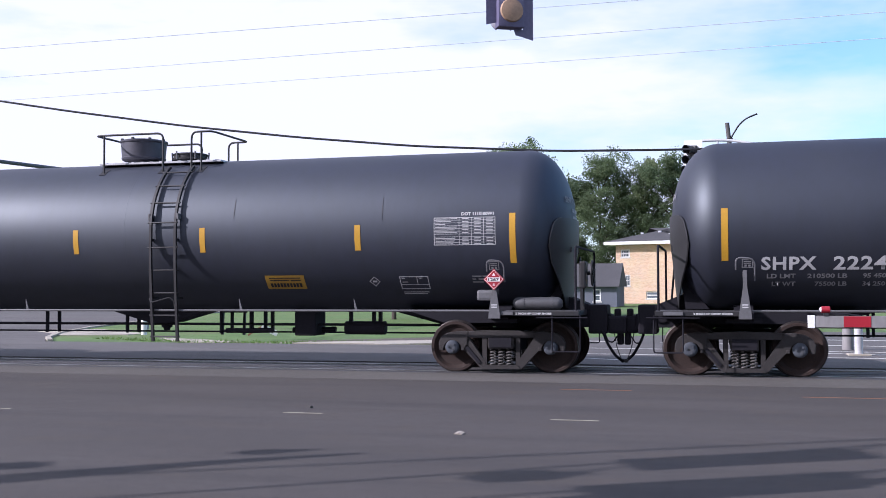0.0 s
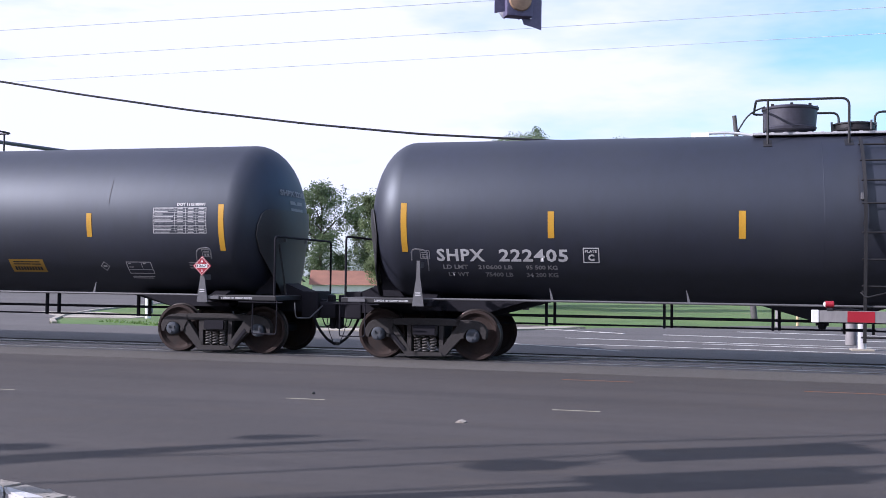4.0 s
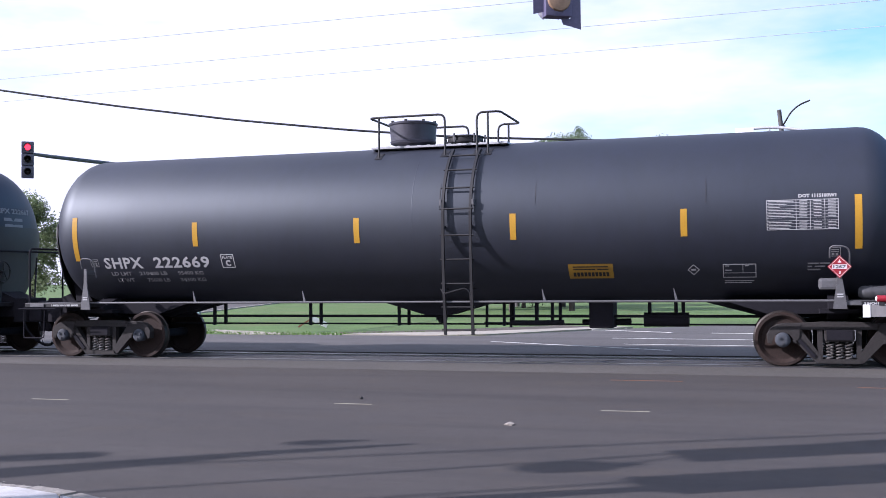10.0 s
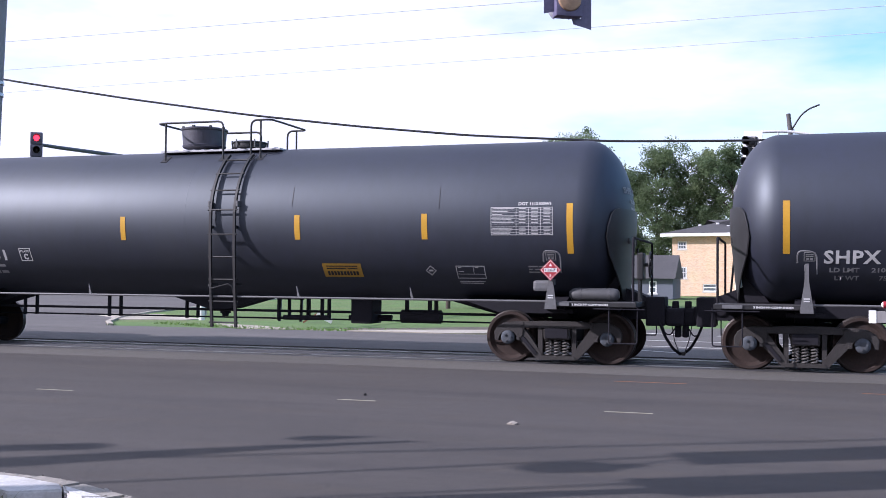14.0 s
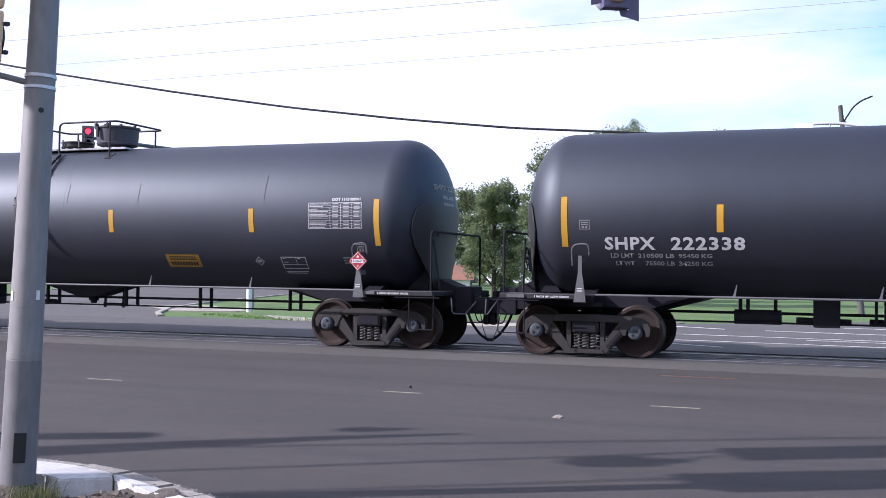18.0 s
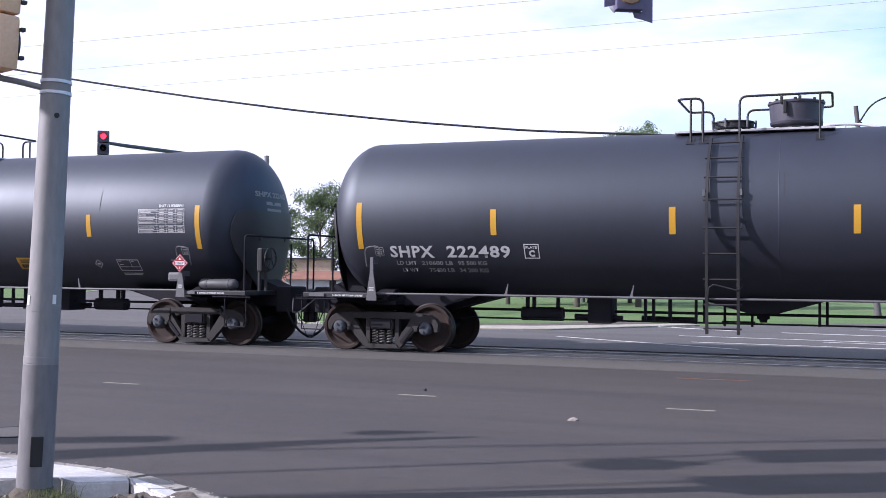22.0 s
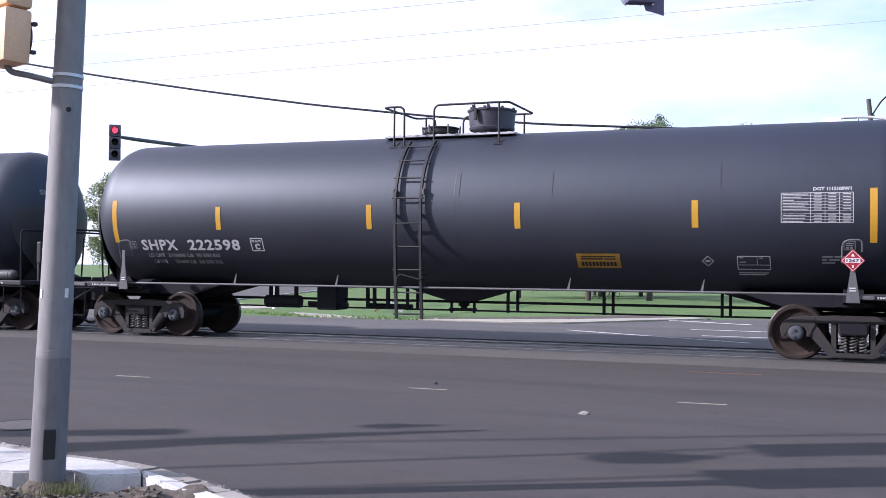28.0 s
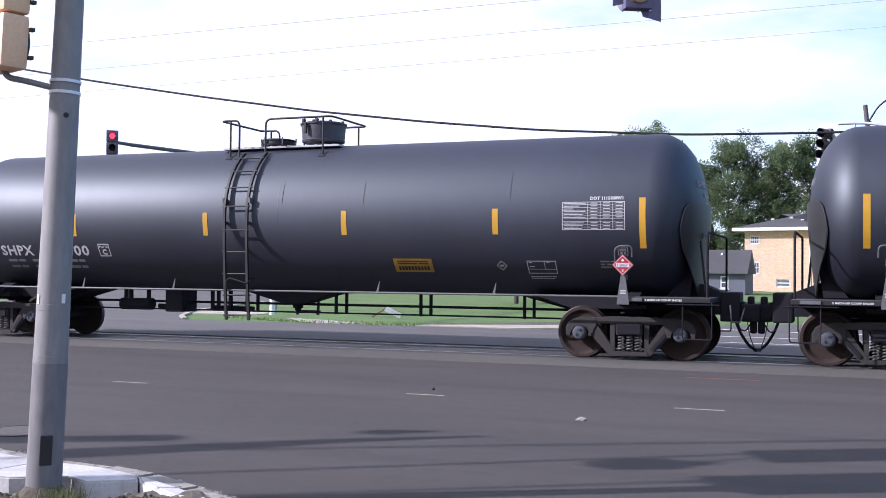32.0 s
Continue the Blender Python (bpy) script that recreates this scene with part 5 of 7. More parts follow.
    for x, y, l in ((-13.2, 12.2, 0.5), (-9.28, 11.85, 0.55), (-5.15, 12.22, 0.5), (-1.86, 12.22, 0.55)):
        slab("old_mark", rect(x, x + l, y - 0.02, y + 0.02), -0.02, 0.0, M_OLD_LINE, "short worn pale paint mark on the road", "road marking")
    for x, y, l in ((-2.27, 15.9, 1.05), (1.13, 15.46, 1.2)):
        slab("red_mark", rect(x, x + l, y - 0.018, y + 0.018), -0.02, 0.0, M_RUST, "thin faded red survey line on the road", "road marking")
    # debris: a crushed carton scrap and a pebble
    bm = bmesh.new()
    prism(bm, [(-0.055, 0.0), (0.045, 0.0), (0.05, 0.012), (0.0, 0.026), (-0.04, 0.016)], "y", -0.028, 0.028)
    for v in bm.verts:
        v.co += Vector((0.02 * v.co.y, 0, 0.25 * v.co.y)) * (1 if v.co.z > 0.01 else 0)
    tagged(part("litter", bm, M_LITTER, m=pose(-2.60, 10.81, -0.004, 0, 0, -18)), "crushed pale carton scrap lying on the road", "litter")
    bm = revolve(bmesh.new(), [(-0.02, 0.0), (-0.015, 0.02), (0.005, 0.022), (0.018, 0.012), (0.02, 0.0)], "z", 7)
    tagged(part("pebble", bm, M_INK, m=pose(-5.0, 12.75, 0.01, 0, 0, 20)), "small dark stone on the road", "stone")


KERB = [(-13, 7.5), (-10.5, 7.3), (-8.4, 6.98), (-7.0, 6.68), (-6.05, 6.43), (-5.3, 6.25), (-4.8, 6.19), (-4.36, 6.07), (-3.86, 5.83), (-3.53, 5.64), (-3.23, 5.46), (-2.86, 5.12), (-2.6, 4.65), (-2.42, 4.1), (-2.3, 3.4), (-2.25, 2.4), (-2.2, 0), (-2.2, -6)]


def offset_line(pts, d):
    out = []
    for i, p in enumerate(pts):
        a, b = Vector(pts[max(i - 1, 0)]), Vector(pts[min(i + 1, len(pts) - 1)])
        t = (b - a).normalized()
        out.append(Vector(p) + Vector((t.y, -t.x)) * d)
    return out


def build_corner():
    """The kerb, pavement slabs and rough soil round the near signal pole."""
    walkp = tagged(new("pavement"), "sunlit pale concrete kerb and pavement at the corner", "pavement", kind="structure")
    outer, kerb_in, slab_in = [Vector(p) for p in KERB], offset_line(KERB, 0.17), offset_line(KERB, 0.80)

    def block(name, pts, z1, mat, chip):
        bm = prism(bmesh.new(), pts, "z", -0.2, z1)
        es = [e for e in bm.edges if all(v.co.z > 0 for v in e.verts)]
        bmesh.ops.bevel(bm, geom=es, offset=chip, segments=2, affect="EDGES")
        part(name, bm, mat, walkp)

    for i in range(len(KERB) - 1):
        p, q, r, s = outer[i], outer[i + 1], kerb_in[i + 1], kerb_in[i]
        u = (q - p).normalized() * 0.003
        block("kerb_stone", [p + u, q - u, r - u, s + u], 0.135 - 0.004 * (i % 3), M_KERB, 0.022)
        if i < 5:
            p, q, r, s = kerb_in[i], kerb_in[i + 1], slab_in[i + 1], slab_in[i]
            block("slab", [p + u, q - u, r - u, s + u], 0.148 - 0.003 * (i % 3), M_CONCRETE, 0.012)
    # the slab behind the pole ends in a broken slant; the next follows the bend
    block("slab", [kerb_in[5] + Vector((0.004, 0)), kerb_in[6], kerb_in[7] + Vector((-0.01, 0.004)), Vector((-4.31, 5.765)), Vector((-4.58, 5.585)), Vector((-4.80, 5.70)), Vector((-5.12, 5.50)), slab_in[5] + Vector((0.004, 0))], 0.148, M_CONCRETE, 0.012)
    inner = [Vector(q) for q in ((-4.285, 5.75), (-4.07, 5.62), (-3.85, 5.5), (-3.53, 5.30), (-3.24, 5.06))]
    for i in range(4):
        a, b = kerb_in[7 + i], kerb_in[8 + i]
        block("slab", [a + Vector((0.004, 0)), b, inner[i + 1], inner[i] + Vector((0.004, 0))], 0.146 - 0.002 * (i % 2), M_CONCRETE, 0.012)
    # gutter strip along the kerb
    gut = offset_line(KERB, -0.32)
    for i in range(len(KERB) - 1):
        p, q, r, s = outer[i], outer[i + 1], gut[i + 1], gut[i]
        part("gutter", prism(bmesh.new(), [p, q, r, s], "z", -0.1, 0.004), M_PATCH, walkp)
    # soil behind, uneven
    fine = []
    for a, b in zip(KERB, KERB[1:]):
        fine += [Vector(a).lerp(Vector(b), i / 8) for i in range(8)]
    bm = bmesh.new()
    rows = []
    for j in range(33):
        rows.append([bm.verts.new((p.x, p.y, 0.0)) for p in offset_line([(p.x, p.y) for p in fine], 0.12 + 0.085 * j)])
    for u, v in zip(rows, rows[1:]):
        for i in range(len(u) - 1):
            bm.faces.new((u[i], u[i + 1], v[i + 1], v[i]))
    for v in bm.verts:
        v.co.z = 0.045 + 0.075 * min(1.0, max(0.0, (v.co.x + 4.35) / 0.35)) + 0.06 * noise.noise(v.co * 1.7) + 0.05 * noise.noise(v.co * 6.0) + 0.03 * noise.noise(v.co * 15.0) + 0.016 * noise.noise(v.co * 37.0)
    tagged(part("soil", bm, M_DIRT, smooth=True), "rough dry soil with stones behind the kerb", "soil", kind="structure")
    # clods and stones on the soil, crumbs along the broken kerb edge
    rnd = random.Random(3)

    def crumb(bm, x, y, z, r, flat):
        q = Euler((rnd.uniform(-0.5, 0.5), rnd.uniform(-0.5, 0.5), rnd.random() * 6)).to_matrix()
        ring = [rnd.uniform(0.7, 1.2) for _ in range(6)]
        pts = [(ring[k] * math.cos(k * 1.047), ring[k] * math.sin(k * 1.047), rnd.uniform(-0.2, 0.2) * flat) for k in range(6)]
        vs = [bm.verts.new(Vector((x, y, z)) + q @ Vector(p) * r) for p in pts + [(rnd.uniform(-0.3, 0.3), rnd.uniform(-0.3, 0.3), flat), (0, 0, -flat)]]
        for k in range(6):
            bm.faces.new((vs[k], vs[(k + 1) % 6], vs[6])), bm.faces.new((vs[(k + 1) % 6], vs[k], vs[7]))

    bm = bmesh.new()
    for i in range(3600):
        x, y = rnd.uniform(-6.6, -2.9), rnd.uniform(3.6, 5.9)
        if (x + 3.0) * 0.62 + (y - 4.6) * 0.78 > (-0.15 if x < -4.3 else 0.05):
            continue
        r = rnd.uniform(0.006, 0.024) * (2.2 if rnd.random() < 0.08 else 1)
        z = 0.05 + 0.075 * min(1.0, max(0.0, (x + 4.35) / 0.35)) + 0.06 * noise.noise(Vector((x, y, 0.0)) * 1.7) + 0.05 * noise.noise(Vector((x, y, 0.0)) * 6.0)
        crumb(bm, x, y, z, r, rnd.uniform(0.35, 0.8))
    tagged(part("clods", bm, M_DIRT), "scattered clods and small stones on dry soil", "stones", kind="stuff")
    bm = bmesh.new()
    for i in range(420):
        x, y = rnd.uniform(-6.4, -2.9), rnd.uniform(3.7, 5.9)
        if (x + 3.0) * 0.62 + (y - 4.6) * 0.78 > (-0.15 if x < -4.3 else 0.05):
            continue
        z = 0.055 + 0.075 * min(1.0, max(0.0, (x + 4.35) / 0.35)) + 0.06 * noise.noise(Vector((x, y, 0.0)) * 1.7) + 0.05 * noise.noise(Vector((x, y, 0.0)) * 6.0)
        crumb(bm, x, y, z, rnd.uniform(0.005, 0.022), rnd.uniform(0.3, 0.6))
    tagged(part("rubble", bm, M_RUBBLE), "pale broken stones lying on dark soil", "stones", kind="stuff")
    bm = bmesh.new()
    for a, b in zip(KERB[2:12], KERB[3:13]):
        d = (Vector(b) - Vector(a)).normalized()
        for i in range(16):
            f = rnd.random()
            p = Vector(a).lerp(Vector(b), f)
            off = rnd.gauss(0.0, 0.05)
            p += Vector((d.y, -d.x)) * off
            z = 0.132 if off > 0.01 else max(0.0, 0.12 + off * 2.2 * rnd.random() * 2)
            crumb(bm, p.x, p.y, z, rnd.uniform(0.006, 0.020), rnd.uniform(0.12, 0.3))
    tagged(part("kerb_crumbs", bm, M_KERB), "broken concrete crumbs and grit along the kerb edge", "stones", kind="stuff")
    # grass tufts
    bm = bmesh.new()
    for cx, cy, n, s in ((-4.66, 5.42, 150, 0.13), (-4.58, 5.44, 60, 0.10), (-4.82, 5.30, 26, 0.14), (-5.0, 5.2, 30, 0.16), (-5.6, 5.0, 70, 0.35), (-3.85, 5.62, 8, 0.16), (-3.65, 5.46, 6, 0.16)):
        for i in range(n):
            x, y = cx + rnd.gauss(0, s * 0.5), cy + rnd.gauss(0, s * 0.45)
            h, a, w = rnd.uniform(0.015, 0.11), rnd.uniform(0, 6.28), rnd.uniform(0.002, 0.0042)
            lean = rnd.uniform(0.02, 0.18)
            dx, dy = math.cos(a), math.sin(a)
            p = [Vector((x - dy * w, y + dx * w, 0.03)), Vector((x + dy * w, y - dx * w, 0.03)),
                 Vector((x + dx * lean * 0.4 + dy * w * 0.7, y + dy * lean * 0.4 - dx * w * 0.7, 0.05 + h * 0.65)), Vector((x + dx * lean * 0.4 - dy * w * 0.7, y + dy * lean * 0.4 + dx * w * 0.7, 0.05 + h * 0.65)), Vector((x + dx * lean, y + dy * lean, 0.05 + h))]
            v = [bm.verts.new(q) for q in p]
            bm.faces.new((v[0], v[1], v[2], v[3])), bm.faces.new((v[3], v[2], v[4]))
    tagged(part("grass_tuft", bm, M_BLADE), "tufts of long green grass round the pole's foot", "grass", kind="stuff")
    bm = revolve(bmesh.new(), [(-0.02, 0.0), (-0.02, 0.30), (0.004, 0.30), (0.006, 0.28), (0.003, 0.0)], "z", 32)
    lid = tagged(part("manhole_cover", bm, M_PATCH, m=pose(-7.2, 7.9, 0), smooth=30), "round dusty iron manhole cover in the road", "manhole cover")
    part("cover_rim", revolve(bmesh.new(), [(-0.02, 0.305), (0.006, 0.305), (0.006, 0.36), (-0.02, 0.36)], "z", 32, closed=True), M_INK, lid, "dark iron rim")


# ---- signals, poles and wires ----
def signal_head(name, m, housing, label, lit=None, backplate=True, sections=3, group="", mat_plate=None, dome=True, lens_r=0.15, dome_mat=None, visor_mat=None, torn=False, s=0.355, w=0.34, visors=True):
    """A signal head hung at the pose m: its face looks along -y of its own space, its top at z = 0."""
    h = thing(name, label, "traffic light", group, m=m)
    for i in range(sections):
        zc = -s * (i + 0.5)
        bm = box(bmesh.new(), -w / 2, w / 2, -0.09, 0.09, zc - s / 2 + 0.004, zc + s / 2 - 0.004, 0.03)
        if dome and dome_mat:
            part("rear_cap", revolve(bmesh.new(), [(0.08, 0.0), (0.08, 0.15), (0.12, 0.135), (0.135, 0.06), (0.137, 0.0)], "y", 24, (0, 0, zc + 0.03)), dome_mat, h, "faded tan round rear cap", smooth=35)
        elif dome:
            revolve(bm, [(0.08, 0.0), (0.08, 0.13), (0.12, 0.115), (0.135, 0.06), (0.137, 0.0)], "y", 24, (0, 0, zc))
        part("housing", bm, housing, h, smooth=35)
        part("lens", revolve(bmesh.new(), [(-0.09, lens_r), (-0.105, lens_r), (-0.125, lens_r * 0.5), (-0.13, 0.0)], "y", 24, (0, 0, zc)), M_RED_ON if lit == i else M_LENS_DARK, h, "lit red lens" if lit == i else "unlit dark lens", smooth=True)
        if not visors:
            continue
        bm = bmesh.new()
        seg = 22
        rows = []
        for k in range(seg + 1):
            a = radians(-55 + 290 * k / seg)
            ln = 0.28 - 0.10 * (0.5 - 0.5 * math.sin(a))
            rows.append([bm.verts.new((r * math.cos(a), y, zc + r * math.sin(a))) for r, y in ((lens_r + 0.005, -0.09), (lens_r + 0.005, -0.09 - ln), (lens_r + 0.012, -0.09 - ln), (lens_r + 0.012, -0.09))])
        for u, v in zip(rows, rows[1:]):
            for k in range(4):
                bm.faces.new((u[k], u[(k + 1) % 4], v[(k + 1) % 4], v[k]))
        bm.faces.new(rows[0]), bm.faces.new(rows[-1][::-1])
        part("visor", bm, visor_mat or (M_SIGBLACK if housing is not M_TAN else M_TAN), h, smooth=30)
    if torn:
        low, top = -s * sections - 0.13, 0.13
        for pts in ([(0.30, top), (0.30, low + 0.17), (0.17, low + 0.2), (0.17, top)], [(-0.30, top), (-0.30, low), (-0.17, low + 0.035), (-0.17, top)], [(-0.17, low + 0.13), (-0.17, low + 0.035), (-0.075, low + 0.055), (-0.05, low + 0.13)]):
            part("backplate", prism(bmesh.new(), pts, "y", 0.0, 0.008), mat_plate or M_SIGBLACK, h, "torn dark backplate piece")
        part("plate_splinter", prism(bmesh.new(), [(0.17, low + 0.18), (0.12, low + 0.12), (0.09, low + 0.18)], "y", 0.0, 0.008), mat_plate or M_SIGBLACK, h)
    elif backplate:
        bm = bmesh.new()
        hh, ww = s * sections, w / 2
        for x0, x1, z0, z1 in ((-ww - 0.13, -ww + 0.0, -hh - 0.13, 0.13), (ww, ww + 0.13, -hh - 0.13, 0.13), (-ww, ww, 0.0, 0.13), (-ww, ww, -hh - 0.13, -hh)):
            box(bm, x0, x1, 0.0, 0.008, z0, z1)
        part("backplate", bm, mat_plate or M_SIGBLACK, h)
    return h


def build_near_pole():
    """The steel signal pole at the near corner with its bracketed head."""
    tilt = Matrix.Rotation(radians(-2.0), 4, Vector((0.66, -0.75, 0)))
    p = thing("signal_pole", "grey galvanised steel traffic signal pole at the corner", "signal pole", m=pose(-4.852, 5.51, 0) @ tilt)
    bm = revolve(bmesh.new(), [(0.88, 0.107), (2.0, 0.098), (3.3, 0.088), (7.2, 0.068), (7.25, 0.0)], "z", 36)
    part("shaft", bm, M_GALV, p, smooth=30)
    # below the seam the pole takes a darker galvanised tone
    part("pole_foot", revolve(bmesh.new(), [(-0.1, 0.112), (0.2, 0.111), (0.90, 0.1085), (0.905, 0.10)], "z", 36), M_GALV_DARK, p, "darker lower part of the pole", smooth=30)
    part("pole_base", revolve(bmesh.new(), [(-0.05, 0.21), (0.03, 0.19), (0.10, 0.13), (0.125, 0.108)], "z", 11), M_DIRT, p, "crusted earth collar round the foot")
    for z in (2.653, 2.727):
        part("steel_band", revolve(bmesh.new(), [(z - 0.010, 0.088), (z - 0.010, 0.099), (z + 0.010, 0.099), (z + 0.010, 0.088)], "z", 32, closed=True), M_STRAP, p, "bright steel strap", smooth=30)
    for z, r in ((0.93, 0.1085), (1.26, 0.1055)):
        part("weld_ring", revolve(bmesh.new(), [(z - 0.025, r - 0.006), (z - 0.02, r), (z + 0.02, r), (z + 0.025, r - 0.006)], "z", 32, closed=True), M_GALV, p, smooth=30)
    # hand hole plate and round plug
    d = Vector((4.84, -5.52)).normalized()
    a = math.degrees(math.atan2(d.y, d.x))
    part("hand_hole", box(bmesh.new(), 0.085, 0.115, -0.038, 0.038, 0.26, 0.45, 0.006), M_INK, p, "dark hand hole", m=pose(0, 0, 0, 0, 0, a + 1))
    part("plug", revolve(bmesh.new(), [(0.08, 0.0), (0.08, 0.017), (0.098, 0.017), (0.100, 0.0)], "x", 14), M_INK, p, m=pose(0, 0, 2.50, 0, 0, a + 8))
    part("sticker", box(bmesh.new(), 0.085, 0.1075, -0.012, 0.012, -0.03, 0.03), M_WHITE, p, "small white sticker", m=pose(0, 0, 1.32, 0, 0, a + 34))
    part("sticker", box(bmesh.new(), 0.085, 0.1075, -0.012, 0.012, -0.03, 0.03), M_WHITE, p, "small white sticker", m=pose(0, 0, 1.31, 0, 0, a - 62))
    # bracket to the side head
    left = Vector((-0.752, -0.659))
    pts = [(0, 0, 2.67), (left.x * 0.24, left.y * 0.24, 2.71), (left.x * 0.355, left.y * 0.355, 2.72), (left.x * 0.385, left.y * 0.385, 2.8)]
    part("bracket_arm", tube(bmesh.new(), rounded(pts, 0.08), 0.02, 10), M_GALV, p, smooth=True)
    pts = [(0, 0, 4.0), (left.x * 0.30, left.y * 0.30, 4.0), (left.x * 0.37, left.y * 0.37, 3.95)]
    part("bracket_arm", tube(bmesh.new(), rounded(pts, 0.08), 0.02, 10), M_GALV, p, smooth=True)
    h = signal_head("side_signal", pose(-4.852, 5.51, 0) @ tilt @ pose(left.x * 0.385, left.y * 0.385, 3.82, 0, 0, 158), M_TAN, "tan traffic light on a pole bracket, its back turned", backplate=False, group="traffic lights", dome=False, visors=False)
    for i in range(3):
        for z in (-0.09, -0.27):
            part("latch", box(bmesh.new(), -0.19, -0.15, -0.115, -0.085, z - 0.355 * i - 0.012, z - 0.355 * i + 0.012, 0.004), M_SIGBLACK, h)
    # arm over the road with a drop pipe for the overhead head
    inv = (pose(-4.852, 5.51, 0) @ tilt).inverted()
    pts = [inv @ Vector(q) for q in ((-4.6, 5.74, 7.0), (-3.6, 9.0, 7.1), (-2.2, 13.4, 7.05))]
    part("mast_arm", tube(bmesh.new(), rounded(pts, 2.0, 6), 0.06, 12, 0.04), M_GALV, p, smooth=True)
    part("drop_pipe", tube(bmesh.new(), [inv @ Vector((-2.38, 12.75, 7.06)), inv @ Vector((-2.38, 12.75, 5.7))], 0.03, 10), M_GALV, p, smooth=True)
    return p


def build_overhead_signal():
    """The head that hangs over the road, its arm above the view."""
    signal_head("overhead_signal", pose(-2.41, 12.75, 5.75, 0, 0, -152), M_NAVY, "traffic light with torn navy backplate hung over the road", group="traffic lights", mat_plate=M_NAVY, dome_mat=M_TAN_DULL, visor_mat=M_VISOR, torn=True)


def build_off_poles():
    """Unseen poles, span wires and signals beside the view, added to shadow the road."""
    # unseen pole; arm and blob sized to cast a wide tapering shadow
    p = thing("street_lamp", "unseen steel pole, its thick arm shaped for a road shadow", "street lamp", m=pose(-15.6, 1.4, 0))
    part("shaft", revolve(bmesh.new(), [(-0.1, 0.14), (5.6, 0.10), (5.65, 0.0)], "z", 24), M_GALV, p, smooth=30)
    part("lamp_arm", tube(bmesh.new(), [(0, 0, 5.5), (1.4, 1.2, 5.5), (2.67, 2.30, 5.5), (3.77, 3.09, 5.5)], 0.30, 12, 0.045), M_GALV, p, smooth=True)
    part("lamp_box", revolve(bmesh.new(), [(5.36, 0.0), (5.36, 0.10), (5.45, 0.18), (5.6, 0.10), (5.72, 0.06), (5.74, 0.0)], "z", 7, (2.92, 3.0, 0)), M_GALV, p, smooth=35)
    # unseen pole set where its shadow makes a second band
    p = thing("utility_pole", "unseen short wooden pole placed for a shadow band", "utility pole", m=pose(-13.5, 3.74, 0))
    part("shaft", revolve(bmesh.new(), [(-0.1, 0.22), (4.85, 0.18), (4.9, 0.0)], "z", 24), M_POLEWOOD, p, smooth=30)
    part("cap", revolve(bmesh.new(), [(4.8, 0.19), (4.92, 0.19), (4.97, 0.0)], "z", 16), M_GALV, p, smooth=35)
    k = Vector((SUN_FROM.x, SUN_FROM.y)) / SUN_FROM.z
    for name, (x0, y0), (x1, y1), h, r in (("power_line", (-4.52, 8.01), (1.31, 11.23), 8.0, 0.045), ("span_wire", (-4.78, 6.64), (-1.92, 8.61), 5.9, 0.034), ("span_wire", (-2.99, 6.76), (-0.89, 8.08), 5.9, 0.034)):
        d = Vector((x1 - x0, y1 - y0)).normalized()
        c = Vector((x0, y0)) + k * h
        w = part(name, tube(bmesh.new(), [(c.x - d.x * 30, c.y - d.y * 30, h), (c.x + d.x * 15, c.y + d.y * 15, h)], r, 6), M_WIRE, smooth=True)
        tagged(w, "dark wire hung over the near road", "wire", "wires over the road")
    # unseen support added for the power line's left end
    for x, y, h in ((-41.3, -12.0, 8.3),):
        p = thing("utility_pole", "tall weathered wooden pole at the wire's end", "utility pole", m=pose(x, y, 0))
        part("shaft", revolve(bmesh.new(), [(-0.1, 0.18), (h, 0.12), (h + 0.05, 0.0)], "z", 20), M_POLEWOOD, p, smooth=30)
    # unseen heads placed where their shadows make two bands
    turn = math.degrees(math.atan2(-SUN_FROM.x, SUN_FROM.y)) + 180
    for x, y in ((-7.77, 5.3), (-7.97, 3.95)):
        h = signal_head("span_signal", pose(x, y, 5.66, 0, 0, turn), M_SIGBLACK, "unseen black traffic light hung for its road shadow", group="traffic lights")
        wire = Vector((x, (5.74 if y > 5 else 4.23), 5.9))
        part("hanger", tube(bmesh.new(), [(0, 0, -0.02), h.matrix_basis.inverted() @ wire], 0.02, 8), M_GALV, h)
    # unseen drum, shaped only for a rounded shadow on the road
    b = thing("warning_beacon", "unseen squat drum hung for its road shadow", "beacon", m=pose(-9.66, 3.95, 5.2))
    part("drum", revolve(bmesh.new(), [(-0.22, 0.0), (-0.24, 0.12), (-0.16, 0.24), (0.06, 0.26), (0.1, 0.12), (0.26, 0.1), (0.27, 0.0)], "z", 8), M_SIGBLACK, b, smooth=35)
    part("hanger", tube(bmesh.new(), [(0, 0, 0.2), (0, 0.45, 0.70)], 0.02, 8), M_GALV, b)


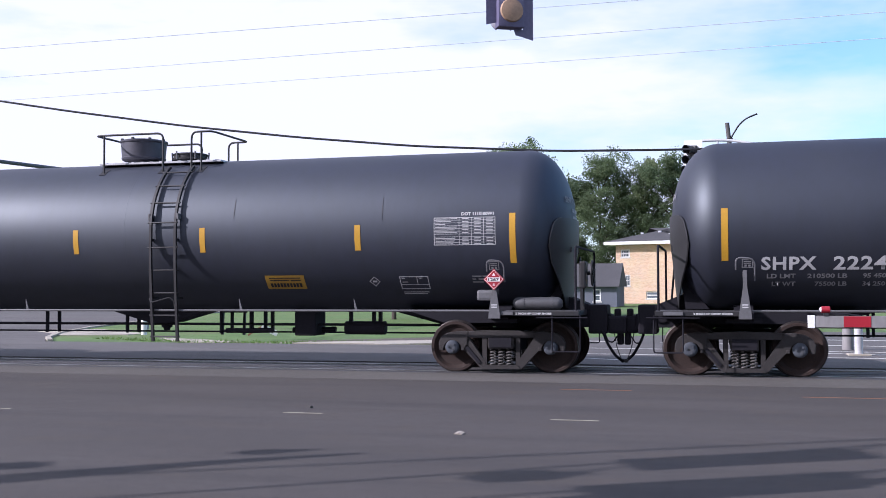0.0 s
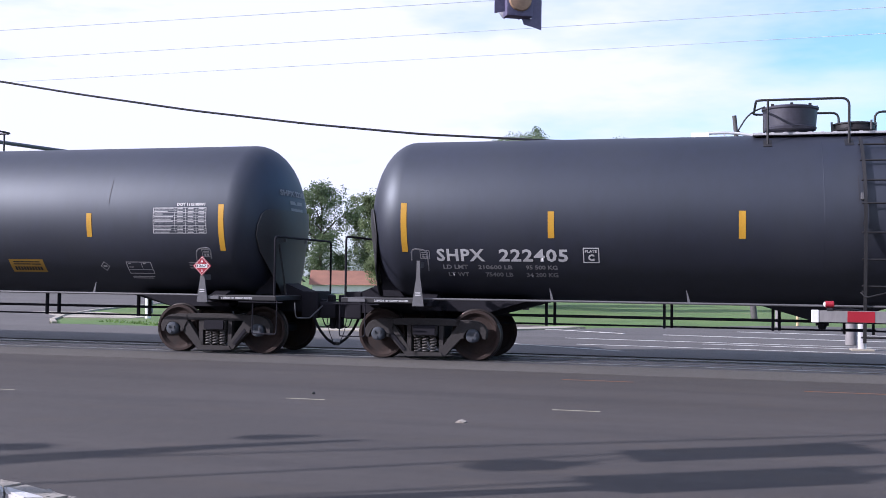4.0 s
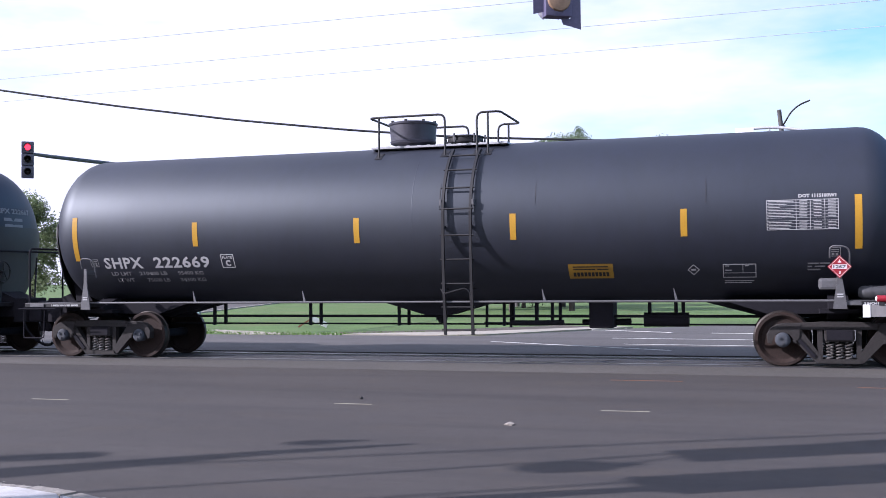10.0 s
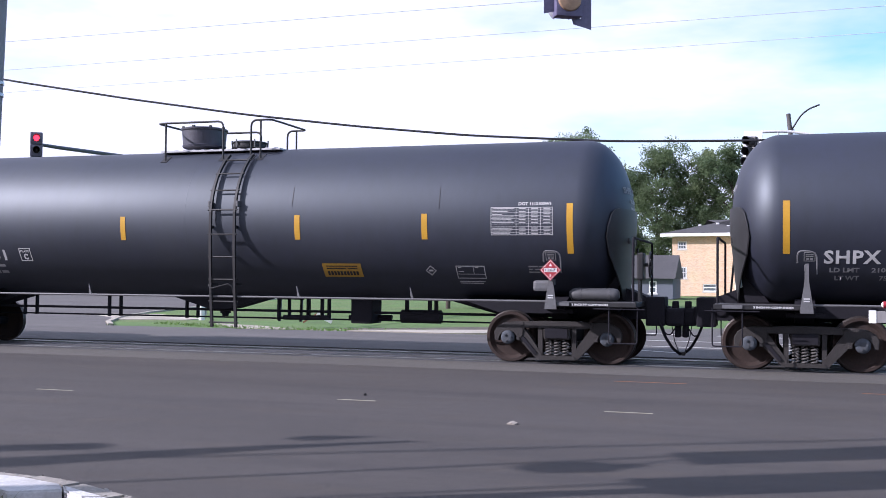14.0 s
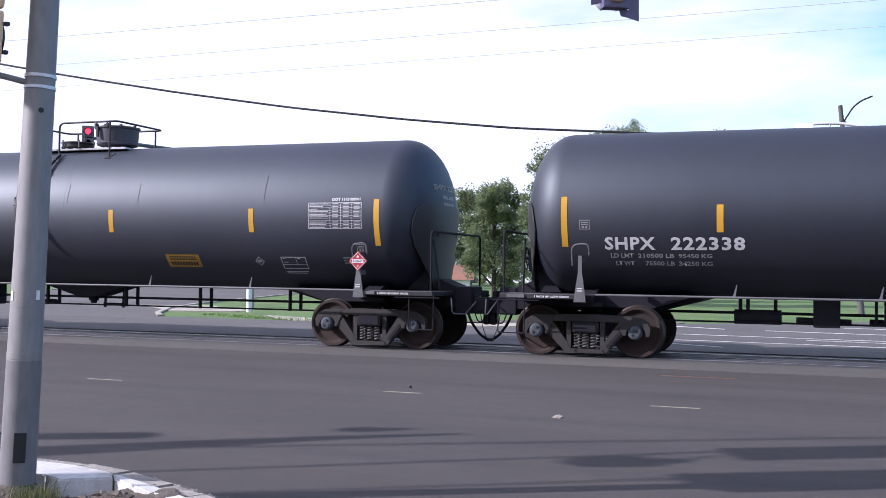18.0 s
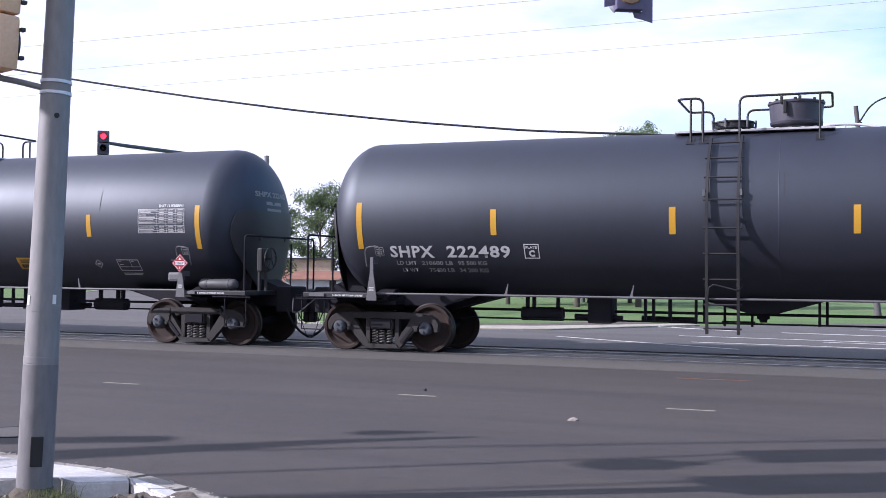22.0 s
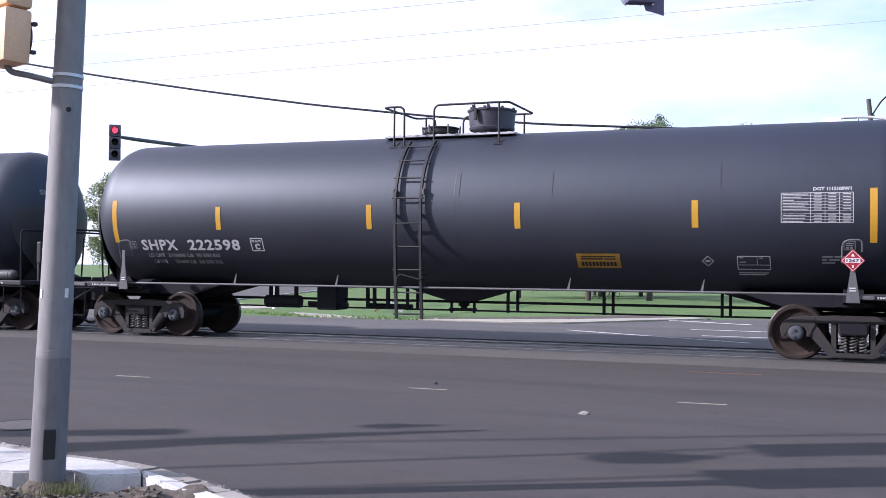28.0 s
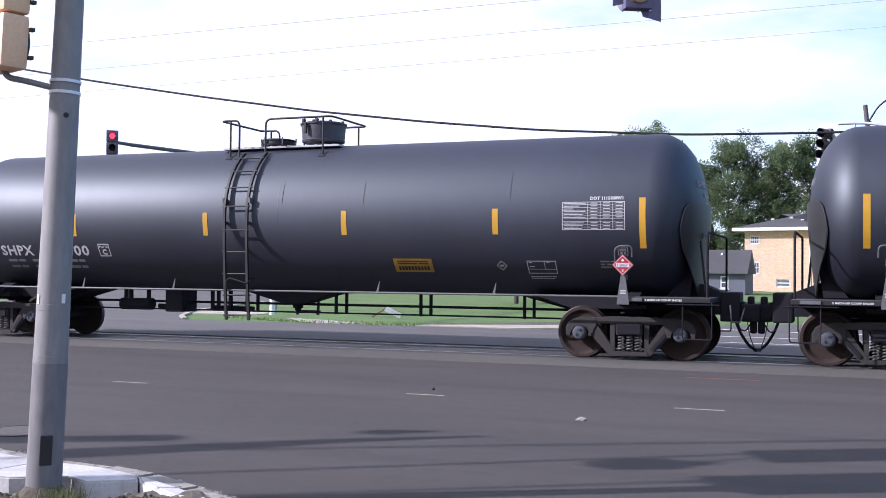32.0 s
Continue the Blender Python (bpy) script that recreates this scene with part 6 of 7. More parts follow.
def build_left_mast():
    p = thing("signal_mast", "grey steel mast with a long arm across the side street", "signal mast", m=pose(-21.0, 36.4, 0))
    part("shaft", revolve(bmesh.new(), [(0, 0.15), (0.3, 0.14), (5.95, 0.095), (6.0, 0.10), (6.05, 0.0)], "z", 20), M_GALV, p, smooth=30)
    part("arm_tube", tube(bmesh.new(), [(0, 0, 5.62), (0.2, -3.4, 5.55), (0.44, -9.4, 5.32), (0.47, -10.5, 5.30)], 0.08, 12, 0.045), M_ARM, p, smooth=True)
    sg = part("street_sign", box(bmesh.new(), -0.55, 0.55, -0.012, 0.012, -0.2, 0.2, 0.01), M_SIGN, p, "green street name sign", m=pose(0.28, -4.6, 5.39, 0, 0, 31))
    for i, w in enumerate((0.08, 0.1, 0.1, 0.1, 0.1, 0.0, 0.1, 0.1)):
        if w:
            x = -0.46 + i * 0.125
            part("sign_bar", box(bmesh.new(), x, x + 0.085, -0.018, -0.0125, -0.09, 0.1), M_WHITE, sg)
    signal_head("mast_signal", pose(-20.42, 25.85, 5.62, 0, 0, 38), M_SIGGREY, "dark grey traffic light showing red on a mast arm", lit=0, group="traffic lights", backplate=False, lens_r=0.085)
    signal_head("mast_signal", pose(-20.62, 36.1, 3.45, 0, 0, 30), M_SIGGREY, "dark grey traffic light showing red on the mast", lit=0, group="traffic lights", backplate=False, lens_r=0.085)
    part("head_clamp", box(bmesh.new(), 0.0, 0.4, -0.35, -0.2, 3.0, 3.1, 0.01), M_GALV, p)


def build_right_mast():
    p = thing("signal_mast", "grey steel mast with a curved truss arm and street sign", "signal mast", m=pose(3.06, 27.3, 0))
    part("shaft", revolve(bmesh.new(), [(0, 0.14), (0.25, 0.13), (4.9, 0.10), (4.95, 0.12), (5.02, 0.10), (5.04, 0.0)], "z", 20), M_GALV, p, smooth=30)
    upper = [(0, 0, 4.72), (-0.9, 0.25, 4.85), (-1.8, 0.45, 5.05), (-2.7, 0.62, 5.26), (-3.4, 0.7, 5.27), (-3.75, 0.7, 5.18)]
    lower = [(0, 0, 4.12), (-0.9, 0.25, 4.28), (-1.8, 0.45, 4.55), (-2.7, 0.62, 4.82), (-3.4, 0.7, 4.90), (-3.75, 0.7, 4.88)]
    part("upper_chord", tube(bmesh.new(), rounded(upper, 0.5), 0.037, 10), M_ZINC, p, smooth=True)
    part("lower_chord", tube(bmesh.new(), rounded(lower, 0.5), 0.037, 10), M_ZINC, p, smooth=True)
    for x in (-0.35, -1.12, -2.13, -2.97):
        ends = []
        for line in (upper, lower):
            i = max(k for k in range(len(line) - 1) if line[k][0] >= x)
            ends.append(Vector(line[i]).lerp(Vector(line[i + 1]), (x - line[i][0]) / (line[i + 1][0] - line[i][0])))
        part("strut", tube(bmesh.new(), ends, 0.024, 8), M_ZINC, p, smooth=True)
    sg = part("street_sign", box(bmesh.new(), -0.82, 0.82, -0.012, 0.012, -0.19, 0.19, 0.012), M_SIGN, p, "green street name sign", m=pose(-0.42, -0.1, 4.28, 0, -5, 0))
    t = fit_width(text_mesh("Indiana Av", 0.3, 0.006), -0.70, 0.70, -0.10, 0.11)
    for v in t.verts:
        v.co = Vector((v.co.x, -0.016, v.co.y))
    part("sign_words", t, M_WHITE, sg, "white lettering")
    signal_head("mast_signal", pose(-0.52, 27.86, 5.14, 0, 4, -30), M_SIGBLACK, "black traffic light with a pale backplate at the arm's end", group="traffic lights", mat_plate=M_ZINC, s=0.262, w=0.26, lens_r=0.1)
    signal_head("mast_signal", pose(2.72, 27.05, 3.76, 0, 0, -20), M_SIGBLACK, "black traffic light on the mast", group="traffic lights", backplate=False)
    part("head_clamp", box(bmesh.new(), -0.3, 0.0, -0.06, 0.04, 3.70, 3.76, 0.01), M_GALV, p)


def build_lamp_pole():
    p = thing("street_lamp", "leaning grey street lamp pole with a curved arm", "street lamp")
    part("pole", tube(bmesh.new(), [(1.36, 45, -0.1), (0.53, 45, 8.25)], 0.13, 14, 0.085), M_POLEWOOD, p, smooth=30)
    pts = [(0.66, 45, 7.6), (1.0, 44.9, 8.15), (1.3, 44.9, 8.4), (1.72, 44.9, 8.56)]
    part("lamp_arm", tube(bmesh.new(), rounded(pts, 0.4), 0.035, 8), M_BLACK, p, smooth=True)
    part("lamp_bracket", box(bmesh.new(), 0.55, 0.76, 44.86, 45.06, 7.5, 7.6, 0.02), M_BLACK, p)
    p = thing("utility_pole", "thin pale utility pole with a crossarm before the trees", "utility pole", m=pose(-13.5, 58.4, 0, 0, -1.5, 0))
    part("pole", tube(bmesh.new(), [(0, 0, -0.1), (0, 0, 5.6)], 0.14, 12, 0.1), M_POLEWOOD, p, smooth=30)
    part("crossarm", beam(bmesh.new(), (-0.7, 0, 5.1), (0.7, 0, 5.35), 0.1, 0.12), M_POLEWOOD, p)
    for x in (-0.6, -0.2, 0.25, 0.6):
        part("insulator", revolve(bmesh.new(), [(0, 0.05), (0.1, 0.05), (0.14, 0.0)], "z", 8, (x, 0, 5.28 + 0.18 * x)), M_WHITE, p)


def build_wires():
    def sagging(a, b, sag, n=24):
        a, b = Vector(a), Vector(b)
        return [a.lerp(b, i / n) - Vector((0, 0, sag * 4 * (i / n) * (1 - i / n))) for i in range(n + 1)]
    pts = [(-48, 26, 12.6), (-32, 26, 9.25), (-25.0, 26, 7.88), (-21.16, 26, 7.14), (-17.37, 26, 6.48), (-13.84, 26, 5.92), (-10.53, 26, 5.48), (-7.44, 26, 5.14), (-3.76, 26, 4.88), (-0.87, 26, 4.81), (0.33, 26, 4.80), (0.75, 26, 4.70), (1.21, 26, 4.51), (1.74, 26, 4.30), (2.96, 26, 3.85), (3.0, 27.2, 3.83)]
    w = part("overhead_cable", tube(bmesh.new(), rounded(pts, 0.6, 3), 0.028, 6), M_WIRE, smooth=True)
    tagged(w, "thick black overhead cable sagging beyond the train", "cable")
    for a, b in (((-70, 33.2, 10), (60, 30.2, 10)), ((-70, 38.6, 10), (60, 32.4, 10)), ((-70, 43.6, 10), (60, 35.2, 10))):
        w = part("overhead_wire", tube(bmesh.new(), sagging(a, b, 0.0), 0.0105, 5), M_WIRE_PALE, smooth=True)
        tagged(w, "thin pale power line across the sky", "wire", "power lines")


def build_gate():
    """The crossing gate lowered before the train, and its far twin's post."""
    g = thing("crossing_gate", "lowered railway crossing gate arm with red and silver stripes", "crossing gate", m=pose(1.18, 14.6, 1.06))
    arm = part("arm", box(bmesh.new(), 0.0, 7.5, -0.012, 0.012, -0.075, 0.075, 0.004), M_GALV, g, "silver gate arm")
    for i in range(9):
        x = 0.41 + i * 0.74
        part("red_stripe", box(bmesh.new(), x, x + 0.33, -0.016, -0.0125, -0.07, 0.07), M_PLACARD, arm, "red reflective stripe")
    part("end_cap", box(bmesh.new(), -0.03, 0.06, -0.02, 0.02, -0.082, 0.082, 0.006), M_WHITE, arm)
    lamp = part("gate_lamp", revolve(bmesh.new(), [(-0.05, 0.0), (-0.05, 0.045), (0.05, 0.045), (0.06, 0.03), (0.06, 0.0)], "x", 16, (0.19, 0, 0.155)), M_PLACARD, g, "red gate lamp", smooth=35)
    part("lamp_lens", revolve(bmesh.new(), [(-0.052, 0.036), (-0.07, 0.02), (-0.074, 0.0)], "x", 16, (0.19, 0, 0.155)), M_WHITE, lamp)
    part("lamp_bracket", box(bmesh.new(), 0.16, 0.23, -0.02, 0.02, 0.07, 0.12, 0.006), M_SIGBLACK, g)
    part("lamp_wire", tube(bmesh.new(), rounded([(0.2, 0, 0.11), (0.3, 0, 0.09), (0.45, 0, 0.1), (0.6, 0, 0.08)], 0.05), 0.008, 6), M_WIRE, g)
    part("gate_post", tube(bmesh.new(), [(7.6, 0, -1.07), (7.6, 0, 2.2)], 0.08, 14), M_GALV, g, smooth=35)
    part("gate_box", box(bmesh.new(), 7.35, 7.85, -0.3, 0.3, -0.35, 0.45, 0.03), M_GALV, g)
    # far side: short white post and a crossbuck mast
    p = thing("bollard", "white steel post at the road's edge", "bollard", m=pose(3.05, 25.2, 0))
    part("post", tube(bmesh.new(), [(0, 0, -0.05), (0, 0, 1.0)], 0.09, 16), M_STRAP, p, smooth=35)
    part("footing", box(bmesh.new(), -0.24, 0.24, -0.24, 0.24, -0.1, 0.03, 0.02), M_WALK, p)
    p = thing("bollard", "white steel post in the grass beside the side street", "bollard", m=pose(-18.9, 32.7, 0))
    part("post", tube(bmesh.new(), [(0, 0, -0.05), (0, 0, 1.15)], 0.1, 16), M_WHITE, p, smooth=35)
    m = thing("crossing_signal", "railway crossing mast with white crossbuck and lamps", "crossing signal", m=pose(1.86, 37.2, -0.362) @ Matrix.Scale(1.24, 4))
    part("mast", tube(bmesh.new(), [(0, 0, -0.05), (0, 0, 3.1)], 0.06, 12), M_GALV, m, smooth=35)
    for a in (40, -40):
        part("crossbuck_board", box(bmesh.new(), -0.34, 0.34, -0.015, 0.015, -0.055, 0.055, 0.005), M_WHITE, m, "white crossbuck board", m=pose(0.2, -0.08, 2.74, 0, a, 62))
    part("board_bracket", beam(bmesh.new(), (0.0, -0.02, 2.74), (0.2, -0.07, 2.74), 0.04, 0.05), M_GALV, m)
    part("lamp_bar", tube(bmesh.new(), [(-0.3, 0, 1.93), (0.62, 0, 1.93)], 0.03, 8), M_GALV, m)
    for x in (-0.27, 0.07, 0.46):
        lp = part("flasher", revolve(bmesh.new(), [(-0.02, 0.0), (-0.02, 0.145), (0.0, 0.145), (0.0, 0.09), (0.12, 0.09), (0.13, 0.0)], "y", 20, (x, -0.05, 1.93)), M_SIGBLACK, m, "round black flasher lamp", smooth=35)
        part("flasher_lens", revolve(bmesh.new(), [(-0.024, 0.085), (-0.04, 0.05), (-0.045, 0.0)], "y", 16, (x, -0.05, 1.93)), M_FLASHER, lp, "dull red lens", smooth=True)
    part("control_box", box(bmesh.new(), -0.44, -0.22, -0.2, 0.1, 0.92, 1.16, 0.015), M_WHITE, m, "white control box")
    part("gate_motor", beam(bmesh.new(), (-0.12, -0.1, 1.10), (0.26, -0.1, 0.84), 0.26, 0.24, 0.03), M_WHITE, m, "white gate motor housing")
    part("motor_bracket", box(bmesh.new(), -0.24, 0.05, -0.06, 0.02, 0.98, 1.06, 0.01), M_SIGBLACK, m)
    y = thing("hydrant_post", "pale cream warning post beside the car park", "warning post", m=pose(2.59, 38.5, -0.226) @ Matrix.Scale(1.15, 4))
    part("post", tube(bmesh.new(), [(0, 0, -0.05), (0, 0, 2.6)], 0.05, 12), M_CREAM, y, smooth=35)
    part("head", box(bmesh.new(), -0.16, 0.16, -0.12, 0.12, 2.45, 2.85, 0.04), M_CREAM, y)
    # a broken barricade board on the verge
    b = thing("barricade", "broken red and white barricade leaning in the grass", "barricade", m=pose(-14.4, 32.3, -0.02, 0, 0, 12))
    part("board", beam(bmesh.new(), (-0.45, 0, 0.02), (0, 0, 0.30), 0.05, 0.05), M_RUST, b)
    part("board", beam(bmesh.new(), (0, 0, 0.31), (0.5, 0.1, 0.06), 0.06, 0.17), M_WHITE, b)


# ---- trees ----
def build_tree(name, x, y, height, crown_w, crown_low, leaves, mat, seed, label, leaf=0.22, limbs=9, gaps=0.35, trunk_r=0.22):
    rnd = random.Random(seed)
    t = thing(name, label, "tree", "trees", m=pose(x, y, 0, 0, 0, rnd.uniform(0, 360)))
    bm = bmesh.new()
    tips = []
    lean = Vector((rnd.uniform(-0.3, 0.3), rnd.uniform(-0.3, 0.3), 0))
    spine = [Vector((0, 0, -0.1)), Vector((0.05, 0, height * 0.25)), lean * 0.5 + Vector((0, 0, height * 0.55)), lean + Vector((0, 0, height * 0.88))]
    tube(bm, rounded(spine, height * 0.1, 3), trunk_r, 10, trunk_r * 0.18)
    for i in range(limbs):
        f = crown_low + (0.80 - crown_low) * i / max(1, limbs - 1)
        base = Vector((0, 0, height * f * 0.85)) + lean * f * 0.6
        a = i * 2.4 + rnd.uniform(-0.5, 0.5)
        reach = crown_w * 0.5 * rnd.uniform(0.65, 1.0) * (1.0 - 0.45 * abs(f - 0.45))
        tip = base + Vector((math.cos(a) * reach, math.sin(a) * reach, height * rnd.uniform(0.10, 0.26)))
        mid = base.lerp(tip, 0.5) + Vector((0, 0, height * 0.03))
        tube(bm, rounded([base, mid, tip], 0.5, 3), trunk_r * 0.42, 7, 0.02)
        tips += [tip, mid, base.lerp(tip, 0.75)]
        for j in range(2):
            b2 = tip.lerp(base, rnd.uniform(0.1, 0.5))
            e2 = b2 + Vector((rnd.uniform(-1, 1), rnd.uniform(-1, 1), rnd.uniform(0.1, 1.0))) * crown_w * 0.16
            tube(bm, [b2, e2], trunk_r * 0.16, 5, 0.012)
            tips.append(e2)
    tips += [lean + Vector((rnd.uniform(-0.5, 0.5), rnd.uniform(-0.5, 0.5), height * rnd.uniform(0.80, 0.93))) for _ in range(9)]
    part("trunk", bm, M_BARK, t, "grey-brown trunk and limbs", smooth=40)
    # clumps of leaves round the limb tips, with gaps between
    clumps = []
    for p in tips:
        for _ in range(3):
            clumps.append((p + Vector((rnd.gauss(0, 1), rnd.gauss(0, 1), rnd.gauss(0, 0.8))) * crown_w * 0.075, crown_w * rnd.uniform(0.06, 0.15)))
    clumps = [c for c in clumps if rnd.random() > gaps * 0.5 and c[0].z < height]
    verts, faces = [], []
    for i in range(leaves):
        c, r = clumps[rnd.randrange(len(clumps))]
        d = Vector((rnd.gauss(0, 1), rnd.gauss(0, 1), rnd.gauss(0, 0.75)))
        d = d.normalized() * r * rnd.random() ** 0.45
        p = c + d
        s = leaf * rnd.uniform(0.6, 1.3)
        q = Euler((rnd.uniform(-1.1, 1.1), rnd.uniform(-1.1, 1.1), rnd.uniform(0, 6.28))).to_matrix()
        n = len(verts)
        for u, v in ((-0.5, 0), (0, -0.28), (0.55, 0.02), (0.05, 0.3)):
            verts.append(p + q @ Vector((u * s, v * s, 0.06 * s * (u * u))))
        faces.append((n, n + 1, n + 2, n + 3))
    me = bpy.data.meshes.new("crown")
    me.from_pydata([tuple(v) for v in verts], [], faces)
    me.materials.append(mat)
    cr = new("crown", me)
    cr.parent = t
    tagged(cr, "uneven leafy crown with gaps")
    return t


def build_trees():
    rows = [
        ("tree", -11.6, 49.0, 7.7, 4.6, 0.40, 30000, M_LEAF, 2, "tall airy broadleaf tree with sky showing through", 0.12, 13, 0.4),
        ("tree", -9.0, 50.5, 8.3, 4.6, 0.3, 32000, M_LEAF, 3, "tall airy broadleaf tree with sky showing through", 0.12, 12, 0.4),
        ("tree", -15.6, 51.0, 6.0, 3.6, 0.05, 34000, M_LEAF, 4, "dense mid-green broadleaf tree", 0.12, 10, 0.1),
        ("tree", -12.6, 56.0, 6.0, 5.0, 0.05, 30000, M_LEAF_DARK, 14, "dense dark green broadleaf tree", 0.14, 10, 0.1),
        ("tree", -10.8, 58.0, 6.5, 4.4, 0.05, 30000, M_LEAF_DARK, 5, "dense dark green broadleaf tree", 0.15, 10, 0.1),
    ]
    for i, (x, h, w) in enumerate(((-21.6, 18.6, 9.0), (-16.6, 14.6, 6.5), (-12.4, 17.2, 8.0), (-8.2, 16.4, 8.5), (-4.2, 17.0, 8.5), (-0.4, 16.2, 8.0), (3.6, 12.8, 5.5), (8.2, 13.0, 7.0), (14, 13.8, 9.0), (20, 14.5, 10), (26, 14.0, 10))):
        rows.append(("tree", x, 120 + 3 * (i % 2), h, w, 0.04, 36000, M_LEAF if i % 2 else M_LEAF_DARK, 20 + i, "tall green broadleaf tree behind the apartment house", 0.24, 14, 0.0))
    for i, (x, y, h) in enumerate(((-53, 76, 8.2), (-49, 76, 9.0), (-45.5, 78, 8.2), (-51.2, 100, 10.8), (-47.2, 102, 11.2), (-43.1, 100, 10.6), (-58, 74, 8.6), (-38.7, 100, 11.0), (-35.4, 105, 10.2), (-32, 108, 8.6))):
        rows.append(("tree", x, y, h, 6.0 if y < 90 else 7.0, 0.05, 18000, M_LEAF_DARK if i % 2 else M_LEAF, 40 + i, "distant broadleaf tree at the field's edge", 0.22, 11, 0.05))
    rows.append(("bush", -38.5, 82, 1.8, 2.4, 0.0, 7000, M_LEAF, 61, "bright green bush beside a low white house", 0.12, 8, 0.05))
    rows.append(("tree", -46.2, 101, 7.0, 5.6, 0.02, 18000, M_LEAF_DARK, 62, "dense broadleaf tree behind the low white house", 0.2, 11, 0.0))
    # unseen row behind the camera for tank reflections, raised at right to darken them
    for i in range(17):
        rows.append(("tree", -72 + 7.4 * i, -33 - 3 * (i % 3), (10.5 if i < 11 else 15.0) + 1.5 * math.sin(i * 2.1), 8.5, 0.04, 7000, M_LEAF_DARK if i % 2 else M_LEAF, 70 + i, "unseen leafy tree behind the camera, for tank reflections", 0.55, 11, 0.0))
    for r in rows:
        name, x, y, h, w, low, n, mat, seed, label, leaf, limbs, gaps = r
        build_tree(name, x, y, h, w, low, n, mat, seed, label, leaf, limbs, gaps, 0.012 * h + 0.05)


# ---- buildings ----
def window(parent, x, z, w, h, y=0.0, split=True):
    """A framed window in a wall that faces -y."""
    bm = bmesh.new()
    t = 0.09
    for x0, x1, z0, z1 in ((x - w / 2, x + w / 2, z, z + t), (x - w / 2, x + w / 2, z + h - t, z + h), (x - w / 2, x - w / 2 + t, z + t, z + h - t), (x + w / 2 - t, x + w / 2, z + t, z + h - t), (x - w / 2 + t, x + w / 2 - t, z + h / 2 - 0.04, z + h / 2 + 0.04)):
        box(bm, x0, x1, y - 0.06, y + 0.04, z0, z1)
    if split and w > 1.5:
        box(bm, x - 0.05, x + 0.05, y - 0.06, y + 0.04, z + t, z + h / 2 - 0.04), box(bm, x - 0.05, x + 0.05, y - 0.06, y + 0.04, z + h / 2 + 0.04, z + h - t)
    win = part("window", bm, M_WHITE, parent, "white framed sash window")
    part("pane", box(bmesh.new(), x - w / 2 + t, x + w / 2 - t, y + 0.0, y + 0.02, z + t, z + h - t), M_GLASS, win)
    part("sill", box(bmesh.new(), x - w / 2 - 0.08, x + w / 2 + 0.08, y - 0.14, y + 0.03, z - 0.1, z), M_CONCRETE, win)
    return win


def wall_with_holes(name, width, height, depth, holes, mat, parent):
    """A wall in the x-z plane facing -y with openings (x0, x1, z0, z1) through it."""
    xs = sorted({0, width, *[h[0] for h in holes], *[h[1] for h in holes]})
    zs = sorted({0, height, *[h[2] for h in holes], *[h[3] for h in holes]})
    bm = bmesh.new()
    for a, b in zip(xs, xs[1:]):
        for c, d in zip(zs, zs[1:]):
            cx, cz = (a + b) / 2, (c + d) / 2
            if not any(h[0] < cx < h[1] and h[2] < cz < h[3] for h in holes):
                box(bm, a, b, 0, depth, c, d)
    bmesh.ops.remove_doubles(bm, verts=bm.verts[:], dist=0.001)
    return part(name, bm, mat, parent)


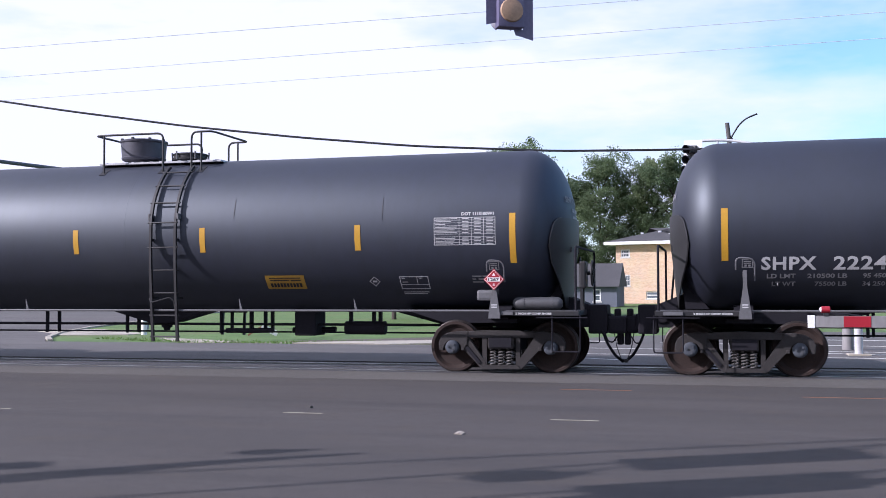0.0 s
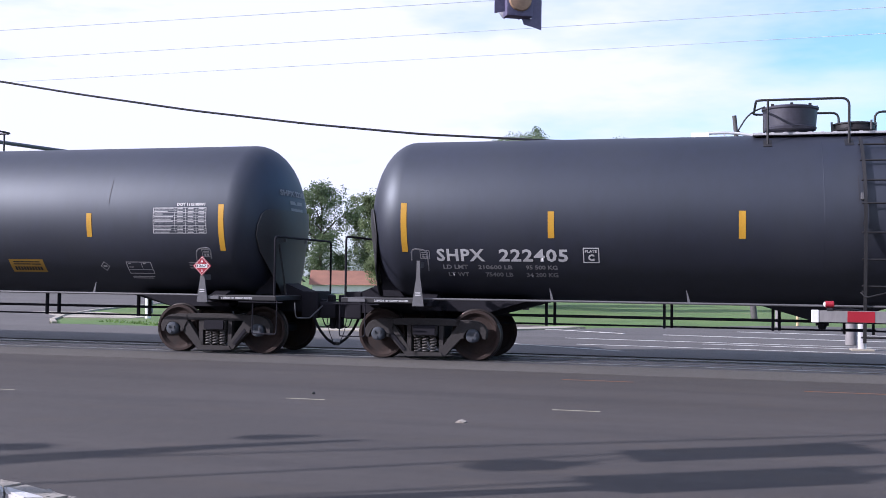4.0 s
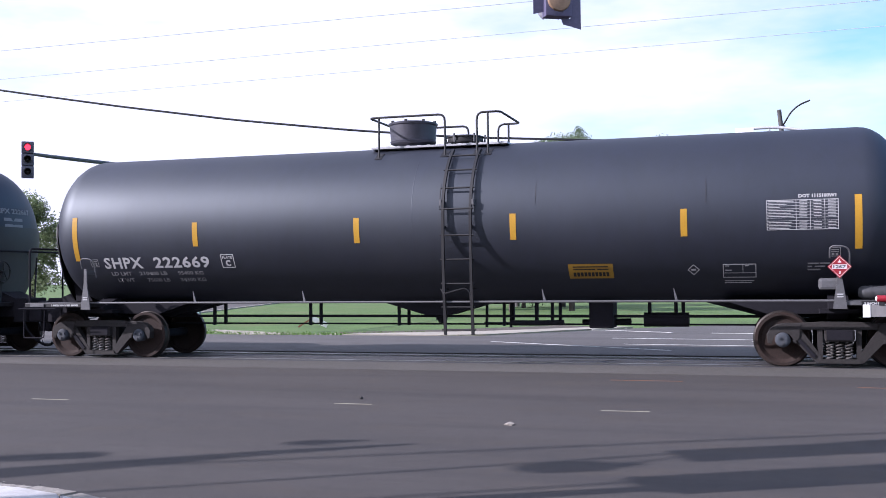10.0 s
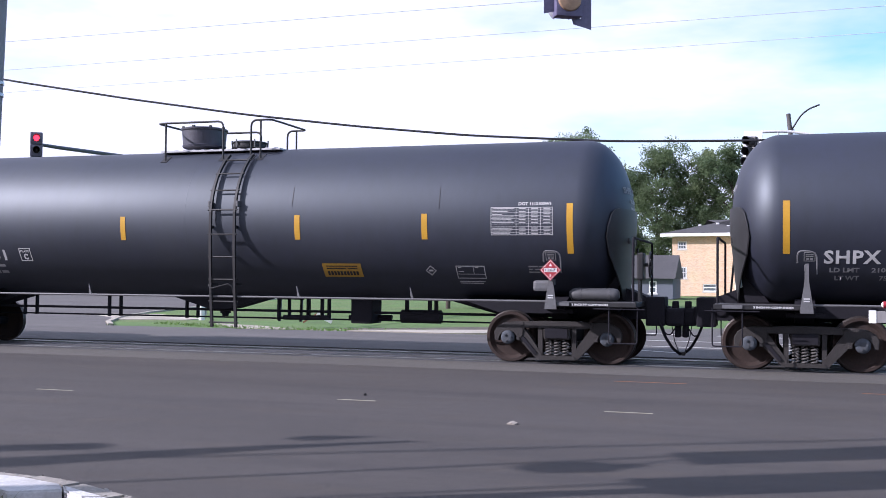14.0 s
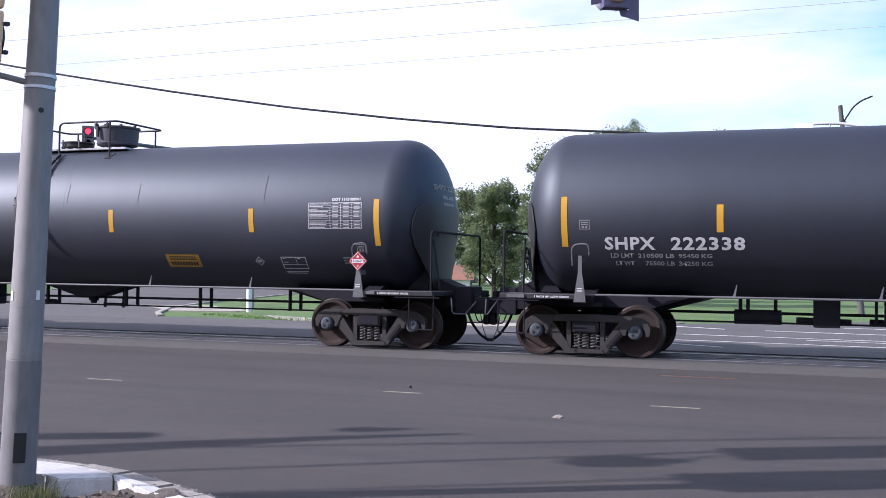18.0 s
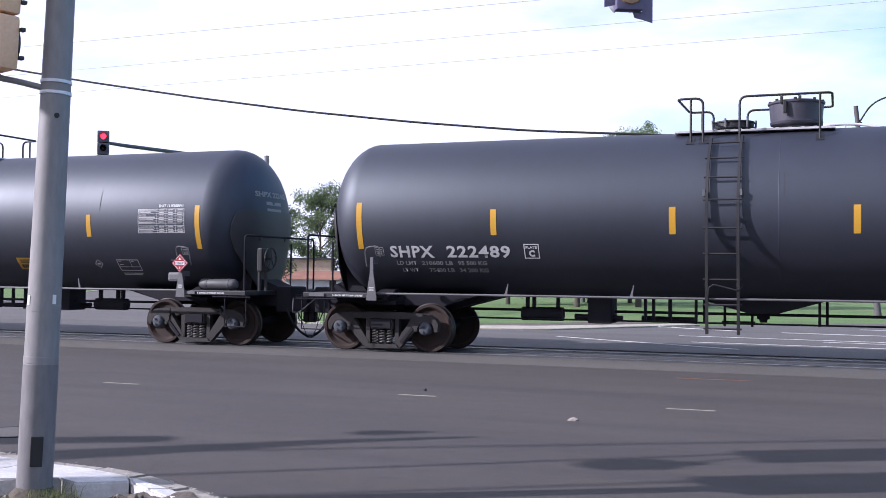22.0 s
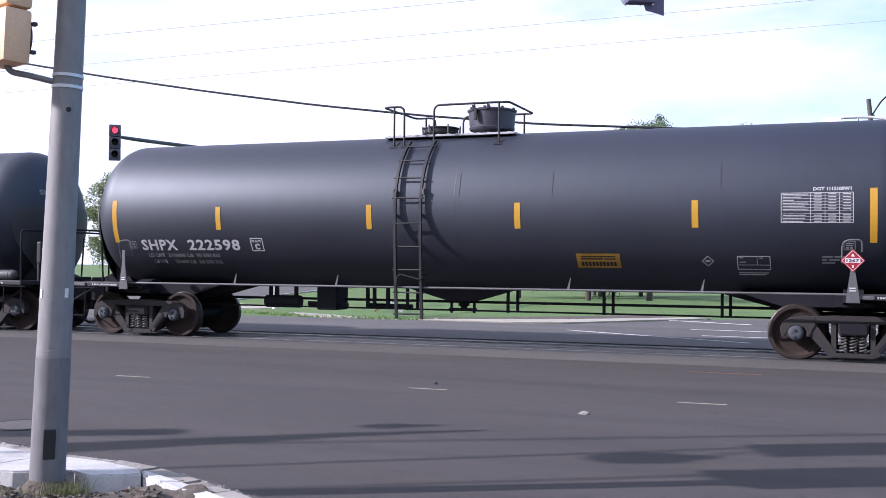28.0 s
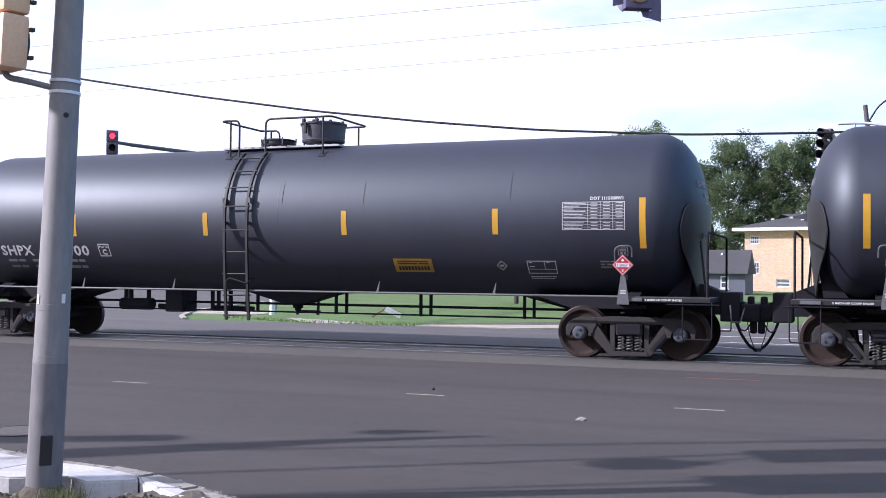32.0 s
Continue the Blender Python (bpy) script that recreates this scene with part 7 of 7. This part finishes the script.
def build_block(x, y, turn, width, depth, height, wins, label, o=0.9):
    """A brick apartment house: its front's lower left corner at (x, y)."""
    b = thing("apartment_house", label, "house", m=pose(x, y, 0, 0, 0, turn))
    holes = [(cx - w / 2, cx + w / 2, z, z + h) for cx, z, w, h in wins]
    wall_with_holes("wall", width, height, 0.3, holes, M_BRICK_WALL, b)
    part("wall", box(bmesh.new(), 0, 0.3, 0.3, depth, 0, height), M_BRICK_WALL, b)
    part("wall", box(bmesh.new(), width - 0.3, width, 0.3, depth, 0, height), M_BRICK_WALL, b)
    part("wall", box(bmesh.new(), 0.3, width - 0.3, depth - 0.3, depth, 0, height), M_BRICK_WALL, b)
    # black sheet standing for the darkness of the unlit rooms
    part("interior", box(bmesh.new(), 0.35, width - 0.35, 1.2, 1.3, 0, height), M_INK, b)
    for cx, z, w, h in wins:
        win = window(b, cx, z, w, h, 0.12)
        if w < 1.05:
            bm = bmesh.new()
            for k in range(5):
                x0 = cx - w / 2 + 0.12 + k * (w - 0.24) / 4
                box(bm, x0 - 0.02, x0 + 0.02, -0.06, -0.03, z + 0.02, z + h - 0.02)
            box(bm, cx - w / 2 + 0.05, cx + w / 2 - 0.05, -0.035, -0.01, z + h * 0.5 - 0.02, z + h * 0.5 + 0.02)
            part("window_grille", bm, M_ZINC, win, "pale steel security grille")
        if 1.05 < w < 1.25:
            part("air_conditioner", box(bmesh.new(), cx - 0.33, cx + 0.33, -0.3, 0.1, z - 0.72, z - 0.28, 0.02), M_GALV, win)
    for dx in ((0.75, width * 0.45) if width > 10 else (width - 0.4,)):
        part("downspout", tube(bmesh.new(), [(dx, -0.06, 0.0), (dx, -0.06, height)], 0.055, 8), M_WHITE, b, "white downspout on the brick wall", smooth=True)
    # eaves and hipped roof
    part("eave_board", box(bmesh.new(), -o, width + o, -o, depth + o, height, height + 0.28), M_WHITE, b, "white eaves board")
    bm = bmesh.new()
    base = [bm.verts.new(p) for p in ((-o, -o, height + 0.284), (width + o, -o, height + 0.284), (width + o, depth + o, height + 0.284), (-o, depth + o, height + 0.284))]
    rise = 1.5
    r0, r1 = bm.verts.new((depth * 0.5, depth / 2, height + 0.28 + rise)), bm.verts.new((width - depth * 0.5, depth / 2, height + 0.28 + rise))
    bm.faces.new(base[::-1])
    bm.faces.new((base[0], base[1], r1, r0)), bm.faces.new((base[2], base[3], r0, r1)), bm.faces.new((base[1], base[2], r1)), bm.faces.new((base[3], base[0], r0))
    roof = part("roof", bm, M_ROOF, b, "dark grey hipped shingle roof")
    for fx, fy in ((0.3, 0.25), (0.55, 0.3), (0.75, 0.2)):
        px_, py_ = width * fx, depth * fy
        part("roof_vent", box(bmesh.new(), px_ - 0.14, px_ + 0.14, py_ - 0.12, py_ + 0.12, height + 0.3, height + 0.28 + rise * 2 * fy + 0.22, 0.03), M_ZINC, roof)
    return b


def brick_wall_material():
    m = bpy.data.materials.new("tan_brick_wall")
    m.use_nodes = True
    nt = m.node_tree
    b = nt.nodes["Principled BSDF"]
    co = nt.nodes.new("ShaderNodeTexCoord")
    mp = nt.nodes.new("ShaderNodeMapping")
    mp.inputs["Rotation"].default_value = (radians(90), 0, 0)
    br = nt.nodes.new("ShaderNodeTexBrick")
    br.inputs["Color1"].default_value, br.inputs["Color2"].default_value, br.inputs["Mortar"].default_value = (0.62, 0.45, 0.30, 1), (0.47, 0.325, 0.21, 1), (0.58, 0.49, 0.39, 1)
    br.inputs["Scale"].default_value, br.inputs["Brick Width"].default_value, br.inputs["Row Height"].default_value, br.inputs["Mortar Size"].default_value = 1.0, 0.21, 0.075, 0.008
    n = nt.nodes.new("ShaderNodeTexNoise")
    n.inputs["Scale"].default_value = 0.7
    mx = nt.nodes.new("ShaderNodeMixRGB")
    mx.blend_type, mx.inputs["Fac"].default_value = "MULTIPLY", 0.18
    nt.links.new(co.outputs["Object"], mp.inputs["Vector"])
    nt.links.new(mp.outputs[0], br.inputs["Vector"])
    nt.links.new(co.outputs["Object"], n.inputs["Vector"])
    nt.links.new(br.outputs["Color"], mx.inputs["Color1"])
    nt.links.new(n.outputs["Color"], mx.inputs["Color2"])
    nt.links.new(mx.outputs[0], b.inputs["Base Color"])
    b.inputs["Roughness"].default_value = 0.9
    return m


M_BRICK_WALL = brick_wall_material()


def build_houses():
    build_block(-9.26, 103.0, -14, 6.44, 9.0, 5.6, [(0.95, 4.4, 0.9, 0.75), (0.95, 1.65, 0.95, 1.1), (3.6, 0.45, 1.3, 0.7)], "two-storey tan brick apartment house, its side wall in sun")
    wins = [(c + dx, z, w, h) for c in (2.25, 8.0, 13.75, 19.5) for dx, z, w, h in ((0.0, 4.75, 0.95, 0.95), (0.0, 1.95, 0.95, 0.95), (1.68, 4.2, 1.2, 1.4), (1.68, 1.4, 1.2, 1.5), (3.4, 4.6, 1.0, 1.0), (3.4, 1.9, 1.0, 1.0))]
    build_block(-2.43, 95.0, 0, 30.0, 10.0, 5.85, wins, "long two-storey brown brick apartment house with air conditioners", 0.45)
    h = thing("house", "small blue-grey house with a grey roof", "house", m=pose(-12.5, 84, 0))
    wall_with_holes("wall", 5.0, 1.65, 0.2, [(3.15, 3.75, 0.45, 1.4)], M_SIDING, h)
    for y0, y1, x0, x1 in ((0.2, 7.0, 0.0, 0.2), (0.2, 7.0, 4.8, 5.0), (6.8, 7.0, 0.2, 4.8)):
        part("wall", box(bmesh.new(), x0, x1, y0, y1, 0, 1.65), M_SIDING, h)
    window(h, 3.45, 0.45, 0.6, 0.95, 0.08, False)
    part("roof", prism(bmesh.new(), [(-0.4, 1.6), (7.4, 1.6), (3.5, 3.5)], "x", -0.15, 5.2), M_ROOF, h)
    part("roof_vent", box(bmesh.new(), 2.9, 3.05, 2.6, 2.85, 2.95, 3.25, 0.02), M_WHITE, h)
    part("gable_wing", prism(bmesh.new(), [(-0.95, 0), (-0.01, 0), (-0.01, 2.75), (-0.95, 1.75)], "y", 0.6, 6.4), M_WHITE, h, "white gabled wing")
    g = thing("garage", "small cream garage with a pointed gable", "garage", m=pose(-36.0, 82, 0, 0, 0, 24))
    part("wall", prism(bmesh.new(), [(0, 0), (2.5, 0), (2.5, 1.05), (1.25, 2.15), (0, 1.05)], "y", 0, 4.0), M_CREAM_WALL, g, "cream painted gable wall")
    for pts in ([(-0.2, 0.93), (1.25, 2.22), (1.25, 2.34), (-0.28, 0.98)], [(1.25, 2.22), (2.7, 0.93), (2.78, 0.98), (1.25, 2.34)]):
        part("roof_slope", prism(bmesh.new(), pts, "y", -0.25, 4.2), M_ROOF, g)
    h = thing("house", "white gabled house up behind the bushes", "house", m=pose(-46.2, 118, 0, 0, 0, 20))
    part("wall", prism(bmesh.new(), [(0, 0), (3.0, 0), (3.0, 3.3), (1.5, 4.7), (0, 3.3)], "y", 0, 6.0), M_WHITE, h)
    window(h, 0.9, 2.1, 0.5, 0.8, -0.02, False), window(h, 2.1, 2.1, 0.5, 0.8, -0.02, False)
    for pts in ([(-0.25, 3.1), (1.5, 4.75), (1.5, 4.9), (-0.35, 3.17)], [(1.5, 4.75), (3.25, 3.1), (3.35, 3.17), (1.5, 4.9)]):
        part("roof_slope", prism(bmesh.new(), pts, "y", -0.3, 6.3), M_ROOF, h)
    h = thing("house", "low white house with a red-brown shingle roof", "house", m=pose(-33.2, 84, 0, 0, 0, 18))
    part("wall", box(bmesh.new(), 0, 5.2, 0, 4.5, 0, 0.75), M_WHITE, h)
    part("roof", prism(bmesh.new(), [(-0.3, 0.72), (4.8, 0.72), (2.25, 1.95)], "x", -0.3, 5.5), M_REDROOF, h, "red-brown shingle roof")
    h = thing("house", "low white house with a shallow tan-red roof", "house", m=pose(-46.9, 85, 0, 0, 0, 22))
    part("wall", box(bmesh.new(), 0, 6.0, 0, 4.5, 0, 0.85), M_WHITE, h)
    part("roof", prism(bmesh.new(), [(-0.35, 0.82), (4.85, 0.82), (2.25, 1.6)], "x", -0.35, 6.35), M_REDROOF, h, "tan-red shingle roof")
    part("door", box(bmesh.new(), 3.9, 4.5, -0.03, 0.02, 0.0, 0.75), M_INK, h)
    h = thing("house", "flat red-brick house wall behind the low white house", "house", m=pose(-53.6, 94, 0, 0, 0, 22))
    part("wall", box(bmesh.new(), 0, 6.0, 0, 5.0, 0, 2.75), M_BRICK_WALL, h)
    part("roof", box(bmesh.new(), -0.2, 6.2, -0.2, 5.2, 2.75, 2.9), M_ROOF, h)
    # white long shed and parked vehicles far across the grass
    h = thing("shed", "long low white shed far across the field", "shed", m=pose(-4, 138, 0))
    part("wall", box(bmesh.new(), 0, 60, 0, 6, 0, 2.6), M_WHITE, h)
    part("roof", box(bmesh.new(), -0.3, 60.3, -0.3, 6.3, 2.6, 2.9), M_ROOF, h)
    for x, y, mat, lab in ((-34, 98, M_SIGBLACK, "dark car parked far across the field"), (-29, 100, M_WHITE, "white car parked far across the field"), (-24, 101, M_WHITE, "white car parked far across the field")):
        v = thing("parked_car", lab, "car", "far parked vehicles", m=pose(x, y, 0, 0, 0, 8))
        tall = 1.45
        bm = prism(bmesh.new(), [(-2.2, 0.3), (2.2, 0.3), (2.25, 0.8), (1.5, 0.95), (0.9, tall), (-1.5, tall), (-2.1, 0.95), (-2.25, 0.8)], "y", -0.85, 0.85)
        bmesh.ops.bevel(bm, geom=bm.edges[:], offset=0.06, segments=2, affect="EDGES")
        part("body", bm, mat, v, smooth=40)
        part("side_window", box(bmesh.new(), -1.2, 0.8, -0.87, 0.87, tall - 0.55, tall - 0.15, 0.02), M_GLASS, v)
        for wx in (-1.35, 1.35):
            part("wheel", revolve(bmesh.new(), [(-0.9, 0.0), (-0.9, 0.3), (-0.7, 0.32), (0.7, 0.32), (0.9, 0.3), (0.9, 0.0)], "y", 18, (wx, 0, 0.32)), M_INK, v, smooth=35)


# ---- build all ----
build_ground()
build_near_pole()
build_overhead_signal()
build_left_mast()
build_right_mast()
build_lamp_pole()
build_gate()
build_houses()
cars = build_train()
build_trees()
build_off_poles()
build_wires()
build_corner()


def motions():
    """The train rolls by at a slowly rising speed, its wheels turning with it."""
    turn_times = [i * 1.0 / 15 for i in range(481)]
    for car, k, kind in cars:
        walk(car, [(t, car_pose(k, kind, t)) for t in range(0, 33)])
        way = 1 if kind == "R" else -1
        for ws in [o for o in car.children if o.name.startswith("wheelset")]:
            x = ws.matrix_basis.translation.x
            walk(ws, [(t, pose(x, 0, WHEEL_R, 0, way * math.degrees(run_of(t) / WHEEL_R), 0)) for t in turn_times])


motions()
